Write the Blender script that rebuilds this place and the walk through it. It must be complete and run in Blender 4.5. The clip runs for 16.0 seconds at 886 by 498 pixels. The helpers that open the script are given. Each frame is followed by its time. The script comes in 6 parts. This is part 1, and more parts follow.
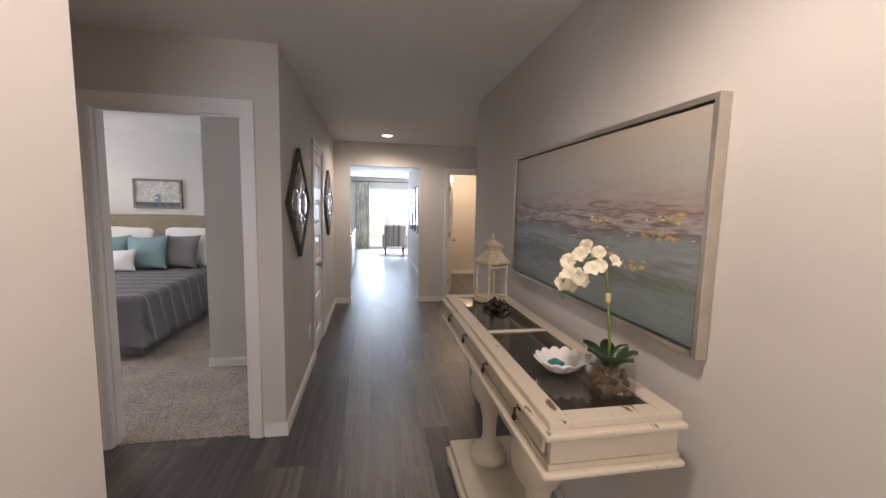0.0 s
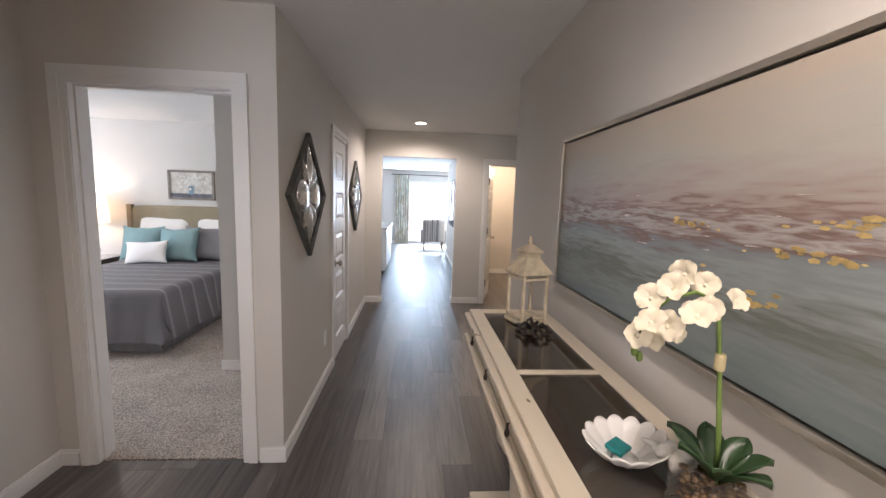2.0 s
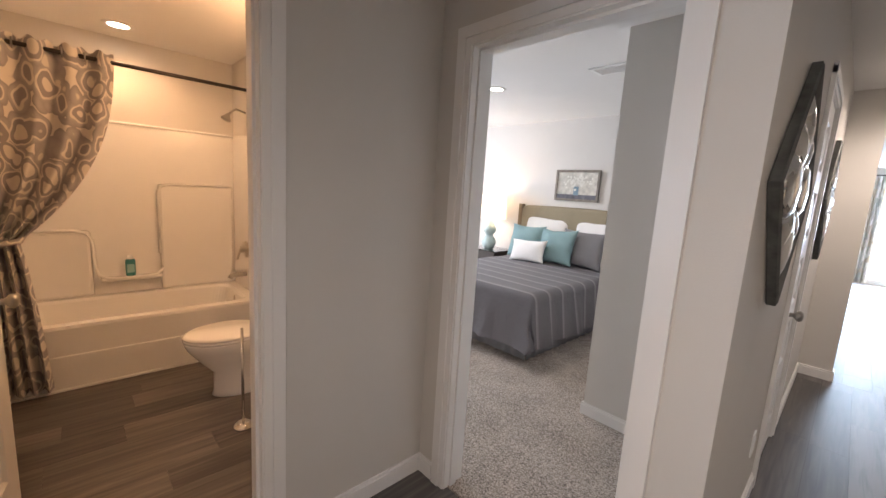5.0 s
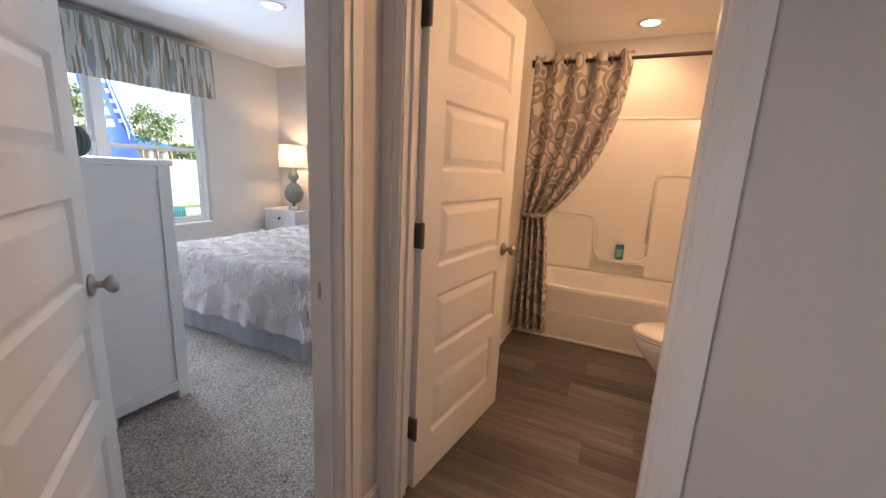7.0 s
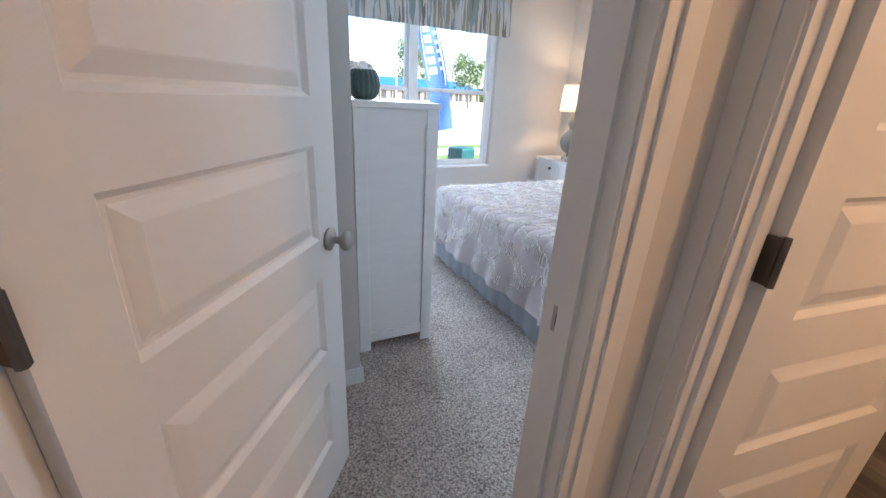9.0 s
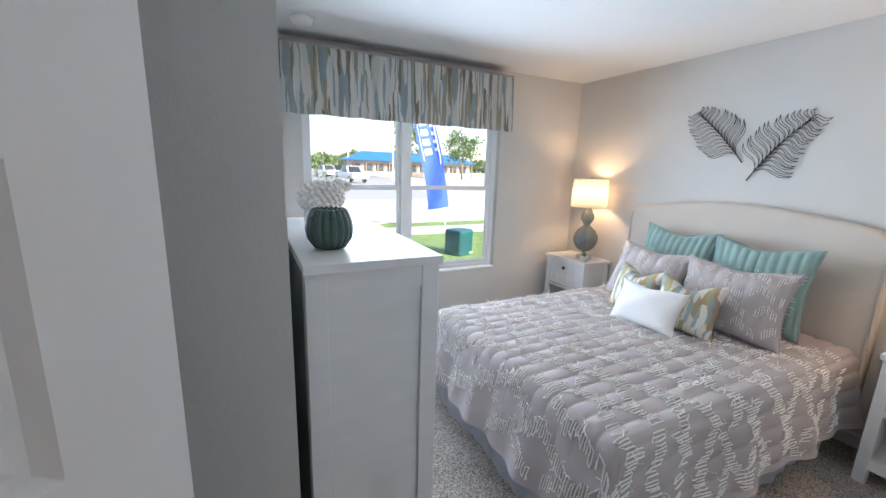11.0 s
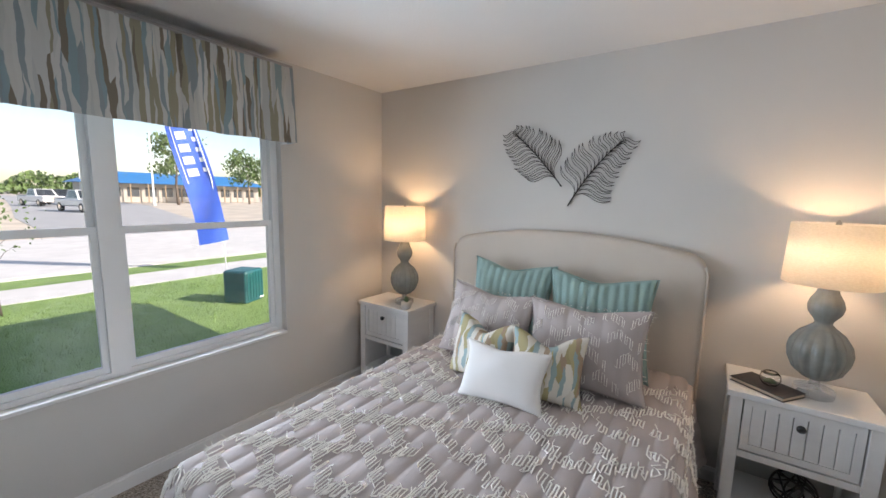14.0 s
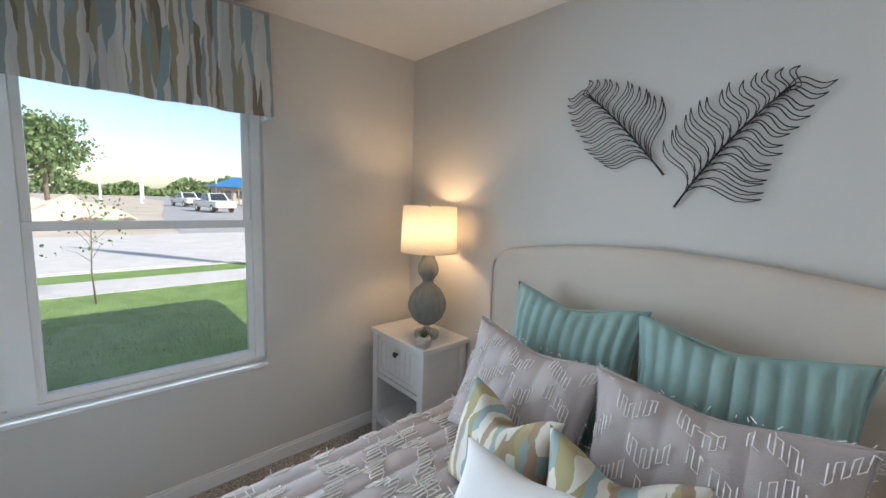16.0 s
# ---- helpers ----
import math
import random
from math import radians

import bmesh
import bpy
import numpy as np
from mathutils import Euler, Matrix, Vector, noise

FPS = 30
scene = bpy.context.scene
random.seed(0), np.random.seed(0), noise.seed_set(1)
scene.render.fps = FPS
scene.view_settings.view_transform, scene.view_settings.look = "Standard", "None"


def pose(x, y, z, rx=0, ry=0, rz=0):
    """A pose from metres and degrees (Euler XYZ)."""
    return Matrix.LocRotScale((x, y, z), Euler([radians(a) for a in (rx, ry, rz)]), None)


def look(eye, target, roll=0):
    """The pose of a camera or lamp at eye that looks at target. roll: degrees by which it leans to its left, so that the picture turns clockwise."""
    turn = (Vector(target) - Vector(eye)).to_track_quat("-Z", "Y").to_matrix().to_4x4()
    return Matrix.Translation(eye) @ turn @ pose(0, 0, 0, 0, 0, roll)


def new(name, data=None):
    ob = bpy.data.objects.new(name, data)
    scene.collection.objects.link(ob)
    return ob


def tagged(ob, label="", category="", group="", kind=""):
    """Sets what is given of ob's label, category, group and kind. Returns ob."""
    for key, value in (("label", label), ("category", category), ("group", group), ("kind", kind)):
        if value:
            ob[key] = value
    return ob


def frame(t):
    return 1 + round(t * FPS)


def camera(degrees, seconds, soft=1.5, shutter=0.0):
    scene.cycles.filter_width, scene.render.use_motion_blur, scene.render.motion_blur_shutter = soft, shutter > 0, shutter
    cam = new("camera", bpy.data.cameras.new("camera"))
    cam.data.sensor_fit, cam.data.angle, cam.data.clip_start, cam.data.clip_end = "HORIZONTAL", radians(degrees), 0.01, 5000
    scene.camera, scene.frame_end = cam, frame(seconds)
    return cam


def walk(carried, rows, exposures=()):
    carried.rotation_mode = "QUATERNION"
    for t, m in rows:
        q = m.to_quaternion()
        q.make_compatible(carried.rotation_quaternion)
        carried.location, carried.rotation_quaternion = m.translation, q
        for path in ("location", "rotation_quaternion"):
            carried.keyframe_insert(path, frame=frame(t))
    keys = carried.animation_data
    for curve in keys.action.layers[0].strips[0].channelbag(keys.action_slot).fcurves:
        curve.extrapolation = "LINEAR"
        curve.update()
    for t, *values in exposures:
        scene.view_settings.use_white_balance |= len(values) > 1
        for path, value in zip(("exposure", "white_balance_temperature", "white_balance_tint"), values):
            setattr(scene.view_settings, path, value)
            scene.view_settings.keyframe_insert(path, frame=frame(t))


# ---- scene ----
cam = camera(97.5, 16.0)
PATH = [
    (0, (-0.334, 0.003, 1.511), (0.028, 1.958, 1.293), 1.3),
    (0.5, (-0.336, 0.067, 1.496), (0.016, 2.022, 1.267), 1.3),
    (1, (-0.235, 0.126, 1.511), (0.088, 2.085, 1.272), 1.5),
    (1.5, (-0.152, 0.224, 1.536), (0.108, 2.191, 1.29), 1.6),
    (2, (-0.161, 0.439, 1.512), (-0.019, 2.418, 1.26), 1.9),
    (2.5, (-0.175, 0.63, 1.518), (-0.202, 2.613, 1.259), 2.3),
    (3, (-0.191, 0.774, 1.527), (-0.428, 2.742, 1.261), 2.6),
    (3.2, (-0.222, 0.833, 1.525), (-0.55, 2.787, 1.255), 2.7),
    (5.3, (-0.787, 1.376, 1.432), (-2.422, 2.485, 1.117), 3.5),
    (5.5, (-0.838, 1.404, 1.45), (-2.593, 2.307, 1.124), 3.4),
    (6, (-0.906, 1.469, 1.433), (-2.847, 1.805, 1.087), 3.4),
    (6.5, (-0.905, 1.608, 1.38), (-2.853, 1.33, 1.019), 2.9),
    (7, (-0.954, 1.613, 1.305), (-2.734, 0.795, 0.9), 2.8),
    (7.5, (-1.031, 1.502, 1.228), (-2.563, 0.313, 0.739), 2.8),
    (8, (-1.119, 1.463, 1.201), (-2.393, 0.043, 0.599), 2.6),
    (8.5, (-1.252, 1.421, 1.223), (-2.283, -0.145, 0.528), 2.5),
    (9, (-1.343, 1.282, 1.31), (-2.181, -0.382, 0.582), 3.1),
    (11.3, (-1.662, 0.549, 1.567), (-2.564, -1.199, 1.207), 2.1),
    (11.5, (-1.678, 0.512, 1.575), (-2.647, -1.205, 1.236), 2.0),
    (12, (-1.715, 0.407, 1.568), (-2.876, -1.195, 1.269), 1.9),
    (12.5, (-1.82, 0.348, 1.568), (-3.16, -1.111, 1.29), 1.6),
    (13, (-1.932, 0.264, 1.573), (-3.417, -1.05, 1.312), 1.6),
    (13.5, (-2.076, 0.052, 1.587), (-3.657, -1.145, 1.325), 1.4),
    (14, (-2.228, -0.141, 1.575), (-3.86, -1.265, 1.308), 1.2),
    (14.5, (-2.431, -0.298, 1.565), (-4.073, -1.409, 1.298), 1.1),
    (15, (-2.644, -0.419, 1.546), (-4.252, -1.578, 1.286), 1.2),
    (15.5, (-2.894, -0.445, 1.522), (-4.413, -1.724, 1.285), 1.5),
    (16, (-3.119, -0.401, 1.527), (-4.454, -1.87, 1.282), 2.0),
]
walk(cam, [(t, look(eye, target, roll)) for t, eye, target, roll in PATH],
     exposures=[(0, 0.7, 6550, 19), (2.5, 1.15, 6250, 16), (5.5, 1.2, 6500, 17), (7, 1.28, 6200, 18), (8, 1.3, 6050, 17), (9, 1.5, 5800, 14), (11.5, 1.0, 6400, 15), (13, 0.68, 6750, 18), (14.5, 0.6, 6600, 14), (16, 0.5, 6350, 11)])

# ---- light ----
world = bpy.data.worlds.new("sky")
scene.world = world
world.use_nodes = True
wt = world.node_tree
wsky = wt.nodes.new("ShaderNodeTexSky")
wsky.sky_type, wsky.sun_disc = "NISHITA", False
wsky.sun_elevation, wsky.sun_rotation = radians(30), radians(-27)
wt.links.new(wsky.outputs[0], wt.nodes["Background"].inputs[0])
wt.nodes["Background"].inputs[1].default_value = 0.15
sun = new("sun", bpy.data.lights.new("sun", "SUN"))
sun.data.energy, sun.data.angle, sun.data.color = 5.0, radians(0.5), (1.0, 0.95, 0.86)
sun.matrix_world = look((-4.5, 9, 5.8), (0, 0, 0))


def area(name, at, to, sx, sy, watts, colour):
    d = bpy.data.lights.new(name, "AREA")
    d.shape, d.size, d.size_y, d.energy, d.color = "RECTANGLE", sx, sy, watts, colour
    ob = new(name, d)
    ob.matrix_world = look(at, to)
    return ob


def bulb(name, at, watts, colour, radius=0.04):
    d = bpy.data.lights.new(name, "POINT")
    d.energy, d.color, d.shadow_soft_size = watts, colour, radius
    ob = new(name, d)
    ob.location = at
    return ob


def down(name, at, watts, colour):
    d = bpy.data.lights.new(name, "SPOT")
    d.energy, d.color, d.shadow_soft_size = watts, colour, 0.07
    d.spot_size, d.spot_blend = radians(165), 0.6
    ob = new(name, d)
    ob.location = at
    return ob


AMBER, DAY = (1.0, 0.57, 0.27), (0.80, 0.90, 1.0)
area("window_daylight", (-2.91, -2.585, 1.25), (-2.91, 0, 1.25), 1.7, 1.25, 26, (0.68, 0.84, 1.0)).data.spread = radians(135)
area("slider_daylight", (0.2, 13.45, 1.1), (0.2, 0, 1.0), 1.9, 2.0, 105, (0.62, 0.81, 1.0))
area("bedroom_daylight", (-6.15, 4.4, 1.4), (0, 4.4, 1.2), 1.6, 1.4, 52, DAY)
# added fill at an assumed, unseen gap in the west kitchen wall
area("kitchen_daylight", (-5.85, 9.5, 1.5), (0, 9.5, 1.2), 1.8, 1.4, 80, DAY)
# added fill before the solid entry wall, lifts the hall and its ceiling
area("entry_daylight", (-0.15, -1.82, 1.5), (-0.15, 2, 2.0), 0.7, 1.5, 13, (1.0, 0.92, 0.83))
down("hall_downlight", (-0.13, 5.4, 2.40), 34, (1.0, 0.86, 0.72))
# assumed spot out of view, added to brighten the near hall
down("entry_downlight", (-0.13, 0.6, 2.40), 30, (1.0, 0.86, 0.74))
down("bath_downlight", (-4.45, 1.61, 2.40), 10.5, AMBER)
# added warm fill for the bathroom, no fixture belongs to it
bulb("vanity_bulb", (-3.0, 2.3, 2.0), 12, AMBER, 0.08)
down("bedroom_downlight", (-3.30, -0.96, 2.40), 4, (1.0, 0.9, 0.78))
down("far_bedroom_downlight", (-3.3, 4.38, 2.40), 14, (1.0, 0.86, 0.7))
bulb("lamp_bulb", (-4.575, 0.31, 1.37), 5.0, (1.0, 0.66, 0.36))
bulb("lamp_bulb", (-4.577, -2.128, 1.37), 5.0, (1.0, 0.66, 0.36))
bulb("guest_lamp_bulb", (-4.4, 5.8, 1.28), 6, (1.0, 0.7, 0.42))
# added fill that brightens the den doorway, with no fitting of its own
bulb("den_bulb", (1.5, 7.6, 2.1), 20, (1.0, 0.75, 0.5), 0.08)


# ---- materials ----
def nodes(name):
    m = bpy.data.materials.new(name)
    m.use_nodes = True
    t = m.node_tree
    return m, t, t.nodes["Principled BSDF"]


def coords(t, scale=(1, 1, 1), space="Object"):
    tc = t.nodes.new("ShaderNodeTexCoord")
    mp = t.nodes.new("ShaderNodeMapping")
    mp.inputs["Scale"].default_value = scale
    t.links.new(tc.outputs[space], mp.inputs[0])
    return mp.outputs[0]


def noise_tex(t, vec, scale, detail=4, dist=0.0):
    n = t.nodes.new("ShaderNodeTexNoise")
    n.inputs["Scale"].default_value, n.inputs["Detail"].default_value = scale, detail
    n.inputs["Distortion"].default_value = dist
    t.links.new(vec, n.inputs["Vector"])
    return n.outputs["Fac"]


def ramp(t, fac, stops, mode="LINEAR"):
    r = t.nodes.new("ShaderNodeValToRGB")
    r.color_ramp.interpolation = mode
    els = r.color_ramp.elements
    while len(els) < len(stops):
        els.new(0.5)
    for e, (p, c) in zip(els, stops):
        e.position, e.color = p, (*c, 1)
    t.links.new(fac, r.inputs[0])
    return r.outputs[0]


def maths(t, op, a, b=0.0):
    n = t.nodes.new("ShaderNodeMath")
    n.operation = op
    for i, v in enumerate((a, b)):
        if isinstance(v, (int, float)):
            n.inputs[i].default_value = v
        else:
            t.links.new(v, n.inputs[i])
    return n.outputs[0]


def bump_on(t, bsdf, height, strength, dist=0.002):
    b = t.nodes.new("ShaderNodeBump")
    b.inputs["Strength"].default_value, b.inputs["Distance"].default_value = strength, dist
    t.links.new(height, b.inputs["Height"])
    t.links.new(b.outputs[0], bsdf.inputs["Normal"])


def shade(c, k):
    return tuple(max(0, min(1, v * k)) for v in c)


def mat(name, col, rough=0.6, metal=0.0, var=0.1, scale=6.0, bump=0.15, bscale=90.0, stretch=(1, 1, 1)):
    m, t, b = nodes(name)
    v = coords(t, stretch)
    col_out = ramp(t, noise_tex(t, v, scale, 5), [(0.3, shade(col, 1 - var)), (0.7, shade(col, 1 + var))])
    t.links.new(col_out, b.inputs["Base Color"])
    fine = noise_tex(t, v, bscale, 3)
    t.links.new(maths(t, "ADD", maths(t, "MULTIPLY", fine, 0.16), rough - 0.08), b.inputs["Roughness"])
    b.inputs["Metallic"].default_value = metal
    if bump:
        bump_on(t, b, fine, bump)
    return m


def glass_mat(name, tint=(1, 1, 1), rough=0.0):
    m, t, b = nodes(name)
    b.inputs["Base Color"].default_value = (*tint, 1)
    b.inputs["Roughness"].default_value = rough
    b.inputs["Transmission Weight"].default_value = 1
    b.inputs["IOR"].default_value = 1.45
    return m


def glow(name, col, strength):
    m, t, b = nodes(name)
    b.inputs["Base Color"].default_value = (*col, 1)
    b.inputs["Emission Color"].default_value = (*col, 1)
    b.inputs["Emission Strength"].default_value = strength
    return m


WALL = mat("wall_paint", (0.62, 0.595, 0.56), 0.75, var=0.02, scale=2, bump=0.25, bscale=160)
CEIL = mat("ceiling_paint", (0.77, 0.76, 0.745), 0.85, var=0.02, scale=2, bump=0.5, bscale=70)
TRIM = mat("white_trim_paint", (0.80, 0.79, 0.775), 0.35, var=0.015, scale=3, bump=0.04)
DOORW = mat("white_door_paint", (0.78, 0.77, 0.755), 0.38, var=0.015, scale=3, bump=0.06)
NICKEL = mat("brushed_nickel", (0.42, 0.40, 0.37), 0.32, 1.0, var=0.06, bump=0.05)
HINGE = mat("dark_satin_nickel", (0.16, 0.14, 0.125), 0.4, 0.9, var=0.1, bump=0.05)
DARKMETAL = mat("dark_bronze", (0.06, 0.05, 0.045), 0.4, 0.9, var=0.15, bump=0.05)
BLACK = mat("black_satin", (0.02, 0.02, 0.022), 0.4, var=0.1, bump=0.05)
CHROME = mat("chrome", (0.75, 0.75, 0.75), 0.12, 1.0, var=0.02, bump=0)
GLASS = glass_mat("clear_glass")
MIRROR = mat("mirror", (0.85, 0.87, 0.87), 0.06, 1.0, var=0.02, bump=0)
VINYL = mat("window_vinyl", (0.82, 0.82, 0.81), 0.35, var=0.01, bump=0.03)
LINEN = mat("cream_linen", (0.60, 0.53, 0.46), 0.9, var=0.04, scale=3, bump=0.5, bscale=420)
WHITECLOTH = mat("white_cotton", (0.78, 0.76, 0.74), 0.9, var=0.03, scale=5, bump=0.4, bscale=300)
TEAL = mat("seafoam_velvet", (0.26, 0.38, 0.35), 0.7, var=0.12, scale=9, bump=0.3, bscale=200)
MAUVE = mat("dusty_mauve_cotton", (0.45, 0.395, 0.38), 0.9, var=0.05, scale=6, bump=0.5, bscale=260)
THREAD = mat("ivory_thread", (0.88, 0.85, 0.80), 0.9, var=0.08, scale=20, bump=0.3)
SKIRT = mat("grey_skirt_cloth", (0.42, 0.43, 0.46), 0.9, var=0.05, bump=0.3, bscale=250)
WHITEWOOD = mat("white_painted_wood", (0.76, 0.755, 0.745), 0.32, var=0.03, scale=4, bump=0.12, bscale=40, stretch=(1, 1, 6))
# white wood made darker for recessed backs, their shade put into the colour
SHADOWWOOD = mat("shaded_inner_wood", (0.36, 0.38, 0.38), 0.6, var=0.06, bump=0.1)
GREYGLAZE = mat("grey_green_glaze", (0.23, 0.235, 0.215), 0.18, var=0.15, scale=14, bump=0.05)
JADE = mat("jade_ceramic", (0.055, 0.10, 0.085), 0.3, var=0.25, scale=12, bump=0.1)
SHEEPWHITE = mat("white_ceramic_curls", (0.74, 0.71, 0.66), 0.5, var=0.06, bump=0.4, bscale=60)
PORCELAIN = mat("white_porcelain", (0.82, 0.81, 0.79), 0.12, var=0.01, bump=0)
ACRYLIC = mat("white_acrylic", (0.80, 0.79, 0.77), 0.2, var=0.01, bump=0.02)
LEAF = mat("orchid_leaf", (0.03, 0.07, 0.025), 0.35, var=0.25, scale=12, bump=0.1)
STEM = mat("orchid_stem", (0.16, 0.24, 0.06), 0.5, var=0.2, scale=14)
PETAL = mat("ivory_petal", (0.70, 0.64, 0.50), 0.6, var=0.05, scale=30, bump=0.2)
PEBBLE = mat("amber_pebbles", (0.13, 0.075, 0.03), 0.4, var=0.7, scale=60, bump=0.8, bscale=70)
LEATHER = mat("black_leather", (0.025, 0.024, 0.026), 0.45, var=0.2, bump=0.4, bscale=220)
PAPER = mat("page_edges", (0.55, 0.45, 0.33), 0.8, var=0.1, scale=60, stretch=(1, 1, 12))
SILVER = mat("champagne_frame", (0.56, 0.52, 0.45), 0.35, 0.8, var=0.1, scale=10, bump=0.15)
GREYBED = mat("grey_duvet", (0.20, 0.195, 0.205), 0.9, var=0.06, scale=4, bump=0.4, bscale=240)
TEALCLOTH = mat("dusty_teal_cloth", (0.20, 0.31, 0.32), 0.9, var=0.08, bump=0.4, bscale=250)
OLIVEWOOD = mat("tan_upholstery", (0.27, 0.225, 0.15), 0.8, var=0.06, bump=0.3, bscale=220)


def streaks(name, cols, rough=0.85, size=(30, 30, 4), warp=0.25):
    """Uneven painted streaks: long ragged cells, each of one colour out of a few."""
    m, t, b = nodes(name)
    tc = t.nodes.new("ShaderNodeTexCoord")
    mp = t.nodes.new("ShaderNodeMapping")
    mp.inputs["Scale"].default_value = size
    n = t.nodes.new("ShaderNodeTexNoise")
    n.inputs["Scale"].default_value, n.inputs["Detail"].default_value = 9, 4
    mix = t.nodes.new("ShaderNodeVectorMath")
    mix.operation = "MULTIPLY_ADD"
    mix.inputs[1].default_value = (warp * 0.12,) * 3
    t.links.new(tc.outputs["Object"], n.inputs["Vector"])
    t.links.new(n.outputs["Color"], mix.inputs[0])
    t.links.new(tc.outputs["Object"], mix.inputs[2])
    t.links.new(mix.outputs[0], mp.inputs[0])
    vo = t.nodes.new("ShaderNodeTexVoronoi")
    vo.inputs["Scale"].default_value = 1
    t.links.new(mp.outputs[0], vo.inputs["Vector"])
    sp = t.nodes.new("ShaderNodeSeparateColor")
    t.links.new(vo.outputs["Color"], sp.inputs[0])
    out = ramp(t, sp.outputs[0], [(i / len(cols), c) for i, c in enumerate(cols)], "CONSTANT")
    t.links.new(out, b.inputs["Base Color"])
    b.inputs["Roughness"].default_value = rough
    bump_on(t, b, noise_tex(t, coords(t), 300, 2), 0.3)
    return m


STREAK = [(0.24, 0.28, 0.29), (0.50, 0.49, 0.46), (0.19, 0.155, 0.115), (0.52, 0.51, 0.48), (0.23, 0.31, 0.325), (0.56, 0.54, 0.51), (0.29, 0.26, 0.18), (0.45, 0.45, 0.43)]
VALANCE = streaks("streaked_valance_cloth", STREAK, size=(54, 6, 3.8))
STRIPEPILLOW = streaks("streaked_pillow_cloth", [(0.62, 0.58, 0.50), (0.36, 0.31, 0.16), (0.68, 0.65, 0.58), (0.28, 0.37, 0.37), (0.66, 0.62, 0.55), (0.36, 0.26, 0.18), (0.42, 0.36, 0.20)], size=(46, 4, 7.5), warp=0.6)
CHAIRSTRIPE = streaks("striped_upholstery", [(0.5, 0.46, 0.42), (0.2, 0.19, 0.19), (0.55, 0.5, 0.46), (0.3, 0.27, 0.25)], size=(26, 0.2, 0.2), warp=0)


def carpet_mat():
    m, t, b = nodes("speckled_carpet")
    v = coords(t)
    f = maths(t, "ADD", maths(t, "MULTIPLY", noise_tex(t, v, 120, 4, 0.6), 0.86), maths(t, "MULTIPLY", noise_tex(t, v, 4, 3), 0.14))
    t.links.new(ramp(t, f, [(0.36, (0.15, 0.125, 0.105)), (0.5, (0.43, 0.37, 0.32)), (0.63, (0.68, 0.61, 0.54))]), b.inputs["Base Color"])
    b.inputs["Roughness"].default_value = 1
    bump_on(t, b, noise_tex(t, v, 110, 4, 0.8), 1.0, 0.012)
    return m


def plank_mat():
    m, t, b = nodes("grey_brown_vinyl_plank")
    oi = t.nodes.new("ShaderNodeObjectInfo")
    tc = t.nodes.new("ShaderNodeTexCoord")
    mp = t.nodes.new("ShaderNodeMapping")
    mp.inputs["Scale"].default_value = (1, 0.06, 1)
    cx = t.nodes.new("ShaderNodeCombineXYZ")
    t.links.new(maths(t, "MULTIPLY", oi.outputs["Random"], 40.0), cx.inputs[1])
    t.links.new(cx.outputs[0], mp.inputs["Location"])
    t.links.new(tc.outputs["Object"], mp.inputs[0])
    grain = noise_tex(t, mp.outputs[0], 38, 6, 0.8)
    wide = noise_tex(t, mp.outputs[0], 7, 3, 0.4)
    f = maths(t, "ADD", maths(t, "MULTIPLY", grain, 0.55), maths(t, "MULTIPLY", wide, 0.35))
    f = maths(t, "ADD", f, maths(t, "MULTIPLY", oi.outputs["Random"], 0.24))
    t.links.new(ramp(t, f, [(0.38, (0.045, 0.040, 0.040)), (0.57, (0.105, 0.094, 0.088)), (0.72, (0.185, 0.165, 0.15))]), b.inputs["Base Color"])
    t.links.new(maths(t, "ADD", maths(t, "MULTIPLY", grain, 0.2), 0.30), b.inputs["Roughness"])
    bump_on(t, b, grain, 0.2, 0.0015)
    return m


CARPET, PLANK = carpet_mat(), plank_mat()
SUBFLOOR = mat("dark_joint", (0.05, 0.045, 0.04), 0.8)


# ---- building helpers ----
def box(bm, x0, x1, y0, y1, z0, z1, bevel=0.0):
    m = Matrix.Translation(((x0 + x1) / 2, (y0 + y1) / 2, (z0 + z1) / 2)) @ Matrix.Diagonal((abs(x1 - x0), abs(y1 - y0), abs(z1 - z0), 1))
    made = bmesh.ops.create_cube(bm, size=1, matrix=m)["verts"]
    if bevel:
        edges = list({e for v in made for e in v.link_edges})
        bmesh.ops.bevel(bm, geom=edges, offset=bevel, segments=2, profile=0.5, affect="EDGES")
    return made


def block(x0, x1, y0, y1, z0, z1, bevel=0.0):
    bm = bmesh.new()
    box(bm, x0, x1, y0, y1, z0, z1, bevel)
    return bm


def lathe(profile, segs=32, ribs=0, depth=0.0, bm=None, cap=True):
    """Turns (radius, height) pairs about z; ribs flute the wider rings."""
    bm = bm or bmesh.new()
    rmax = max(r for r, z in profile)
    rings = []
    for r, z in profile:
        ring = []
        for i in range(segs):
            a = 2 * math.pi * i / segs
            k = 1 - depth * (r / rmax) ** 2 * (1 - abs(math.sin(ribs * a / 2))) if ribs else 1
            ring.append(bm.verts.new((r * k * math.cos(a), r * k * math.sin(a), z)))
        rings.append(ring)
    for lo, hi in zip(rings, rings[1:]):
        for i in range(segs):
            bm.faces.new((lo[i], lo[(i + 1) % segs], hi[(i + 1) % segs], hi[i]))
    if cap:
        bm.faces.new(rings[0][::-1])
        bm.faces.new(rings[-1])
    return bm


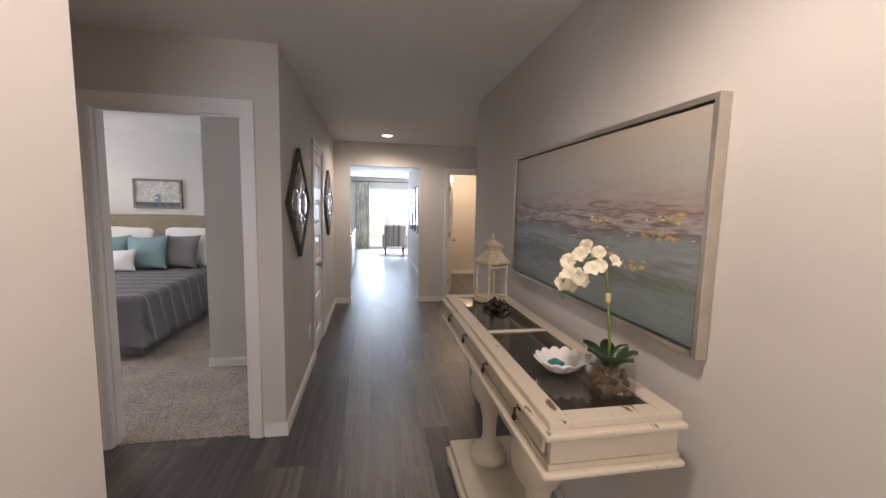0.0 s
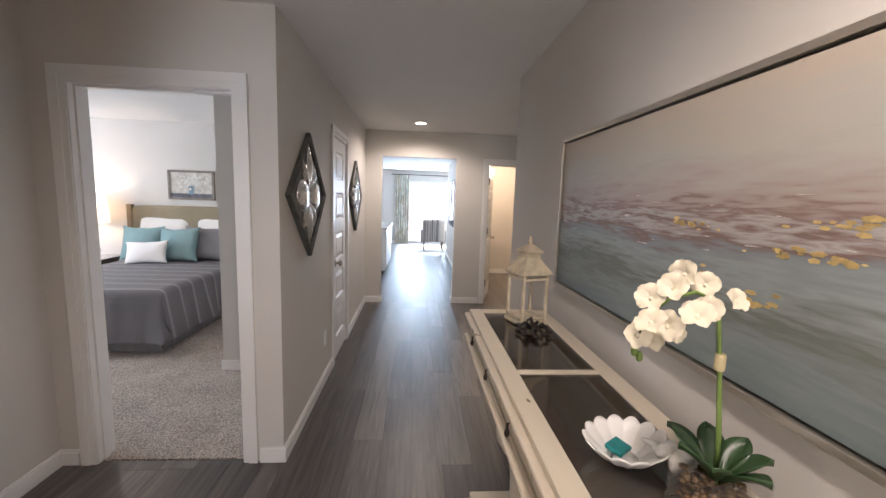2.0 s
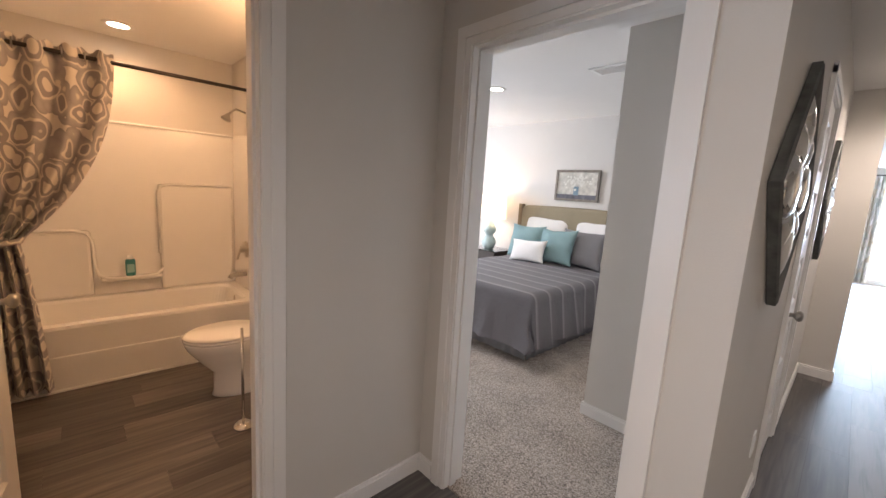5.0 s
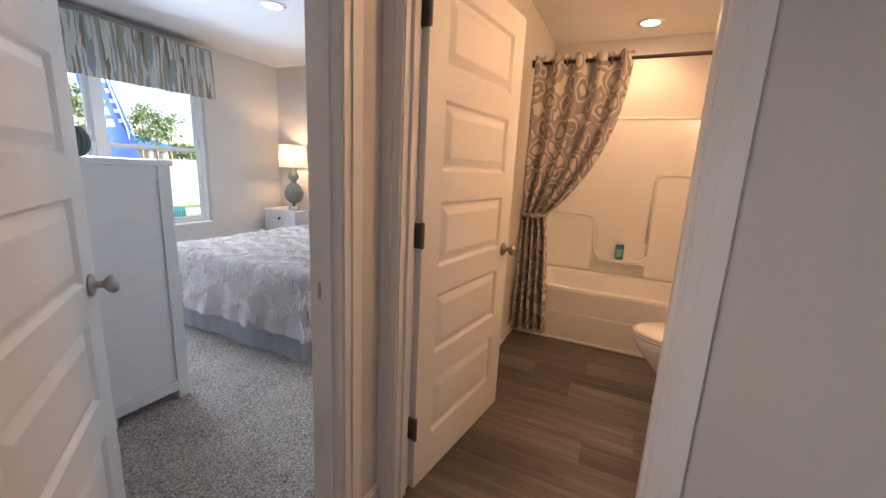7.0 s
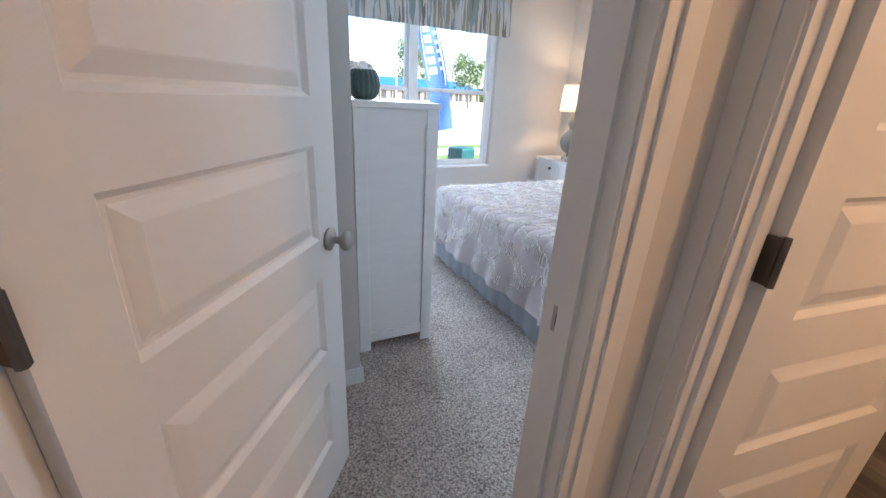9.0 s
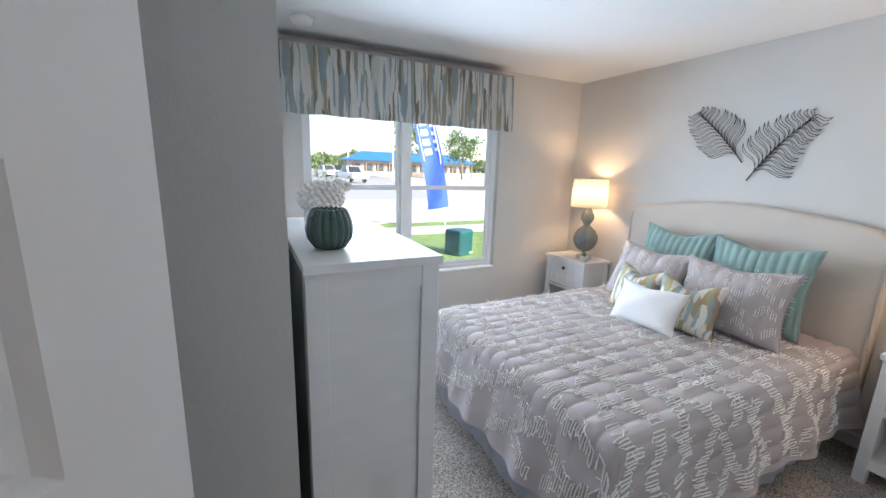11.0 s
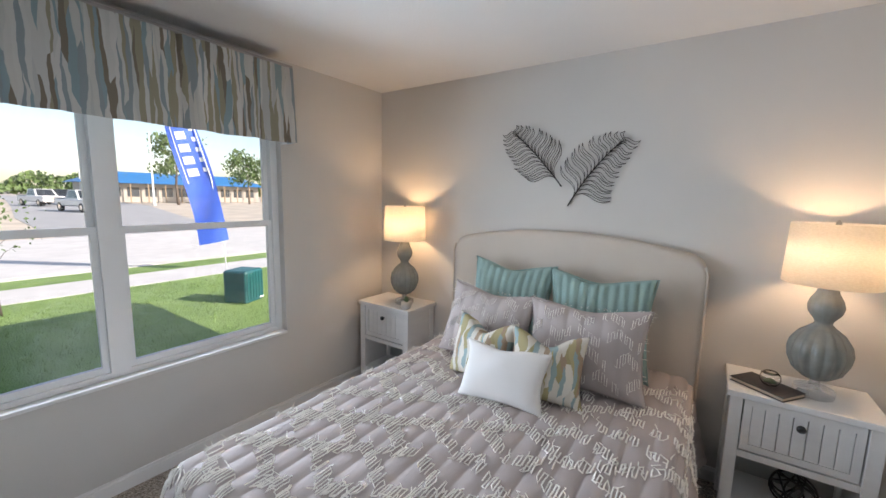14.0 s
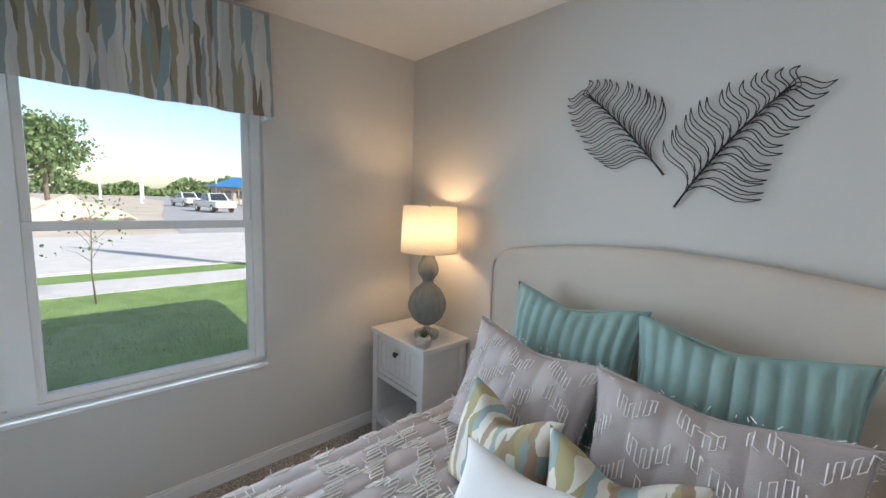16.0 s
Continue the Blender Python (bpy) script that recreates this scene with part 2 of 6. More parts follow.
def tube(bm, pts, r, segs=8, taper=1.0):
    pts = [Vector(p) for p in pts]
    rings = []
    n = len(pts)
    for i, p in enumerate(pts):
        d = (pts[min(i + 1, n - 1)] - pts[max(i - 1, 0)]).normalized()
        side = d.cross(Vector((0, 0, 1)) if abs(d.z) < 0.9 else Vector((1, 0, 0))).normalized()
        up = side.cross(d)
        rr = r * (1 + (taper - 1) * i / max(1, n - 1))
        rings.append([bm.verts.new(p + rr * (math.cos(a) * side + math.sin(a) * up)) for a in [2 * math.pi * k / segs for k in range(segs)]])
    for lo, hi in zip(rings, rings[1:]):
        for i in range(segs):
            bm.faces.new((lo[i], lo[(i + 1) % segs], hi[(i + 1) % segs], hi[i]))
    bm.faces.new(rings[0])
    bm.faces.new(rings[-1][::-1])
    return bm


def grid(nu, nv, fn, bm=None, closed=False):
    bm = bm or bmesh.new()
    vs = [[bm.verts.new(fn(i / nu, j / nv)) for j in range(nv + 1)] for i in range(nu + 1)]
    for i in range(nu):
        for j in range(nv):
            bm.faces.new((vs[i][j], vs[i + 1][j], vs[i + 1][j + 1], vs[i][j + 1]))
    return bm


def finish(bm, name, material, smooth=False):
    bmesh.ops.recalc_face_normals(bm, faces=bm.faces)
    me = bpy.data.meshes.new(name)
    bm.to_mesh(me)
    bm.free()
    me.materials.append(material)
    if smooth:
        me.polygons.foreach_set("use_smooth", [True] * len(me.polygons))
    return me


def part(name, bm, material, parent=None, label="", smooth=False, at=None):
    ob = new(name, finish(bm, name, material, smooth))
    if parent:
        ob.parent = parent
    if at is not None:
        ob.matrix_basis = at
    if label:
        ob["label"] = label
    return ob


def thing(name, label, category, at=None, group=""):
    ob = new(name)
    ob.empty_display_size = 0.1
    if at is not None:
        ob.matrix_basis = at
    return tagged(ob, label, category, group)


def setting(name, bm, material, label, category, smooth=False):
    ob = part(name, bm, material, smooth=smooth)
    return tagged(ob, label, category, kind="structure")


def soft(ob, levels=1):
    ms = ob.modifiers.new("soft", "SUBSURF")
    ms.levels = ms.render_levels = levels
    return ob


# ---- structure ----
H = 2.44


def wall(name, boxes, label="smooth greige painted interior wall"):
    bm = bmesh.new()
    for b in boxes:
        box(bm, *b)
    return setting(name, bm, WALL, label, "wall")


wall("wall_hall_east", [(0.605, 0.72, -1.9, 3.48, 0, H)])
wall("wall_alcove_south", [(0.72, 1.75, 3.365, 3.48, 0, H)])
wall("wall_alcove_east", [(1.75, 1.865, 3.365, 6.02, 0, H)])
wall("wall_hall_end", [(-0.995, -0.652, 6.02, 6.135, 0, H), (-0.652, 0.392, 6.02, 6.135, 2.09, H), (0.392, 0.845, 6.02, 6.135, 0, H),
                       (0.845, 1.62, 6.02, 6.135, 2.04, H), (1.62, 2.8, 6.02, 6.135, 0, H)])
wall("wall_hall_west", [(-0.995, -0.88, 2.66, 3.87, 0, H), (-0.995, -0.88, 3.87, 4.50, 2.04, H), (-0.995, -0.88, 4.50, 6.02, 0, H)])
wall("wall_bedroom_door", [(-4.92, -2.07, 2.43, 2.66, 0, H), (-2.07, -1.895, 2.545, 2.66, 0, H), (-1.895, -1.085, 2.545, 2.66, 2.04, H), (-1.085, -0.88, 2.545, 2.66, 0, H)])
wall("wall_bath_door", [(-2.185, -2.07, 0.87, 0.925, 0, H), (-2.185, -2.07, 0.925, 1.785, 2.04, H), (-2.185, -2.07, 1.785, 2.43, 0, H)])
wall("wall_front_bedroom_door", [(-4.92, -1.865, 0.755, 0.87, 0, H), (-1.865, -1.05, 0.755, 0.87, 2.04, H), (-1.05, -0.88, 0.755, 0.87, 0, H)])
wall("wall_entry_west", [(-0.995, -0.88, -1.9, 0.755, 0, H)])
wall("wall_entry_south", [(-1.70, 0.72, -2.02, -1.9, 0, H)])
wall("wall_closet", [(-1.70, -0.995, -0.355, -0.24, 0, H), (-1.70, -1.605, -2.56, -0.355, 0, H)])
wall("wall_window", [(-4.89, -3.80, -2.70, -2.56, 0, H), (-3.80, -2.02, -2.70, -2.56, 0, 0.59), (-3.80, -2.02, -2.70, -2.56, 2.10, H), (-2.02, -1.605, -2.70, -2.56, 0, H)])
wall("wall_headboard", [(-4.89, -4.77, -2.56, 0.755, 0, H)])
wall("wall_bath_west", [(-4.92, -4.80, 0.87, 2.43, 0, H)])
wall("wall_guest_closet", [(-1.774, -0.995, 3.737, 3.85, 0, H), (-1.774, -1.66, 3.85, 6.09, 0, H)])
wall("wall_guest_north", [(-6.3, -0.995, 6.09, 6.2, 0, H)])
wall("wall_guest_west", [(-6.4, -6.28, 2.66, 3.6, 0, H), (-6.4, -6.28, 3.6, 5.2, 0, 0.7), (-6.4, -6.28, 3.6, 5.2, 2.1, H), (-6.4, -6.28, 5.2, 6.2, 0, H)])
wall("wall_guest_south", [(-6.4, -4.92, 2.55, 2.66, 0, H)])
wall("wall_den_west", [(0.69, 0.80, 6.135, 11.2, 0, H)])
wall("wall_den_close", [(2.7, 2.8, 6.135, 8.6, 0, H), (0.80, 2.7, 8.5, 8.6, 0, H)])
wall("wall_living_north", [(-6.1, -0.75, 13.6, 13.72, 0, H), (-0.75, 1.15, 13.6, 13.72, 2.1, H), (1.15, 4.1, 13.6, 13.72, 0, H)])
wall("wall_living_east", [(4.0, 4.1, 11.2, 13.6, 0, H), (0.80, 4.1, 11.1, 11.2, 0, H)])
wall("wall_kitchen_west", [(-6.1, -5.98, 6.2, 8.5, 0, H), (-6.1, -5.98, 8.5, 10.5, 0, 0.8), (-6.1, -5.98, 8.5, 10.5, 2.2, H), (-6.1, -5.98, 10.5, 13.6, 0, H)])
setting("ceiling", block(-6.5, 4.2, -2.75, 13.75, H, H + 0.12), CEIL, "flat matte off-white painted ceiling", "ceiling")
# unseen slab in the roof's place, added to cast the house shadow on the lawn
setting("roof", block(-6.9, 4.6, -3.2, 14.2, H + 0.14, H + 0.34), mat("roof_shingle", (0.08, 0.075, 0.07), 0.9), "unseen flat roof slab that keeps sun off the rooms and lawn", "roof")
setting("floor_slab", block(-6.5, 4.2, -2.75, 13.75, -0.25, -0.008), SUBFLOOR, "dark floor slab under planks and carpet", "floor")
bm = bmesh.new()
box(bm, -4.77, -1.70, -2.56, 0.755, -0.006, 0.006)
box(bm, -1.70, -0.995, -0.24, 0.755, -0.006, 0.006)
box(bm, -1.863, -1.052, 0.755, 0.80, -0.006, 0.006)
setting("carpet_front_bedroom", bm, CARPET, "speckled grey-beige cut-pile bedroom carpet", "carpet")
bm = bmesh.new()
box(bm, -6.28, -0.995, 2.66, 6.09, -0.006, 0.006)
box(bm, -1.893, -1.087, 2.57, 2.66, -0.006, 0.006)
setting("carpet_guest_bedroom", bm, CARPET, "speckled grey-beige cut-pile bedroom carpet", "carpet")


def base_run(bm, x0, y0, x1, y1, nx, ny):
    """Baseboard along a wall line; n points into the room."""
    t, t2 = 0.014, 0.008
    for th, z0, z1 in ((t, 0, 0.072), (t2, 0.072, 0.088)):
        xs, ys = sorted((x0, x1)), sorted((y0, y1))
        if nx:
            xs = sorted((x0, x0 + nx * th))
        else:
            ys = sorted((y0, y0 + ny * th))
        box(bm, xs[0], xs[1], ys[0], ys[1], z0, z1)


bm = bmesh.new()
CW = 0.075
for r in [(0.605, -1.9, 0.605, 3.48, -1, 0), (0.605, 3.48, 1.75, 3.48, 0, 1), (1.75, 3.48, 1.75, 6.02, -1, 0), (-0.88, 6.02, -0.652, 6.02, 0, -1),
          (0.392, 6.02, 0.77, 6.02, 0, -1), (-0.652, 6.02, -0.652, 6.135, 1, 0), (0.392, 6.02, 0.392, 6.135, -1, 0),
          (-0.88, 2.545, -0.88, 3.795, 1, 0), (-0.88, 4.575, -0.88, 6.02, 1, 0), (-2.07, 2.545, -1.97, 2.545, 0, -1), (-1.01, 2.545, -0.866, 2.545, 0, -1),
          (-2.07, 1.86, -2.07, 2.545, 1, 0), (-2.07, 0.87, -1.94, 0.87, 0, 1), (-0.975, 0.87, -0.866, 0.87, 0, 1), (-0.88, -1.9, -0.88, 0.87, 1, 0),
          (-0.995, -1.9, 0.605, -1.9, 0, 1), (-1.714, -0.24, -0.995, -0.24, 0, 1), (-1.70, -2.56, -1.70, -0.24, -1, 0), (-4.77, -2.56, -1.70, -2.56, 0, 1),
          (-4.77, -2.56, -4.77, 0.755, 1, 0), (-4.77, 0.755, -1.94, 0.755, 0, -1), (-0.995, -0.24, -0.995, 0.755, -1, 0),
          (-1.788, 3.737, -0.995, 3.737, 0, -1), (-1.774, 3.737, -1.774, 6.09, -1, 0), (-6.28, 6.09, -1.774, 6.09, 0, -1),
          (-4.0, 0.87, -2.185, 0.87, 0, 1), (-4.0, 2.43, -2.185, 2.43, 0, -1), (0.69, 6.135, 0.69, 11.2, -1, 0), (0.80, 8.5, 2.7, 8.5, 0, -1), (2.7, 6.135, 2.7, 8.5, -1, 0),
          (-5.98, 13.6, -0.8, 13.6, 0, -1), (1.2, 13.6, 4.0, 13.6, 0, -1)]:
    base_run(bm, *r)
setting("baseboard", bm, TRIM, "white painted baseboard with a thin moulded top", "baseboard")


def opening(name, m, w, depth=0.115, h=2.04, sides=(True, True)):
    """Jamb lining, stop and stepped casings of a doorway; x along it, y through the wall."""
    bm = bmesh.new()
    j = 0.018
    e = 0.004
    box(bm, 0, j, -e, depth + e, 0, h)
    box(bm, w - j, w, -e, depth + e, 0, h)
    box(bm, j, w - j, -e, depth + e, h - j, h)
    for a, b in ((j, j + 0.011), (w - j - 0.011, w - j)):
        box(bm, a, b, 0.03, 0.068, 0, h - j)
    box(bm, j + 0.011, w - j - 0.011, 0.03, 0.068, h - j - 0.011, h - j)
    for k, yes in enumerate(sides):
        if not yes:
            continue
        def slab(x0, x1, z0, z1, d):
            ya, yb = (-d, -0.0005) if k == 0 else (depth + 0.0005, depth + d)
            box(bm, x0, x1, ya, yb, z0, z1)
        r = 0.006
        for x0, x1, d in ((j - r - 0.03, j - r, 0.011), (j - r - CW, j - r - 0.03, 0.018)):
            slab(x0, x1, 0, h + CW - r - j, d)
            slab(w - x1, w - x0, 0, h + CW - r - j, d)
        slab(j - r, w - j + r, h - j + r, h - j + r + 0.03, 0.011)
        slab(j - r - CW, w - j + r + CW, h - j + r + 0.03, h - j + r + CW, 0.0185)
    ob = setting(name, bm, TRIM, "white painted door casing and jamb", "door frame")
    ob.matrix_basis = m
    return ob


def knob_mesh():
    return lathe([(0.033, 0), (0.034, 0.006), (0.028, 0.010), (0.012, 0.014), (0.011, 0.03), (0.017, 0.036), (0.027, 0.045), (0.029, 0.056), (0.022, 0.066), (0.006, 0.070)], 24)


def door(name, m, w, label, knobs=True, leaf_h=2.015):
    """Five-panel door; hinge edge at x=0, leaf towards +x, 35 mm about y=0."""
    root = thing(name, label, "door", m)
    root["kind"] = "structure"
    t = 0.0175
    bm = bmesh.new()
    st = 0.115
    box(bm, 0, st, -t, t, 0.008, leaf_h)
    box(bm, w - st, w, -t, t, 0.008, leaf_h)
    box(bm, st, w - st, -t, t, 0.008, 0.20)
    spans = [(0.20 + 0.365 * i, 0.45 + 0.365 * i) for i in range(5)]
    for i, (z0, z1) in enumerate(spans):
        box(bm, st, w - st, -t, t, z1, z1 + 0.115 if i < 4 else leaf_h)
    part("leaf", bm, DOORW, root)
    for z0, z1 in spans:
        bm = bmesh.new()
        for s in (-1, 1):
            x0, x1 = st, w - st
            rings = []
            for inset, y in ((0, t), (0.012, t - 0.013), (0.02, t - 0.013), (0.048, t - 0.002), (0.052, t - 0.001)):
                rings.append([bm.verts.new((x, s * y, zz)) for x, zz in ((x0 + inset, z0 + inset), (x1 - inset, z0 + inset), (x1 - inset, z1 - inset), (x0 + inset, z1 - inset))])
            for lo, hi in zip(rings, rings[1:]):
                for i in range(4):
                    bm.faces.new((lo[i], lo[(i + 1) % 4], hi[(i + 1) % 4], hi[i]))
            bm.faces.new(rings[-1])
        part("panel", bm, DOORW, root)
    if knobs:
        for s in (-1, 1):
            part("knob", knob_mesh(), NICKEL, root, "brushed nickel round knob", True, pose(w - 0.062, s * t, 0.915, -90 * s))
        part("latch_plate", block(w - 0.0005, w + 0.0015, -0.012, 0.012, 0.885, 0.945), NICKEL, root)
    for z0 in (0.24, 1.02, 1.75):
        bm = block(-0.012, 0.001, -0.028, 0.014, z0, z0 + 0.09, 0.002)
        tube(bm, [(-0.008, -0.024, z0), (-0.008, -0.024, z0 + 0.095)], 0.007)
        part("hinge", bm, HINGE, root, "dark satin nickel hinge")
    return root


opening("trim_guest_door", pose(-1.895, 2.545, 0), 0.81)
opening("trim_bath_door", pose(-2.07, 0.925, 0, 0, 0, 90), 0.86)
opening("trim_front_bedroom_door", pose(-1.05, 0.87, 0, 0, 0, 180), 0.815)
opening("trim_hall_closet_door", pose(-0.88, 3.87, 0, 0, 0, 90), 0.63)
opening("trim_den_door", pose(0.845, 6.02, 0), 0.775)
door("door_bath", pose(-2.168, 0.955, 0, 0, 0, 172), 0.775, "white five-panel bathroom door standing open")
door("door_front_bedroom", pose(-1.085, 0.770, 0, 0, 0, -126), 0.775, "white five-panel bedroom door standing half open")
door("door_guest", pose(-1.115, 2.672, 0, 0, 0, 84), 0.77, "white five-panel bedroom door swung open")
door("door_hall_closet", pose(-0.90, 4.478, 0, 0, 0, -90), 0.585, "white five-panel closet door, closed")
door("door_den", pose(0.875, 6.15, 0, 0, 0, 74), 0.735, "white five-panel door standing open")
for nm, m in (("strike_plate", pose(-1.8455, 0.80, 0.915, 0, 0, 0)), ("strike_plate", pose(-1.8755, 2.60, 0.915, 0, 0, 0))):
    bm = block(-0.001, 0.0012, -0.018, 0.018, -0.028, 0.028)
    ob = thing(nm, "small brushed nickel strike plate on a door jamb", "strike plate", m)
    part("plate", bm, NICKEL, ob)
    part("slot", block(0.0013, 0.002, -0.008, 0.008, -0.013, 0.013), BLACK, ob)


# ---- front bedroom: window, valance, feathers ----
def window(name, x0, x1, z0, z1, y):
    """Twin single-hung vinyl window in the wall plane y, glass at y - 0.08."""
    root = thing(name, "white vinyl twin single-hung window with clear glass", "window", pose(0, 0, 0))
    root["kind"] = "structure"
    xm, zm, yo, yi = (x0 + x1) / 2 + 0.04, 1.37, y - 0.13, y - 0.055
    bm = bmesh.new()
    f = 0.045
    box(bm, x0, x0 + f, yo, yi, z0, z1)
    box(bm, x1 - f, x1, yo, yi, z0, z1)
    box(bm, x0 + f, x1 - f, yo, yi, z0, z0 + f)
    box(bm, x0 + f, x1 - f, yo, yi, z1 - f, z1)
    box(bm, xm - 0.042, xm + 0.042, yo, yi + 0.006, z0 + f, z1 - f)
    part("window_frame", bm, VINYL, root)
    part("window_sill", block(x0 + 0.001, x1 - 0.001, y - 0.055, y + 0.012, z0 + 0.001, z0 + 0.02, 0.004), TRIM, root, "white painted window sill")
    for a, b in ((x0 + f, xm - 0.042), (xm + 0.042, x1 - f)):
        for lo, hi, yy in ((z0 + f, zm + 0.02, y - 0.085), (zm - 0.02, z1 - f, y - 0.115)):
            bm = bmesh.new()
            s = 0.028
            box(bm, a, a + s, yy - 0.014, yy + 0.014, lo, hi)
            box(bm, b - s, b, yy - 0.014, yy + 0.014, lo, hi)
            box(bm, a + s, b - s, yy - 0.014, yy + 0.014, lo, lo + s + 0.006)
            box(bm, a + s, b - s, yy - 0.014, yy + 0.014, hi - s - 0.006, hi)
            sash = part("sash", bm, VINYL, root)
            pane = part("pane", block(a + s, b - s, yy - 0.002, yy + 0.002, lo + s, hi - s), GLASS, sash)
            pane.visible_shadow = False
    return root


window("window_1", -3.80, -2.02, 0.59, 2.10, -2.56)

val = thing("valance", "box-pleated window valance in streaked grey, teal and brown cloth", "valance", pose(-2.83, -2.38, 1.895))


def val_front(u, v):
    x = -0.95 + 1.90 * u
    pleat = 0.012 * math.sin(u * 41) * (1 - v) + 0.006 * math.sin(u * 97 + 1)
    for c in (0.333, 0.667):
        pleat -= 0.03 * math.exp(-((u - c) / 0.006) ** 2)
    return (x + 0.01 * (1 - v) * (2 * u - 1), pleat + 0.012 * (1 - v), 0.45 * v - 0.008 * abs(math.sin(u * 22)) * (1 - v))


part("front", grid(160, 10, val_front), VALANCE, val, smooth=True)
for s in (-1, 1):
    part("return", grid(6, 6, lambda u, v: (s * (0.95 + 0.01 * (1 - v)), -0.175 * u + 0.006 * math.sin(u * 9), 0.45 * v)), VALANCE, val, smooth=True)
part("top_board", block(-0.955, 0.955, -0.178, -0.004, 0.45, 0.468, 0.003), mat("grey_board", (0.34, 0.31, 0.29), 0.8), val)


def bend(a, b, c, k):
    """Point at k on the curve that passes a, then b half way, then c."""
    return a * ((1 - k) * (1 - 2 * k)) + b * (4 * k * (1 - k)) + c * (k * (2 * k - 1))


def feather(root, quill, upper, lower, n):
    """Wire feather flat on the wall: a quill and leaf-shaped wire loops on both of its sides."""
    q, up, lo = [[Vector((0.014, *p)) for p in line] for line in (quill, upper, lower)]
    part("quill", tube(bmesh.new(), [bend(*q, k / 16) for k in range(17)], 0.0044, 6, 0.7), FEATH, root, smooth=True)
    r = random.Random(n)
    for tips, sign in ((up, 1), (lo, -1)):
        for i in range(n):
            k = i / (n - 1)
            at = 0.12 + 0.86 * k
            tip = bend(*tips, k) + Vector((0.006, r.uniform(-0.010, 0.010), r.uniform(-0.008, 0.008)))
            along = (bend(*q, min(1, at + 0.05)) - bend(*q, at - 0.05)).normalized()
            bm = bmesh.new()
            for start, bow in ((0.0, 0.020), (0.035, -0.004)):
                a = bend(*q, min(1.0, at + start))
                d = tip - a
                side = Vector((0, -d.z, d.y)).normalized() * sign
                if side.dot(along) < 0:
                    side = -side
                pts = []
                for m in range(11):
                    h = m / 10
                    pts.append(a + d * h + side * (bow * math.sin(math.pi * h) + 0.016 * math.sin(2 * math.pi * h)) + Vector((0.006 * math.sin(math.pi * h), 0, 0)))
                tube(bm, pts, 0.0019, 5)
            part("barb", bm, FEATH, root, smooth=True)


FEATH = mat("dark_pewter_wire", (0.045, 0.038, 0.034), 0.4, 0.8, var=0.2, bump=0.05)
for quill, upper, lower, n in (
        (((-0.961, 1.655), (-1.117, 1.835), (-1.289, 2.001)), ((-0.981, 1.924), (-1.107, 2.019), (-1.303, 2.061)), ((-1.194, 1.696), (-1.327, 1.830), (-1.392, 2.008)), 13),
        (((-0.914, 1.534), (-0.778, 1.748), (-0.629, 1.911)), ((-0.964, 1.783), (-0.823, 1.935), (-0.597, 1.979)), ((-0.666, 1.569), (-0.620, 1.726), (-0.519, 1.924)), 14)):
    art = thing("wall_feather", "dark metal wire feather hung on the wall above the bed", "wall decor", pose(-4.77, 0, 0), "metal feathers")
    feather(art, quill, upper, lower, n)


# ---- bed ----
BX0, BX1, BY0, BY1, BZ = -4.675, -2.72, -1.66, -0.15, 0.60
bed = thing("bed", "queen bed with a tall cream upholstered wing headboard", "bed", pose(-4.77, -0.905, 0))


def headboard_bm(w, h, arch, t):
    bm = bmesh.new()
    n = 40
    rings = []
    for i in range(n + 1):
        u = i / n
        y = w * (u - 0.5)
        edge = min(u, 1 - u) * w
        r = 0.09
        drop = r - math.sqrt(max(0, r * r - (r - min(edge, r)) ** 2))
        top = h + arch * (1 - (2 * u - 1) ** 2) - drop
        prof = [(0.0, 0.15), (t * 0.9, 0.15), (t, 0.3), (t, top - 0.05), (t * 0.94, top - 0.02), (t * 0.75, top - 0.003), (t * 0.3, top), (0.0, top - 0.02)]
        rings.append([bm.verts.new((px, y, pz)) for px, pz in prof])
    for lo, hi in zip(rings, rings[1:]):
        for k in range(len(lo)):
            bm.faces.new((lo[k], lo[(k + 1) % len(lo)], hi[(k + 1) % len(lo)], hi[k]))
    bm.faces.new(rings[0])
    bm.faces.new(rings[-1][::-1])
    return bm


part("headboard", headboard_bm(1.615, 1.275, 0.095, 0.085), LINEN, bed, "cream linen arched headboard", True, pose(0, -0.023, 0))
bm = bmesh.new()
for s in (-1, 1):
    bm = bmesh.new()
    pts = [(0.086, s * 0.798 - 0.023, 0.16)] + [(0.088, s * 0.798 - 0.023, z) for z in (0.4, 0.8, 1.1, 1.19)] + [(0.084, s * 0.785 - 0.023, 1.232)]
    tube(bm, pts, 0.006)
    part("piping", bm, LINEN, bed, smooth=True)
part("mattress", block(0.09, 2.02, -0.73, 0.73, 0.30, 0.57, 0.04), WHITECLOTH, bed)
part("box_spring", block(0.09, 2.01, -0.72, 0.72, 0.13, 0.295, 0.01), WHITECLOTH, bed)
for x in (0.2, 1.94):
    for y in (-0.65, 0.65):
        part("leg", block(x - 0.03, x + 0.03, y - 0.03, y + 0.03, 0.0, 0.13), BLACK, bed)


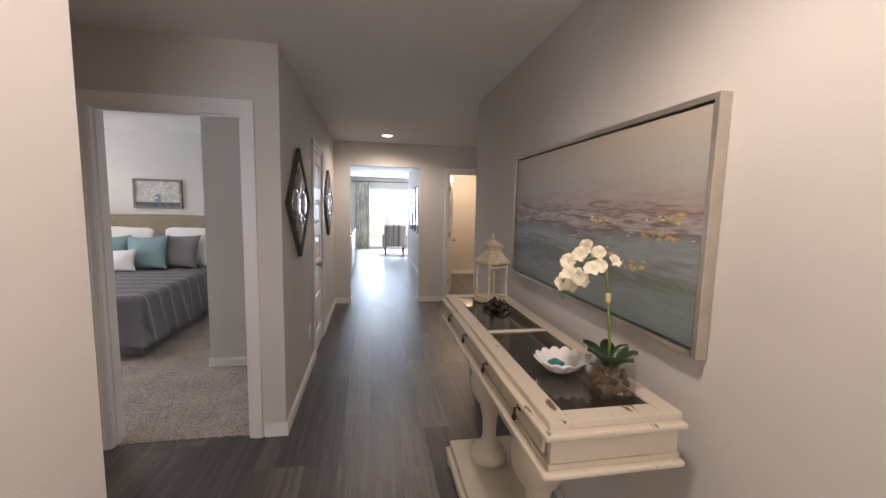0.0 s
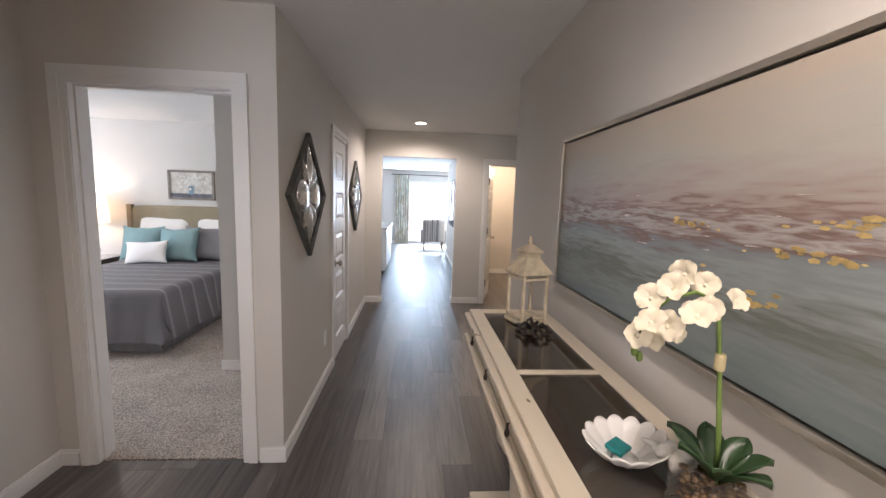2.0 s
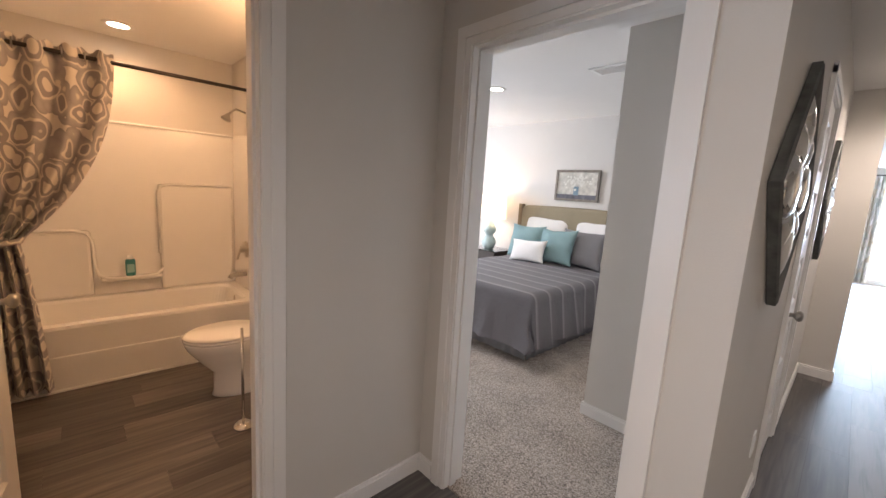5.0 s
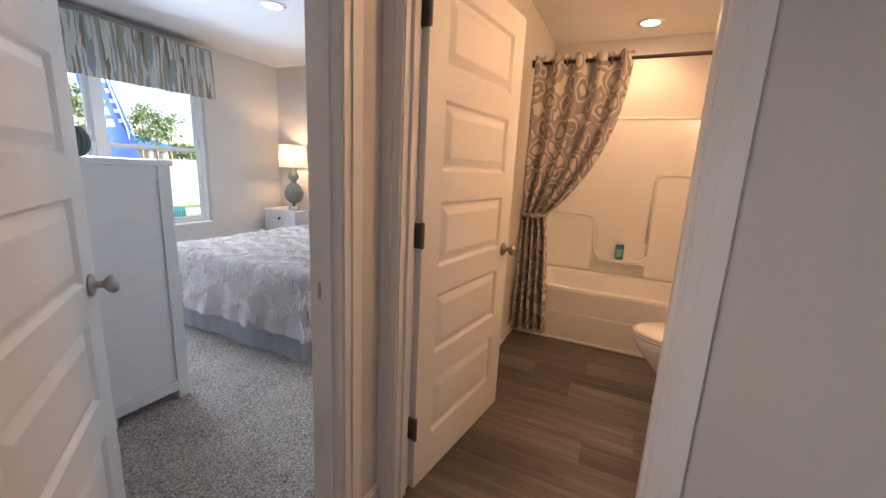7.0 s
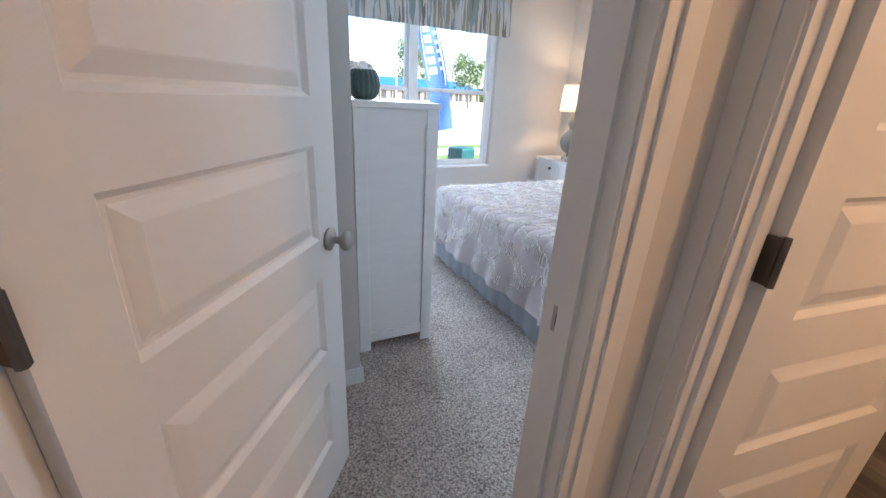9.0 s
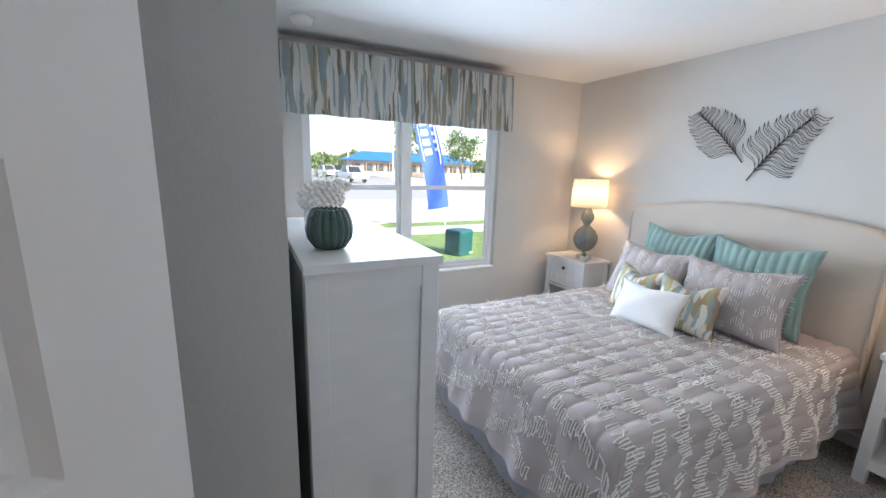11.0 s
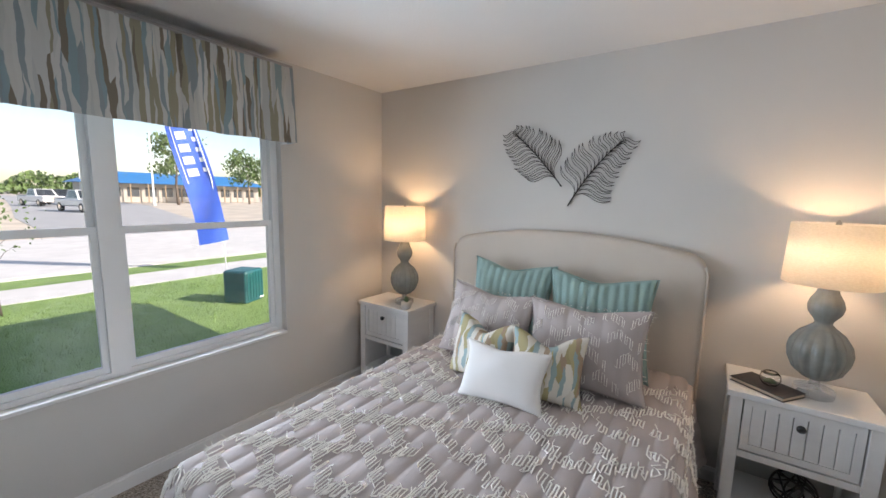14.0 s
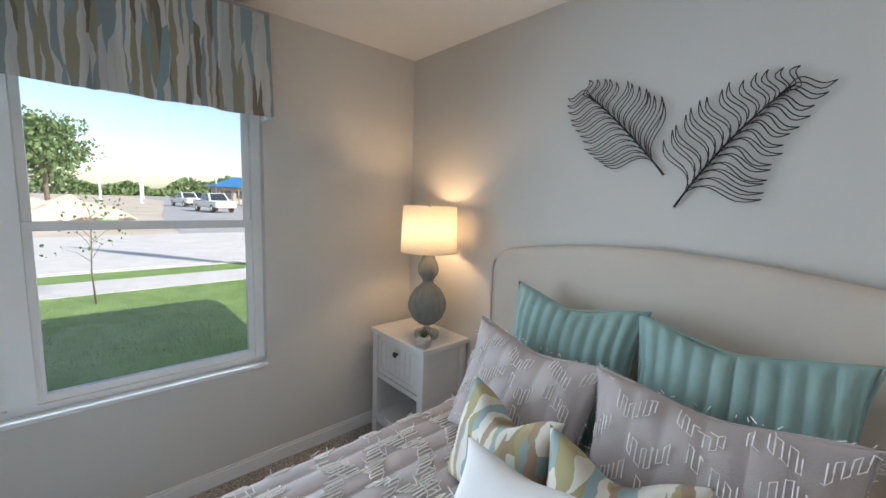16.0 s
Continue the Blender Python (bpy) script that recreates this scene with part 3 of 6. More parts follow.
def drape(u, v, x0, x1, y0, y1, top, low, seams=0, puff=0.0, folds=0.03):
    """A cover over a bed block: u runs head to foot and down, v from side to side and down."""
    drop = top - low
    lx, ly = (x1 - x0), (y1 - y0)
    s = u * (lx + drop)
    w = v * (ly + 2 * drop) - drop
    r = 0.07
    def edge(d):
        if d <= 0:
            return 0.0, 0.0
        a = min(d / r, math.pi / 2)
        return r * math.sin(a), r * (1 - math.cos(a)) + max(0, d - r * math.pi / 2)
    fx, dx = edge(s - lx + r)
    wy, sy = (w, 1)
    over = max(-w + r, w - ly + r)
    fy, dy = edge(over)
    x = min(s, lx - r) + fx
    y = w
    if w < r:
        y = r - fy
    elif w > ly - r:
        y = ly - r + fy
    z = top - max(dx, dy) - 0.25 * min(dx, dy)
    hang = max(0, (max(dx, dy) - r) / drop)
    wob = folds * hang
    x += wob * (0.6 * math.sin(w * 13) + 0.5 * math.sin(w * 29 + 1)) * (1 if dx > 0 else 0) + 0.10 * hang * (1 if dx > dy else 0.0)
    side = -1 if w < ly / 2 else 1
    if dy > 0:
        y += side * (wob * (0.7 * math.sin(s * 11 + side) + 0.5 * math.sin(s * 23)) + 0.07 * hang)
    if seams:
        q = abs(math.sin(math.pi * w / seams))
        z += puff * (q ** 0.5) * (1 if hang < 0.2 else 0.3)
        if dy > 0:
            y += side * puff * q ** 0.5
    z += 0.006 * noise.noise(Vector((s * 3, w * 3, 0)))
    return Vector((x0 + x, y0 + y, max(z, low - 0.02)))


SEAM = 0.088


def spread(u, v):
    return drape(u, v, BX0, BX1, BY0, BY1, BZ, 0.23, SEAM, 0.013)


cover = thing("bedspread", "dusty mauve channel-quilted bedspread with ivory tufted thread zigzags", "bedspread", pose(0, 0, 0))
part("quilt", grid(80, 330, spread), MAUVE, cover, smooth=True)
rnd = random.Random(5)
bm = bmesh.new()
total_u, total_v = (BX1 - BX0) + (BZ - 0.23), (BY1 - BY0) + 2 * (BZ - 0.23)
PITCH = 0.0135


def tuft_point(along, across):
    """A point just above the quilt, so far from the head end and from the hem."""
    u, v = min(1, max(0, along / total_u)), min(1, max(0, across / total_v))
    p = spread(u, v)
    out = Vector((0.4 if p.x > BX1 - 0.02 else 0, -1 if p.y < BY0 + 0.02 else (1 if p.y > BY1 - 0.02 else 0), 1)).normalized()
    return p + out * 0.0045


for band in range(21):
    run = []
    for j in range(int(total_v / PITCH)):
        w = j * PITCH
        zig = abs((w / SEAM * 0.42 + band * 0.83) % 2 - 1) * 0.13
        s = 0.20 + band * 0.098 + zig + rnd.gauss(0, 0.008)
        gap = s > total_u - 0.05 or rnd.random() < 0.07 or math.sin(w * 9 + band * 2.1) > 0.86
        if gap or len(run) > 14:
            if len(run) > 3:
                tube(bm, run, 0.0032, 4)
            run = []
            if gap:
                continue
        half = rnd.uniform(0.022, 0.036) * (1 if j % 2 else -1)
        for k in (-1, 0, 1):
            run.append(tuft_point(s + k * half, w + rnd.gauss(0, 0.0012)))
        if rnd.random() < 0.45:
            e = run[-1]
            tube(bm, [e, e + Vector((rnd.gauss(0, 0.008), rnd.gauss(0, 0.008), 0.008)), e + Vector((rnd.gauss(0, 0.010), rnd.gauss(0, 0.010), 0.020))], 0.0019, 4)
    if len(run) > 3:
        tube(bm, run, 0.0032, 4)
tagged(part("tufting", bm, THREAD, cover, "ivory tufted threads"), kind="stuff")
skirt = thing("bed_skirt", "gathered grey-blue cotton bed skirt to the carpet", "bed skirt", pose(0, 0, 0))


def skirt_line(u):
    per = [(BX0 + 0.15, BY1 - 0.02), (BX1 + 0.0, BY1 - 0.02), (BX1 + 0.0, BY0 + 0.02), (BX0 + 0.15, BY0 + 0.02)]
    lens = [(Vector(b) - Vector(a)).length for a, b in zip(per, per[1:])]
    d = u * sum(lens)
    for (a, b), l in zip(zip(per, per[1:]), lens):
        if d <= l or (a, b) == (per[2], per[3]):
            return Vector(a) + (Vector(b) - Vector(a)) * min(1, d / l)
        d -= l


part("cloth", grid(320, 4, lambda u, v: (*(skirt_line(u) + Vector((math.sin(u * 240), math.sin(u * 240 + 0.7))) * 0.007 * (1 - v) + Vector((0.012 * math.sin(u * 57), 0.012 * math.sin(u * 71))) * (1 - v)), 0.01 + 0.34 * v)), SKIRT, skirt, smooth=True)


# ---- pillows ----
PIN = 0.12


def pillow_bm(w, h, d, chan=0, puff=0.0, n=32, chop=0.0, seed=0):
    """Cushion standing in the xz plane of its own: w along x, h along z, d through y."""
    bm = bmesh.new()
    for s in (-1, 1):
        def f(u, v):
            a, b = 2 * u - 1, 2 * v - 1
            pin = PIN
            x = w / 2 * a * (1 - pin * (1 - b * b) * abs(a) ** 3)
            z = h / 2 * b * (1 - pin * (1 - a * a) * abs(b) ** 3)
            fat = ((1 - a * a) * (1 - b * b)) ** 0.42
            y = s * d / 2 * fat
            if chan:
                y += s * puff * (abs(math.sin(math.pi * a * chan / 2)) ** 0.5 - 1) * min(1, fat * 2)
            y += 0.012 * noise.noise(Vector((x * 7 + seed, z * 7, s))) * fat
            z -= chop * math.exp(-((a + 0.06 * math.sin(seed)) / 0.42) ** 2) * max(0, b) ** 1.4
            y += s * 0.012 * chop * 8 * math.sin(a * 9 + seed) * max(0, b) * fat
            y += s * 0.006 * math.sin(14 * (abs(a) + abs(b)) + seed) * max(0, abs(a) + abs(b) - 1.0) * fat
            x += 0.010 * noise.noise(Vector((z * 6, seed, 3)))
            z += 0.010 * noise.noise(Vector((x * 6, seed, 7))) * max(0, b)
            return (x, y, z + h / 2)
        grid(n, n, f, bm)
    bmesh.ops.remove_doubles(bm, verts=bm.verts, dist=0.0008)
    return bm


def pillow(name, label, at, w, h, d, material, chan=0, puff=0.0, seed=0, group="bed pillows", piping=None, chop=0.0):
    root = thing(name, label, "pillow", at, group)
    part("cushion", pillow_bm(w, h, d, chan, puff, 64 if chan else 36, chop, seed), material, root, smooth=True)
    if piping:
        bm = bmesh.new()
        pts = []
        for k in range(65):
            a = 2 * math.pi * k / 64
            c, s = math.cos(a), math.sin(a)
            m = max(abs(c), abs(s))
            u, v = c / m, s / m
            pts.append((w / 2 * u * (1 - PIN * (1 - v * v)), 0, h / 2 + h / 2 * v * (1 - PIN * (1 - u * u)) - chop * math.exp(-((u + 0.06 * math.sin(seed)) / 0.42) ** 2) * max(0, v) ** 1.4))
        tube(bm, pts, 0.005, 6)
        part("piping", bm, piping, root, smooth=True)
    return root


def on_bed(x, y, z, yaw, lean, roll=0.0):
    """Pillow facing +x (its width along y), leaning back by lean degrees."""
    return pose(x, y, z, 0, 0, 90 + yaw) @ pose(0, 0, 0, lean, roll, 0)


PB = BZ + 0.005
pillow("velvet_pillow", "seafoam green channel-stitched velvet pillow against the headboard", on_bed(-4.445, -1.185, PB + 0.01, 0, -12, 1), 0.57, 0.565, 0.17, TEAL, 11, 0.019, 1, piping=TEAL, chop=0.03)
pillow("velvet_pillow", "seafoam green channel-stitched velvet pillow against the headboard", on_bed(-4.42, -0.622, PB + 0.01, 2, -12, 0), 0.575, 0.555, 0.17, TEAL, 11, 0.019, 2, piping=TEAL, chop=0.025)


def sham(at, seed, w=0.60, h=0.455, d=0.18):
    root = pillow("tufted_sham", "dusty mauve pillow sham with ivory tufted thread zigzags", at, w, h, d, MAUVE, 7, 0.010, seed, piping=MAUVE, chop=0.02)
    bm = bmesh.new()
    r = random.Random(seed)

    def on_face(a, b):
        """A point on the front of the sham, a and b from -1 to 1."""
        a, b = max(-0.97, min(0.97, a)), max(-0.97, min(0.97, b))
        fat = ((1 - a * a) * (1 - b * b)) ** 0.42
        x = w / 2 * a * (1 - PIN * (1 - b * b) * abs(a) ** 3)
        z = h / 2 * b * (1 - PIN * (1 - a * a) * abs(b) ** 3) - 0.02 * math.exp(-((a + 0.06 * math.sin(seed)) / 0.42) ** 2) * max(0, b) ** 1.4
        return Vector((x, -(d / 2 * fat + 0.005), z + h / 2))

    for band in range(4):
        run = []
        for j in range(46):
            a = -0.95 + 1.9 * j / 45 + r.gauss(0, 0.004)
            b = -0.80 + band * 0.47 + 0.30 * abs((j * 0.135 + band * 0.6) % 2 - 1)
            gap = abs(b) > 0.88 or r.random() < 0.06 or math.sin(j * 0.55 + band * 2 + seed) > 0.82
            if gap or len(run) > 15:
                if len(run) > 3:
                    tube(bm, run, 0.0017, 4)
                run = []
                if gap:
                    continue
            half = r.uniform(0.08, 0.12) * (1 if j % 2 else -1)
            for k in (-1, 0, 1):
                run.append(on_face(a, b + k * half))
            if r.random() < 0.3:
                e = run[-1]
                tube(bm, [e, e + Vector((r.gauss(0, 0.008), -0.005, r.gauss(0, 0.006)))], 0.0013, 4)
        if len(run) > 3:
            tube(bm, run, 0.0017, 4)
    for k in range(90):
        e = r.random() * 4
        i, f = int(e), e % 1 * 2 - 1
        p = [(f, -1), (1, f), (f, 1), (-1, f)][i]
        q = (w / 2 * p[0] * (1 - PIN * (1 - p[1] ** 2)), 0, h / 2 + h / 2 * p[1] * (1 - PIN * (1 - p[0] ** 2)))
        tube(bm, [q, (q[0] + p[0] * 0.014 * abs(p[0]) + r.gauss(0, 0.008), r.gauss(0, 0.006), q[2] + p[1] * 0.007 * (abs(p[1]) == 1) + r.gauss(0, 0.004))], 0.0012, 4)
    tagged(part("tufting", bm, THREAD, root, "ivory tufted threads"), kind="stuff")
    return root


sham(on_bed(-4.16, -1.215, PB, -5, -21, 2), 11, 0.59)
sham(on_bed(-4.15, -0.615, PB, 4, -20, -1), 12, 0.61)
pillow("streaked_pillow", "square pillow in streaked cream, olive and blue cloth", on_bed(-3.955, -1.10, PB, -8, -20, -2), 0.39, 0.345, 0.15, STRIPEPILLOW, 0, 0, 5, chop=0.07)
pillow("streaked_pillow", "square pillow in streaked cream, olive and blue cloth", on_bed(-3.93, -0.725, PB, 14, -20, 2), 0.37, 0.35, 0.15, STRIPEPILLOW, 0, 0, 6, chop=0.06)
pillow("lumbar_pillow", "small plain white cotton lumbar pillow", on_bed(-3.80, -0.895, PB - 0.005, 6, -24, 0), 0.43, 0.285, 0.13, WHITECLOTH, 0, 0, 8, chop=0.012)


# ---- nightstands and lamps ----
def nightstand(at, label):
    root = thing("nightstand", label, "nightstand", at, "bedside tables")
    W, D, HH = 0.51, 0.335, 0.715
    part("top", block(-0.012, D + 0.012, -W / 2 - 0.012, W / 2 + 0.012, HH - 0.03, HH, 0.004), WHITEWOOD, root)
    for x0 in (0.0, D - 0.05):
        for s in (-1, 1):
            a, b = sorted((s * W / 2, s * (W / 2 - 0.05)))
            part("leg", block(x0, x0 + 0.05, a, b, 0, HH - 0.03, 0.003), WHITEWOOD, root)
    for s in (-1, 1):
        a, b = sorted((s * (W / 2 - 0.008), s * (W / 2 - 0.03)))
        part("side_panel", block(0.05, D - 0.05, a, b, 0.10, HH - 0.03), WHITEWOOD, root)
    part("back_panel", block(0.008, 0.022, -W / 2 + 0.05, W / 2 - 0.05, 0.10, HH - 0.03), SHADOWWOOD, root)
    part("bottom_shelf", block(0.022, D - 0.008, -W / 2 + 0.03, W / 2 - 0.03, 0.12, 0.15, 0.003), WHITEWOOD, root)
    part("apron", block(D - 0.03, D - 0.006, -W / 2 + 0.05, W / 2 - 0.05, 0.09, 0.12), WHITEWOOD, root)
    part("divider", block(0.022, D - 0.006, -W / 2 + 0.03, W / 2 - 0.03, 0.395, 0.425), WHITEWOOD, root)
    z0, z1 = 0.433, 0.678
    bm = bmesh.new()
    a, b = -W / 2 + 0.056, W / 2 - 0.056
    box(bm, D - 0.03, D - 0.008, a, b, z0, z0 + 0.03)
    box(bm, D - 0.03, D - 0.008, a, b, z1 - 0.03, z1)
    box(bm, D - 0.03, D - 0.008, a, a + 0.03, z0 + 0.03, z1 - 0.03)
    box(bm, D - 0.03, D - 0.008, b - 0.03, b, z0 + 0.03, z1 - 0.03)
    drawer = part("drawer", bm, WHITEWOOD, root)
    n = 7
    for i in range(n):
        p, q = a + 0.03 + (b - a - 0.06) * i / n, a + 0.03 + (b - a - 0.06) * (i + 1) / n
        part("board", block(D - 0.03, D - 0.014, p + 0.0013, q - 0.0013, z0 + 0.03, z1 - 0.03, 0.002), WHITEWOOD, drawer)
    part("knob", lathe([(0.007, 0), (0.006, 0.012), (0.016, 0.018), (0.017, 0.026), (0.009, 0.031)], 16), BLACK, drawer, "round black knob", True, pose(D - 0.012, 0, 0.61, 0, 90, 0))
    return root


def shade_mat():
    m, t, b = nodes("lit_linen_shade")
    tr = t.nodes.new("ShaderNodeBsdfTranslucent")
    mx = t.nodes.new("ShaderNodeMixShader")
    weave = noise_tex(t, coords(t, (1, 1, 3)), 90, 3)
    col = ramp(t, weave, [(0.3, (0.78, 0.75, 0.69)), (0.7, (0.88, 0.86, 0.81))])
    t.links.new(col, b.inputs["Base Color"])
    t.links.new(col, tr.inputs[0])
    b.inputs["Roughness"].default_value = 0.9
    mx.inputs[0].default_value = 0.6
    t.links.new(b.outputs[0], mx.inputs[1])
    t.links.new(tr.outputs[0], mx.inputs[2])
    t.links.new(mx.outputs[0], t.nodes["Material Output"].inputs[0])
    return m


SHADE = shade_mat()
ACRYL = mat("clear_acrylic", (0.82, 0.83, 0.82), 0.12, var=0.02, bump=0)
ACRYL.node_tree.nodes["Principled BSDF"].inputs["Alpha"].default_value = 0.3


def table_lamp(at, label, body=GREYGLAZE):
    root = thing("table_lamp", label, "lamp", at, "bedside lamps")
    part("foot", lathe([(0.072, 0.0), (0.074, 0.006), (0.074, 0.03), (0.068, 0.036), (0.02, 0.037), (0.018, 0.085)], 40), ACRYL, root, "clear acrylic foot", True).visible_shadow = False
    part("body", lathe([(0.03, 0.078), (0.052, 0.086), (0.088, 0.118), (0.110, 0.170), (0.114, 0.205), (0.106, 0.245), (0.078, 0.292), (0.044, 0.320), (0.030, 0.336), (0.034, 0.350), (0.058, 0.385), (0.063, 0.412), (0.056, 0.442), (0.040, 0.472), (0.034, 0.492), (0.036, 0.53)], 120, 15, 0.10), body, root, "fluted grey-green glazed gourd body", True)
    bm = bmesh.new()
    tube(bm, [(0, 0, 0.53), (0, 0, 0.61)], 0.012)
    for a in range(3):
        c, s = math.cos(a * 2.094), math.sin(a * 2.094)
        tube(bm, [(0, 0, 0.765), (0.148 * c, 0.148 * s, 0.76)], 0.0022, 5)
    for s in (-1, 1):
        tube(bm, [(0, 0, 0.61), (s * 0.045, 0, 0.655), (s * 0.045, 0, 0.72), (0, 0, 0.772)], 0.002, 5)
    part("harp", bm, NICKEL, root)
    part("finial", lathe([(0.006, 0.765), (0.011, 0.773), (0.009, 0.785), (0.003, 0.795)], 12), NICKEL, root)
    bm = lathe([(0.165, 0.515), (0.155, 0.780)], 64, cap=False)
    lathe([(0.162, 0.517), (0.152, 0.778)], 64, cap=False, bm=bm)
    lathe([(0.165, 0.515), (0.162, 0.517)], 64, cap=False, bm=bm)
    lathe([(0.155, 0.780), (0.152, 0.778)], 64, cap=False, bm=bm)
    bmesh.ops.remove_doubles(bm, verts=bm.verts, dist=0.0005)
    part("shade", bm, SHADE, root, "lit cream linen drum shade", True)
    bm = bmesh.new()
    bmesh.ops.create_uvsphere(bm, u_segments=16, v_segments=10, radius=0.03, matrix=Matrix.Translation((0, 0, 0.64)))
    part("bulb", bm, glow("warm_bulb", (1.0, 0.72, 0.42), 6), root).visible_shadow = False
    return root


nightstand(pose(-4.745, 0.26, 0), "white plank-front nightstand with an open shelf holding a dark orb")
nightstand(pose(-4.755, -2.216, 0), "white plank-front nightstand with an open shelf beneath the drawer")
table_lamp(pose(-4.575, 0.31, 0.715), "grey-green fluted gourd lamp with a lit cream drum shade")
table_lamp(pose(-4.577, -2.128, 0.715), "grey-green fluted gourd lamp with a lit cream drum shade")
book = thing("journal", "closed black leather journal lying on the nightstand", "book", pose(-4.515, 0.14, 0.715, 0, 0, 53))
part("cover", block(-0.115, 0.115, -0.075, 0.075, 0.018, 0.022, 0.001), LEATHER, book)
part("back_cover", block(-0.115, 0.115, -0.075, 0.075, 0, 0.004, 0.001), LEATHER, book)
part("pages", block(-0.111, 0.111, -0.07, 0.072, 0.004, 0.018), PAPER, book)
orb = thing("glass_terrarium", "small clear glass globe with green moss on the journal", "ornament", pose(-4.51, 0.15, 0.737))
part("globe", lathe([(0.012, 0.0), (0.03, 0.006), (0.041, 0.03), (0.036, 0.055), (0.024, 0.066), (0.021, 0.064), (0.033, 0.054), (0.038, 0.03), (0.028, 0.009), (0.01, 0.004)], 28), GLASS, orb, smooth=True).visible_shadow = False
bm = bmesh.new()
for i in range(26):
    a, r = i * 2.4, 0.022 * math.sqrt(i / 26)
    bmesh.ops.create_icosphere(bm, subdivisions=1, radius=0.006, matrix=Matrix.Translation((r * math.cos(a), r * math.sin(a), 0.016 + 0.012 * (1 - i / 26))))
part("moss", bm, mat("moss", (0.05, 0.10, 0.05), 0.9, var=0.4, scale=80), orb)
knot = thing("wire_orb", "black interlocked metal ring orb on the open shelf", "ornament", pose(-4.55, 0.29, 0.15))
for i in range(7):
    bm = bmesh.new()
    rot = Euler((i * 0.9, i * 1.7, i * 0.6)).to_matrix()
    tube(bm, [rot @ Vector((0.085 * math.cos(a), 0.085 * math.sin(a), 0.012 * math.sin(3 * a))) + Vector((0, 0, 0.088)) for a in [2 * math.pi * k / 24 for k in range(25)]], 0.0045, 6)
    part("ring", bm, BLACK, knot, smooth=True)
pot = thing("succulent_pot", "tiny round white pot with a green succulent", "plant", pose(-4.46, -2.01, 0.715))
part("pot", lathe([(0.022, 0), (0.036, 0.012), (0.042, 0.035), (0.036, 0.058), (0.03, 0.06), (0.028, 0.052)], 28), mat("pale_stoneware", (0.5, 0.48, 0.45), 0.5), pot, smooth=True)
bm = bmesh.new()
for i in range(16):
    a, t = i * 2.4, i / 16
    d = Vector((math.cos(a) * (1 - t * 0.7), math.sin(a) * (1 - t * 0.7), 0.5 + t))
    tube(bm, [Vector((0, 0, 0.055)), Vector((0, 0, 0.058)) + d * 0.018, Vector((0, 0, 0.06)) + d * 0.032], 0.007, 5, 0.1)
part("succulent", bm, mat("succulent_green", (0.06, 0.13, 0.06), 0.5, var=0.3), pot, smooth=True)


# ---- tall dresser and what stands on it ----
dres = thing("dresser", "tall white painted chest of drawers with framed end panels", "dresser", pose(-2.165, -1.48, 0))
DX, DY, DZ = 0.415, 1.025, 1.28
part("top", block(-0.006, DX, -0.006, DY + 0.006, DZ - 0.028, DZ, 0.003), WHITEWOOD, dres)
for x0 in (0.004, DX - 0.064):
    for y0 in (0, DY - 0.06):
        part("post", block(x0, x0 + 0.06, y0, y0 + 0.06, 0, DZ - 0.028, 0.003), WHITEWOOD, dres)
for y0, y1 in ((0.012, 0.03), (DY - 0.03, DY - 0.012)):
    part("end_panel", block(0.064, DX - 0.064, y0, y1, 0.06, DZ - 0.028), WHITEWOOD, dres)
for y0, y1 in ((0.003, 0.03), (DY - 0.03, DY - 0.003)):
    part("rail", block(0.064, DX - 0.064, y0, y1, DZ - 0.095, DZ - 0.029), WHITEWOOD, dres)
    part("rail", block(0.064, DX - 0.064, y0, y1, 0.055, 0.115), WHITEWOOD, dres)
part("back", block(DX - 0.02, DX - 0.006, 0.06, DY - 0.06, 0.08, DZ - 0.03), SHADOWWOOD, dres)
for i in range(5):
    z = 0.09 + i * 0.232
    d = part("drawer", block(0.0, 0.35, 0.066, DY - 0.066, z, z + 0.22, 0.003), WHITEWOOD, dres)
    for y in (0.28, DY - 0.28):
        part("knob", lathe([(0.007, 0), (0.006, 0.012), (0.016, 0.018), (0.017, 0.026), (0.009, 0.031)], 16), BLACK, d, "", True, pose(0.0, y, z + 0.11, 0, -90, 0))
vase = thing("ribbed_vase", "squat dark jade ribbed ceramic vase with a ruffled rim", "vase", pose(-1.862, -0.665, DZ))
bm = bmesh.new()
prof = [(r * 0.60, z * 0.74) for r, z in [(0.055, 0), (0.085, 0.008), (0.118, 0.045), (0.128, 0.09), (0.118, 0.135), (0.095, 0.165), (0.078, 0.172), (0.07, 0.168), (0.085, 0.14), (0.09, 0.09)]]
segs = 108
rings = []
for k, (r, z) in enumerate(prof):
    ring = []
    for i in range(segs):
        a = 2 * math.pi * i / segs
        rib = abs(math.sin(9 * a))
        kk = 1 - 0.10 * (1 - rib ** 0.6)
        lift = 0.006 * rib if 5 <= k <= 7 else 0
        ring.append(bm.verts.new((r * kk * math.cos(a), r * kk * math.sin(a), z + lift)))
    rings.append(ring)
for lo, hi in zip(rings, rings[1:]):
    for i in range(segs):
        bm.faces.new((lo[i], lo[(i + 1) % segs], hi[(i + 1) % segs], hi[i]))
bm.faces.new(rings[0][::-1])
bm.faces.new(rings[-1])
part("body", bm, JADE, vase, smooth=True)
sheep = thing("sheep_figurine", "white curly ceramic sheep figurine on the dresser", "figurine", pose(-1.93, -1.22, DZ, 0, 0, 200) @ Matrix.Scale(0.8, 4))
bm = bmesh.new()
rnd = random.Random(3)


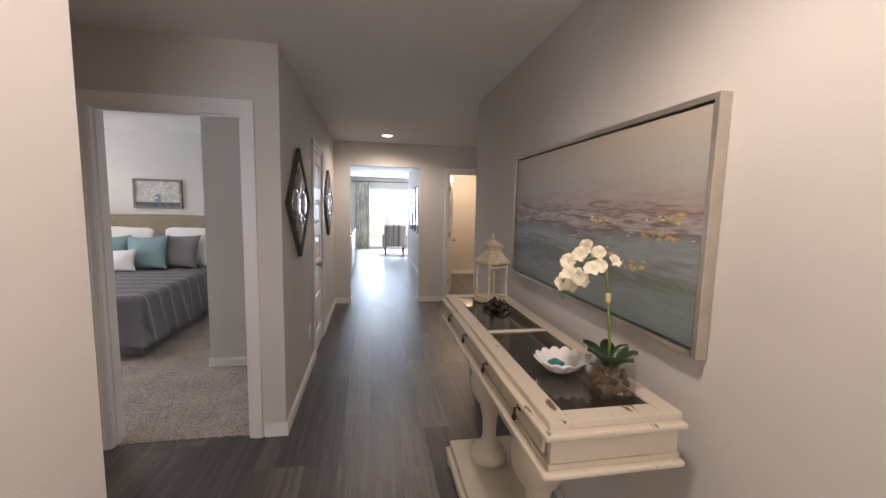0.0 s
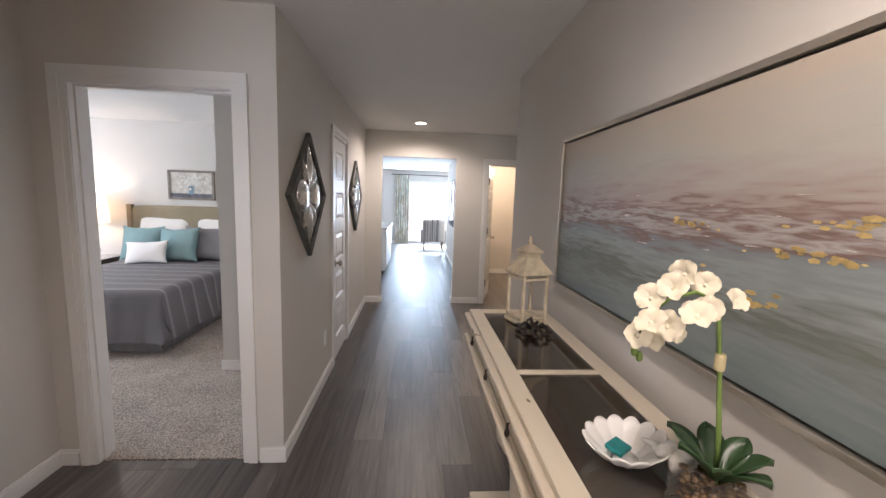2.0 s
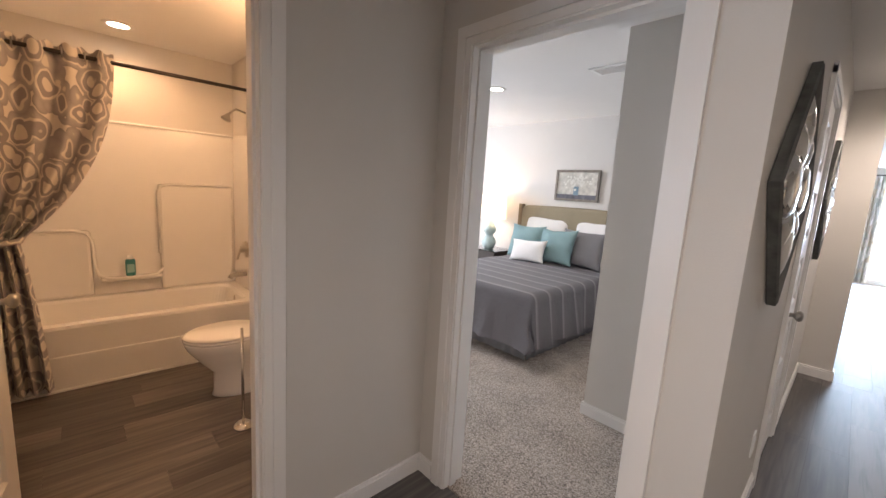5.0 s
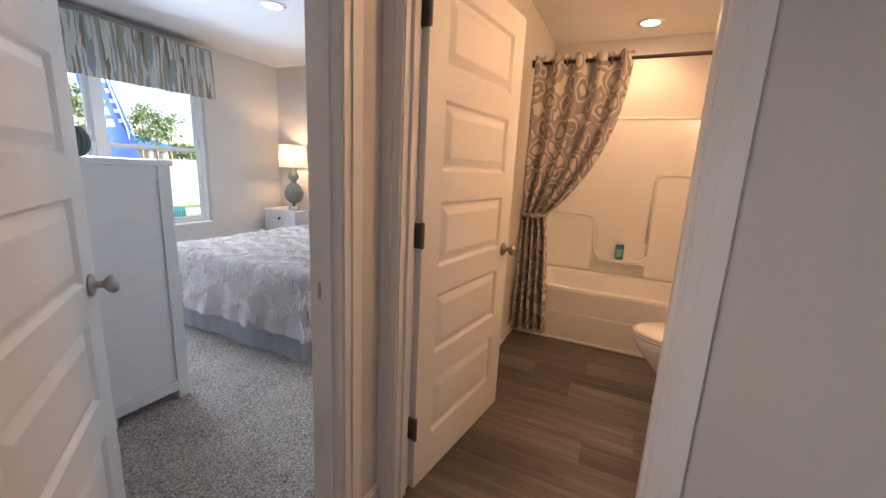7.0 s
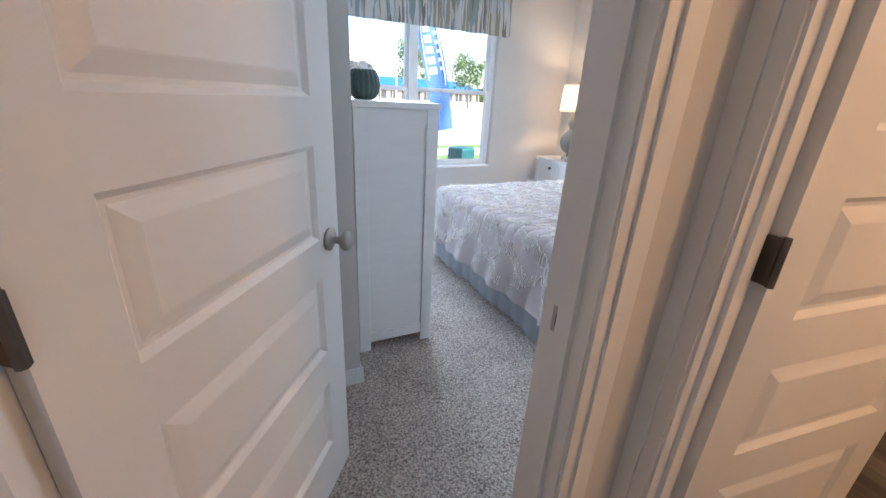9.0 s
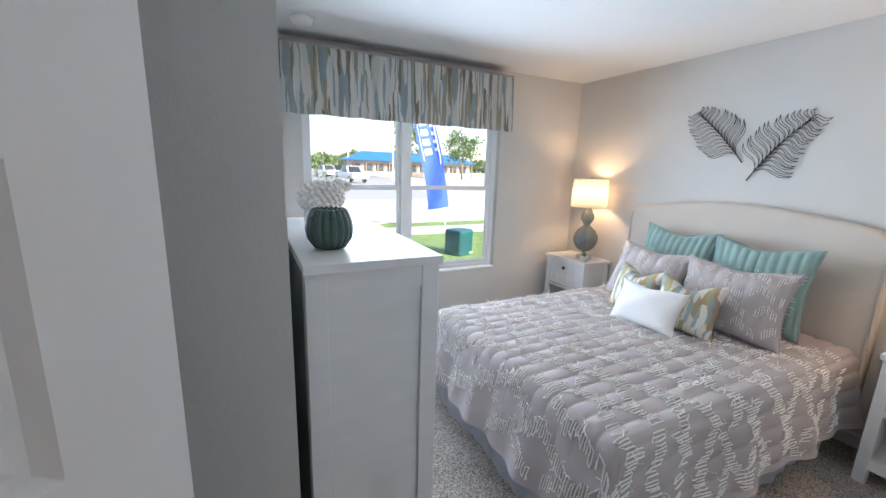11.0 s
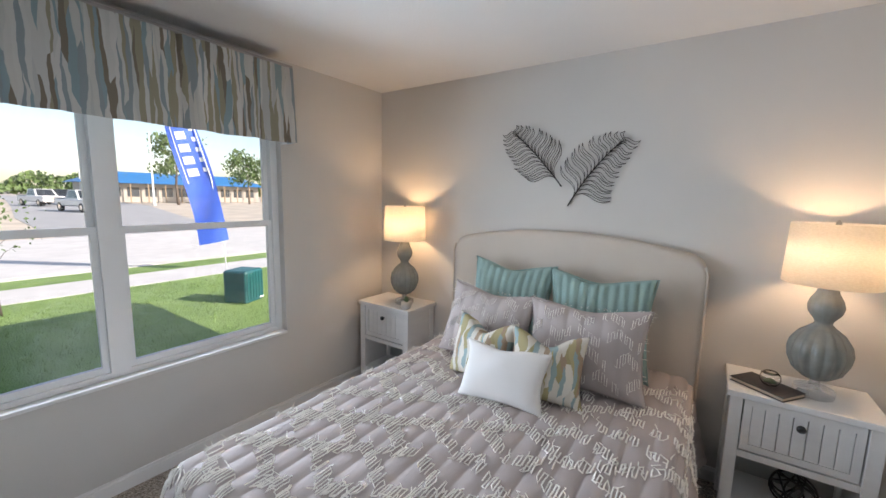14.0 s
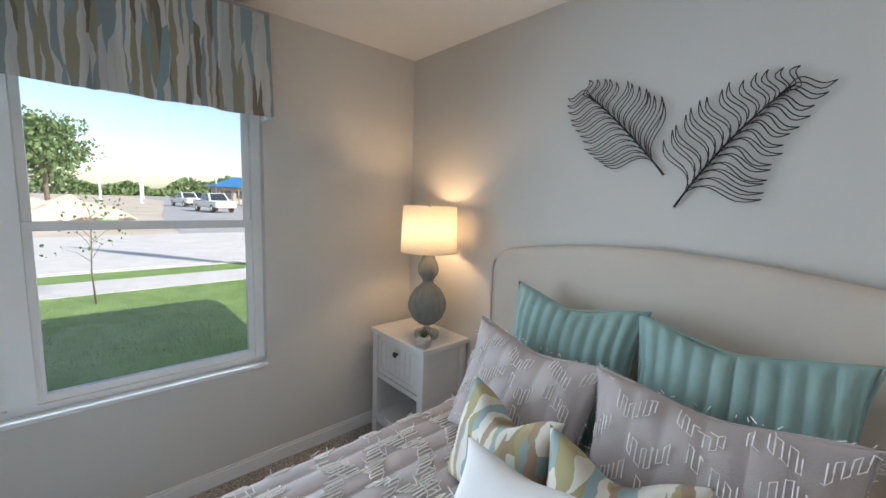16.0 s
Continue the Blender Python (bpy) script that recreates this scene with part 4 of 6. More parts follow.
def blob(bm, c, rad, sub=2):
    bmesh.ops.create_icosphere(bm, subdivisions=sub, radius=1, matrix=Matrix.Translation(c) @ Matrix.Diagonal((*rad, 1)))


blob(bm, (0, 0, 0.155), (0.13, 0.085, 0.085), 3)
for i in range(150):
    z = 1 - 2 * (i + 0.5) / 150
    a = i * 2.4
    r = math.sqrt(1 - z * z)
    blob(bm, (0.13 * r * math.cos(a), 0.085 * r * math.sin(a), 0.155 + 0.085 * z), (0.019, 0.017, 0.017), 1)
blob(bm, (0.155, 0, 0.215), (0.05, 0.036, 0.036))
blob(bm, (0.115, 0, 0.225), (0.04, 0.042, 0.04))
for s in (-1, 1):
    blob(bm, (0.135, s * 0.05, 0.225), (0.012, 0.03, 0.012))
    for x in (-0.07, 0.07):
        tube(bm, [(x, s * 0.045, 0), (x, s * 0.045, 0.1)], 0.017)
part("figurine", bm, SHEEPWHITE, sheep, smooth=True)
mir = thing("round_mirror", "large round mirror in a dark teal frame on the wall", "mirror", pose(-1.70, -1.05, 1.60, 0, -90, 0))
part("frame", lathe([(0.36, 0.0), (0.42, 0.0), (0.425, 0.018), (0.40, 0.03), (0.365, 0.022)], 72, cap=False), mat("dark_teal_frame", (0.06, 0.085, 0.085), 0.4), mir, smooth=True)
part("glass", lathe([(0.365, 0.004), (0.365, 0.024)], 72), MIRROR, mir)


# ---- ceiling fittings ----
def downlight(at, label="lit white recessed ceiling downlight"):
    root = thing("recessed_light", label, "ceiling light", at, "recessed lights")
    part("trim_ring", lathe([(0.062, -0.006), (0.09, -0.004), (0.094, 0.0), (0.062, 0.0)], 40, cap=False), TRIM, root, smooth=True)
    lens = part("lens", lathe([(0.062, -0.0045), (0.062, -0.001)], 40), glow("light_lens", (1.0, 0.86, 0.66), 9), root)
    lens.visible_shadow = False
    return root


# the one at (-0.13, 0.6) is assumed and stays out of view
for x, y in ((-0.13, 5.4), (-0.13, 0.6), (-4.45, 1.61), (-3.30, -0.96), (-3.3, 4.38), (-1.6, 9.4), (-0.2, 10.9)):
    downlight(pose(x, y, H))
det = thing("smoke_detector", "round white plastic smoke detector on the ceiling", "smoke detector", pose(-2.0, -2.18, H))
part("housing", lathe([(0.045, -0.036), (0.058, -0.03), (0.066, -0.012), (0.07, 0)], 36), VINYL, det, smooth=True)


def vent(at, w, d, label, inside=BLACK):
    root = thing("ceiling_vent", label, "vent", at)
    bm = bmesh.new()
    f = 0.025
    for b in ((-w, -w + f, -d, d), (w - f, w, -d, d), (-w + f, w - f, -d, -d + f), (-w + f, w - f, d - f, d)):
        box(bm, *b, -0.010, 0)
    part("frame", bm, VINYL, root)
    part("backing", block(-w + f, w - f, -d + f, d - f, -0.002, 0), inside, root)
    n = 9
    for i in range(n):
        y = -d + f + (2 * d - 2 * f) * (i + 0.5) / n
        part("slat", block(-w + f, w - f, y - 0.004, y + 0.003, -0.008, -0.0025), VINYL, root)


vent(pose(-2.15, 4.4, H), 0.16, 0.10, "white slatted ceiling air vent")
vent(pose(-3.565, 1.635, H), 0.15, 0.12, "white slatted bathroom exhaust vent", VINYL)


def plate(at, label, rocker=True):
    root = thing("outlet_plate" if not rocker else "switch_plate", label, "wall plate", at)
    part("plate", block(-0.035, 0.035, -0.006, 0, -0.057, 0.057, 0.002), VINYL, root)
    for z in ((-0.02, 0.02) if not rocker else (0,)):
        part("socket" if not rocker else "rocker", block(-0.016, 0.016, -0.0085, -0.006, z - (0.014 if not rocker else 0.033), z + (0.014 if not rocker else 0.033), 0.001), VINYL, root)


plate(pose(-0.88, 3.55, 0.36, 0, 0, 90), "white electrical outlet low on the hall wall", False)


# ---- hall ----
def canvas_mat():
    m, t, b = nodes("abstract_seascape_paint")
    v = coords(t)
    sep = t.nodes.new("ShaderNodeSeparateXYZ")
    t.links.new(v, sep.inputs[0])
    h = maths(t, "ADD", maths(t, "MULTIPLY", sep.outputs[2], 1.42), maths(t, "MULTIPLY", maths(t, "SUBTRACT", noise_tex(t, coords(t, (1, 0.7, 5)), 3.2, 6, 0.6), 0.5), 0.30))
    h = maths(t, "ADD", h, maths(t, "MULTIPLY", maths(t, "SUBTRACT", noise_tex(t, coords(t, (1, 1.6, 14)), 5, 5, 0.3), 0.5), 0.22))
    col = ramp(t, h, [(0.04, (0.165, 0.205, 0.21)), (0.16, (0.22, 0.255, 0.255)), (0.27, (0.14, 0.155, 0.135)), (0.36, (0.28, 0.315, 0.315)), (0.44, (0.21, 0.235, 0.25)),
                      (0.50, (0.19, 0.12, 0.10)), (0.545, (0.42, 0.40, 0.39)), (0.58, (0.22, 0.15, 0.13)), (0.62, (0.36, 0.30, 0.275)), (0.70, (0.40, 0.365, 0.34)), (0.80, (0.42, 0.415, 0.375)), (0.98, (0.46, 0.405, 0.34))])
    fl = noise_tex(t, coords(t, (1, 2.0, 22)), 4, 5, 0.4)
    near = maths(t, "MULTIPLY", maths(t, "GREATER_THAN", fl, 0.67), maths(t, "MULTIPLY", maths(t, "GREATER_THAN", h, 0.42), maths(t, "LESS_THAN", h, 0.62)))
    mx = t.nodes.new("ShaderNodeMix")
    mx.data_type = "RGBA"
    t.links.new(near, mx.inputs["Factor"])
    t.links.new(col, mx.inputs["A"])
    mx.inputs["B"].default_value = (0.62, 0.60, 0.57, 1)
    t.links.new(mx.outputs["Result"], b.inputs["Base Color"])
    b.inputs["Roughness"].default_value = 0.5
    bump_on(t, b, noise_tex(t, coords(t, (1, 1, 4)), 60, 4), 0.12)
    return m


pic = thing("painting", "large abstract seascape canvas in a champagne floater frame", "painting", pose(0.605, 0.912, 1.095))
PW, PH = 1.488, 0.735
for y0, y1, z0, z1 in ((0, 0.018, 0, PH), (PW - 0.018, PW, 0, PH), (0.018, PW - 0.018, 0, 0.018), (0.018, PW - 0.018, PH - 0.018, PH)):
    part("frame_side", block(-0.04, -0.002, y0, y1, z0, z1, 0.0015), SILVER, pic, "champagne metal-leaf frame side")
part("backing", block(-0.017, -0.004, 0.018, PW - 0.018, 0.018, PH - 0.018), BLACK, pic)
part("canvas", block(-0.033, -0.018, 0.026, PW - 0.026, 0.026, PH - 0.026, 0.002), canvas_mat(), pic, "abstract coast in grey, teal and rust")
GOLD = mat("gold_leaf", (0.85, 0.60, 0.26), 0.35, 0.6, var=0.3, scale=40, bump=0.8, bscale=60)
rnd = random.Random(9)
for y, z, w, h in ((0.52, 0.375, 0.20, 0.022), (0.13, 0.395, 0.19, 0.032), (0.17, 0.335, 0.30, 0.028), (0.46, 0.255, 0.13, 0.040), (0.30, 0.225, 0.14, 0.05)):
    bm = bmesh.new()
    for i in range(int(w * 90)):
        a, c = rnd.gauss(0, w / 4), rnd.gauss(0, h / 4)
        r = rnd.uniform(0.004, 0.013)
        q = [(-0.0335, y + a + r * 1.7 * math.cos(k * 1.256 + i) * rnd.uniform(0.5, 1), z + c + r * 0.5 * math.sin(k * 1.256 + i)) for k in range(5)]
        bm.faces.new([bm.verts.new((p[0] - 0.0002 * (i % 7), p[1], p[2])) for p in q])
    tagged(part("gold_leaf", bm, GOLD, pic, "flecks of gold leaf"), kind="stuff")



def worn_mat():
    m, t, b = nodes("distressed_cream_paint")
    v = coords(t, (1, 0.35, 1))
    wear = noise_tex(t, v, 34, 5, 0.3)
    mask = noise_tex(t, v, 9, 3)
    f = maths(t, "MULTIPLY", wear, mask)
    t.links.new(ramp(t, f, [(0.0, (0.64, 0.575, 0.465)), (0.395, (0.62, 0.555, 0.445)), (0.425, (0.16, 0.10, 0.055))]), b.inputs["Base Color"])
    b.inputs["Roughness"].default_value = 0.5
    bump_on(t, b, wear, 0.2)
    return m


CREAM = worn_mat()
TINT = glass_mat("smoked_glass", (0.40, 0.37, 0.34))
TINT.node_tree.nodes["Principled BSDF"].inputs["IOR"].default_value = 1.75
VASEGLASS = mat("thin_vase_glass", (0.30, 0.28, 0.25), 0.1, var=0.02, bump=0)
VASEGLASS.node_tree.nodes["Principled BSDF"].inputs["Alpha"].default_value = 0.08
con = thing("console_table", "distressed cream console table with inset glass tops and baluster legs", "console table", pose(0.13, 0.90, 0))
CL, CD, CH = 1.50, 0.40, 0.95
bm = bmesh.new()
for x0, x1, y0, y1 in ((0.0, 0.062, 0, CL), (CD - 0.062, CD, 0, CL), (0.062, CD - 0.062, 0, 0.060), (0.062, CD - 0.062, CL - 0.060, CL), (0.062, CD - 0.062, 0.745, 0.773)):
    box(bm, x0, x1, y0, y1, CH - 0.022, CH, 0.003)
part("top_frame", bm, CREAM, con)
part("top_moulding", block(-0.022, CD + 0.004, -0.022, CL + 0.022, CH - 0.042, CH - 0.0225, 0.006), CREAM, con)
for y0, y1 in ((0.061, 0.744), (0.774, CL - 0.061)):
    part("glass_top", block(0.063, CD - 0.063, y0, y1, CH - 0.012, CH - 0.005), TINT, con, "smoked glass inset")
part("case_bottom", block(0.0, CD, 0.0, CL, CH - 0.135, CH - 0.12), CREAM, con)
for y0, y1 in ((0.006, 0.026), (CL - 0.026, CL - 0.006)):
    part("end_apron", block(0.008, CD - 0.004, y0, y1, CH - 0.12, CH - 0.042), CREAM, con)
part("back_apron", block(CD - 0.024, CD - 0.004, 0.026, CL - 0.026, CH - 0.12, CH - 0.042), CREAM, con)
part("front_rail", block(0.02, 0.035, 0.026, CL - 0.026, CH - 0.12, CH - 0.042), CREAM, con)
part("lower_moulding", block(-0.022, CD + 0.004, -0.022, CL + 0.022, CH - 0.152, CH - 0.135, 0.006), CREAM, con)
for i in range(4):
    y0 = 0.04 + i * (CL - 0.08) / 4
    dr = part("drawer", block(0.004, 0.02, y0 + 0.006, y0 + (CL - 0.08) / 4 - 0.006, CH - 0.115, CH - 0.048, 0.003), CREAM, con)
    yc = y0 + (CL - 0.08) / 8
    bm = lathe([(0.014, 0), (0.015, 0.003), (0.006, 0.008)], 14)
    pull = part("pull_rose", bm, DARKMETAL, dr, "dark bronze drop pull", True, pose(0.004, yc, CH - 0.068, 0, -90, 0))
    bm = bmesh.new()
    tube(bm, [(-0.002, yc, CH - 0.070), (-0.014, yc, CH - 0.073), (-0.014, yc, CH - 0.096)], 0.004, 6)
    bmesh.ops.create_icosphere(bm, subdivisions=2, radius=0.010, matrix=Matrix.Translation((-0.014, yc, CH - 0.102)) @ Matrix.Diagonal((0.8, 0.8, 1.4, 1)))
    part("drop_pull", bm, DARKMETAL, dr, smooth=True)
baluster = [(0.075, 0.135), (0.092, 0.145), (0.098, 0.17), (0.085, 0.205), (0.06, 0.225), (0.042, 0.25), (0.036, 0.30), (0.04, 0.38), (0.05, 0.43), (0.054, 0.44), (0.05, 0.455), (0.075, 0.48), (0.102, 0.53), (0.11, 0.585), (0.098, 0.64), (0.07, 0.675), (0.052, 0.69), (0.07, 0.705), (0.06, 0.735), (0.075, 0.755), (0.078, 0.798)]
for x in (0.17,):
    for y in (0.40, 1.02):
        part("baluster_leg", lathe(baluster, 40), CREAM, con, smooth=True, at=pose(x, y, 0))
part("base_shelf", block(-0.005, CD - 0.02, 0.27, 1.22, 0.085, 0.135, 0.006), CREAM, con)
part("base_plinth", block(-0.025, CD - 0.01, 0.25, 1.24, 0.04, 0.085, 0.006), CREAM, con)
for x in (0.02, CD - 0.06):
    for y in (0.31, 1.18):
        part("foot", lathe([(0.03, 0), (0.045, 0.012), (0.045, 0.03), (0.036, 0.04)], 20), CREAM, con, smooth=True, at=pose(x, y, 0))

lan = thing("candle_lantern", "antique cream metal lantern with glass sides on the console", "lantern", pose(0.37, 2.20, 0.95, 0, 0, 18))
LW = 0.062
ANT = mat("antique_cream_metal", (0.56, 0.49, 0.36), 0.5, 0.1, var=0.25, scale=25, bump=0.3)
part("base", block(-LW - 0.012, LW + 0.012, -LW - 0.012, LW + 0.012, 0, 0.018, 0.004), ANT, lan)
for sx in (-1, 1):
    for sy in (-1, 1):
        part("post", block(sx * LW - 0.006, sx * LW + 0.006, sy * LW - 0.006, sy * LW + 0.006, 0.018, 0.23), ANT, lan)
for k in range(4):
    bm = bmesh.new()
    for z in (0.03, 0.215):
        box(bm, -LW + 0.007, LW - 0.007, -0.004, 0.004, z - 0.005, z + 0.005)
    fr = part("side_frame", bm, ANT, lan, at=pose(0, 0, 0, 0, 0, 90 * k) @ pose(0, -LW, 0))
    part("pane", block(-LW + 0.007, LW - 0.007, -0.001, 0.001, 0.036, 0.209), GLASS, fr).visible_shadow = False


def frustum(levels):
    bm = bmesh.new()
    rings = [[bm.verts.new((x * r, y * r, z)) for x, y in ((-1, -1), (1, -1), (1, 1), (-1, 1))] for r, z in levels]
    for lo, hi in zip(rings, rings[1:]):
        for i in range(4):
            bm.faces.new((lo[i], lo[(i + 1) % 4], hi[(i + 1) % 4], hi[i]))
    bm.faces.new(rings[0][::-1])
    bm.faces.new(rings[-1])
    return bm


part("roof", frustum([(LW + 0.008, 0.23), (LW + 0.018, 0.236), (LW + 0.018, 0.244), (0.05, 0.285), (0.036, 0.31), (0.036, 0.33), (0.046, 0.334), (0.046, 0.34), (0.022, 0.36), (0.008, 0.372)]), ANT, lan)
part("finial", lathe([(0.006, 0.37), (0.011, 0.38), (0.006, 0.39), (0.010, 0.398), (0.002, 0.408)], 14), ANT, lan, smooth=True)
spray = thing("iron_butterfly", "small dark cast iron ornament lying on the glass", "ornament", pose(0.36, 2.05, 0.947) @ Matrix.Scale(1.3, 4))
bm = bmesh.new()
rnd = random.Random(21)
for i in range(9):
    a = i * 0.7
    tube(bm, [(0, 0, 0.01), (0.03 * math.cos(a), 0.04 * math.sin(a), 0.02 + 0.01 * (i % 3)), (0.055 * math.cos(a + 0.3), 0.08 * math.sin(a + 0.3), 0.008)], 0.006, 6, 0.7)
    blob(bm, (0.05 * math.cos(a + 0.3), 0.075 * math.sin(a + 0.3), 0.012), (0.013, 0.010, 0.006), 1)
part("casting", bm, DARKMETAL, spray, smooth=True)

dish = thing("shell_dish", "glossy cream scalloped shell dish on the console", "dish", pose(0.32, 1.215, 0.945, 0, 0, 20) @ Matrix.Scale(0.86, 4))
bm = bmesh.new()


def shell(u, v):
    a = 2 * math.pi * u
    r = 0.035 + 0.075 * v
    fl = 1 + 0.09 * v * abs(math.sin(7 * a))
    return (r * fl * math.cos(a), r * fl * 0.85 * math.sin(a), 0.004 + 0.05 * v ** 1.6 + 0.012 * v * abs(math.sin(7 * a)))


grid(112, 8, shell, bm)
bmesh.ops.create_circle(bm, cap_ends=True, segments=28, radius=0.036, matrix=Matrix.Translation((0, 0, 0.004)) @ Matrix.Diagonal((1, 0.85, 1, 1)))
ob = part("dish", bm, PORCELAIN, dish, smooth=True)
sm = ob.modifiers.new("thick", "SOLIDIFY")
sm.thickness = 0.004
stone = thing("turquoise_soap", "turquoise glass tile lying in the shell dish", "ornament", pose(0.30, 1.215, 0.972, 12, 8, 40))
part("tile", block(-0.03, 0.03, -0.02, 0.02, 0, 0.012, 0.004), mat("turquoise", (0.02, 0.25, 0.26), 0.3, var=0.2, scale=20), stone)
conch = thing("white_shell", "white conch shell leaning in the dish", "shell", pose(0.385, 1.155, 0.985, 0, 20, 30))
bm = bmesh.new()
for k in range(26):
    q = k / 26
    a = q * 16
    r = 0.034 * (1 - q)
    blob(bm, (r * math.cos(a) * 0.5, -0.04 + 0.10 * q, 0.012 + r * math.sin(a) * 0.5), (0.030 * (1 - q) + 0.004, 0.014, 0.030 * (1 - q) + 0.004), 1)
part("shell", bm, PORCELAIN, conch, smooth=True)

orchid = thing("orchid", "white orchid in a square glass vase with amber pebbles", "plant", pose(0.40, 1.055, 0.945))
vz = 0.055
bm = bmesh.new()
for b in ((-vz, vz, -vz, -vz + 0.005), (-vz, vz, vz - 0.005, vz), (-vz, -vz + 0.005, -vz + 0.005, vz - 0.005), (vz - 0.005, vz, -vz + 0.005, vz - 0.005)):
    box(bm, *b, 0.0, 0.105)
part("vase", bm, VASEGLASS, orchid, "clear square glass vase").visible_shadow = False
bm = bmesh.new()
rnd = random.Random(4)
for i in range(240):
    blob(bm, (rnd.uniform(-0.042, 0.042), rnd.uniform(-0.042, 0.042), rnd.uniform(0.008, 0.075)), (rnd.uniform(0.006, 0.011), rnd.uniform(0.006, 0.010), rnd.uniform(0.004, 0.008)), 1)
part("pebbles", bm, PEBBLE, orchid, "amber pebbles", True)
for k in range(7):
    a = k * 0.9 + 0.3
    ln, wd = 0.13 + 0.02 * (k % 3), 0.024
    bm = grid(8, 4, lambda u, v: ((0.01 + ln * u * (0.62 - 0.12 * u)) * math.cos(a) - wd * (2 * v - 1) * math.sin(math.pi * min(1, u * 0.9 + 0.1)) * math.sin(a),
                                 (0.01 + ln * u * (0.62 - 0.12 * u)) * math.sin(a) + wd * (2 * v - 1) * math.sin(math.pi * min(1, u * 0.9 + 0.1)) * math.cos(a),
                                 0.075 + 0.105 * u - 0.05 * u * u + 0.012 * abs(2 * v - 1)))
    ob = part("leaf", bm, LEAF, orchid, smooth=True)
    ob.modifiers.new("thick", "SOLIDIFY").thickness = 0.002
stem_pts = [(-0.004, 0.0, 0.07), (-0.008, 0.0, 0.16), (-0.02, 0.002, 0.28), (-0.032, 0.005, 0.38), (-0.045, 0.005, 0.412), (-0.08, 0.005, 0.424), (-0.122, 0.006, 0.412), (-0.158, 0.006, 0.384), (-0.172, 0.006, 0.35)]
part("stem", tube(bmesh.new(), stem_pts, 0.0048, 8, 0.45), STEM, orchid, smooth=True)
part("stem_tie", lathe([(0.008, 0.285), (0.009, 0.29), (0.009, 0.31), (0.008, 0.315)], 12), mat("raffia", (0.5, 0.42, 0.25), 0.8), orchid, at=pose(-0.022, 0.002, 0))


def bloom(at, r):
    bm = bmesh.new()
    for k in range(5):
        a = math.pi / 2 + k * 2 * math.pi / 5
        wide = 0.66 if k in (1, 4) else 0.46
        def petal(u, v):
            w = wide * r * math.sqrt(max(0.0, 1 - (1.9 * u - 0.95) ** 2)) * (2 * v - 1)
            return (u * r * math.cos(a) - w * math.sin(a), u * r * math.sin(a) + w * math.cos(a), 0.34 * r * math.sin(u * 2.4) + 0.18 * r * u * (2 * v - 1) ** 2)
        grid(8, 4, petal, bm)
    blob(bm, (0, -0.1 * r, 0.16 * r), (0.16 * r, 0.2 * r, 0.16 * r), 1)
    part("bloom", bm, PETAL, orchid, smooth=True, at=at)


rnd = random.Random(2)
for x, z, r in ((-0.088, 0.452, 0.034), (-0.055, 0.435, 0.030), (-0.121, 0.432, 0.033), (-0.020, 0.413, 0.028), (-0.146, 0.408, 0.034), (-0.100, 0.392, 0.035),
                (-0.068, 0.400, 0.030), (-0.168, 0.376, 0.034), (-0.128, 0.368, 0.036), (-0.108, 0.352, 0.032), (-0.176, 0.346, 0.033), (-0.146, 0.334, 0.034)):
    depth = rnd.uniform(-0.035, 0.025)
    bloom(Matrix.Translation((x, depth, z)) @ Euler((radians(62 + rnd.uniform(-18, 18)), radians(rnd.uniform(-30, 30)), radians(-20 + rnd.uniform(-50, 25)))).to_matrix().to_4x4(), r * 0.76)
for x, z in ((-0.178, 0.318), (-0.168, 0.308)):
    bm = bmesh.new()
    blob(bm, (x, 0.006, z), (0.006, 0.006, 0.010))
    part("bud", bm, STEM, orchid, smooth=True)


# ---- diamond mirrors ----
DIAFRAME = mat("antique_grey_frame", (0.10, 0.105, 0.10), 0.5, 0.3, var=0.35, scale=20, bump=0.3)


def diamond(at):
    root = thing("diamond_mirror", "antiqued grey diamond wall mirror with petal-shaped facets", "mirror", at, "diamond mirrors")
    a, b = 0.43, 0.40
    bm = bmesh.new()
    rings = [[bm.verts.new((0.0 + d, y * k, z * k)) for y, z in ((-a, 0), (0, -b), (a, 0), (0, b))] for k, d in ((1, 0.002), (1, 0.028), (0.965, 0.034), (0.88, 0.022), (0.88, 0.012))]
    for lo, hi in zip(rings, rings[1:]):
        for i in range(4):
            bm.faces.new((lo[i], lo[(i + 1) % 4], hi[(i + 1) % 4], hi[i]))
    bm.faces.new(rings[-1])
    part("frame", bm, DIAFRAME, root)
    for s in (-1, 1):
        bm = lathe([(0.0005, 0.046), (0.06, 0.040), (0.085, 0.026), (0.088, 0.012)], 36, cap=False)
        part("round_glass", bm, MIRROR, root, "domed round mirror", True, pose(0, 0, 0) @ Matrix.Translation((0.0, s * 0.135, 0)) @ Matrix.Rotation(math.pi / 2, 4, "Y") @ Matrix.Diagonal((1.15, 1.25, 1, 1)))
    for s in (-1, 1):
        for t in (-1, 0, 1):
            def petal(u, v):
                w = 0.042 * math.sin(math.pi * u ** 0.8) * (2 * v - 1)
                y = t * 0.19 * u * (1 - 0.35 * u) + w
                return (0.014 + 0.028 * math.sin(math.pi * u) * (1 - (2 * v - 1) ** 2), y, s * (0.03 + 0.30 * u * (1 if t == 0 else 0.62)))
            part("petal_glass", grid(10, 6, petal), MIRROR, root, "", True)


diamond(pose(-0.88, 3.06, 1.51))
diamond(pose(-0.88, 5.02, 1.52))


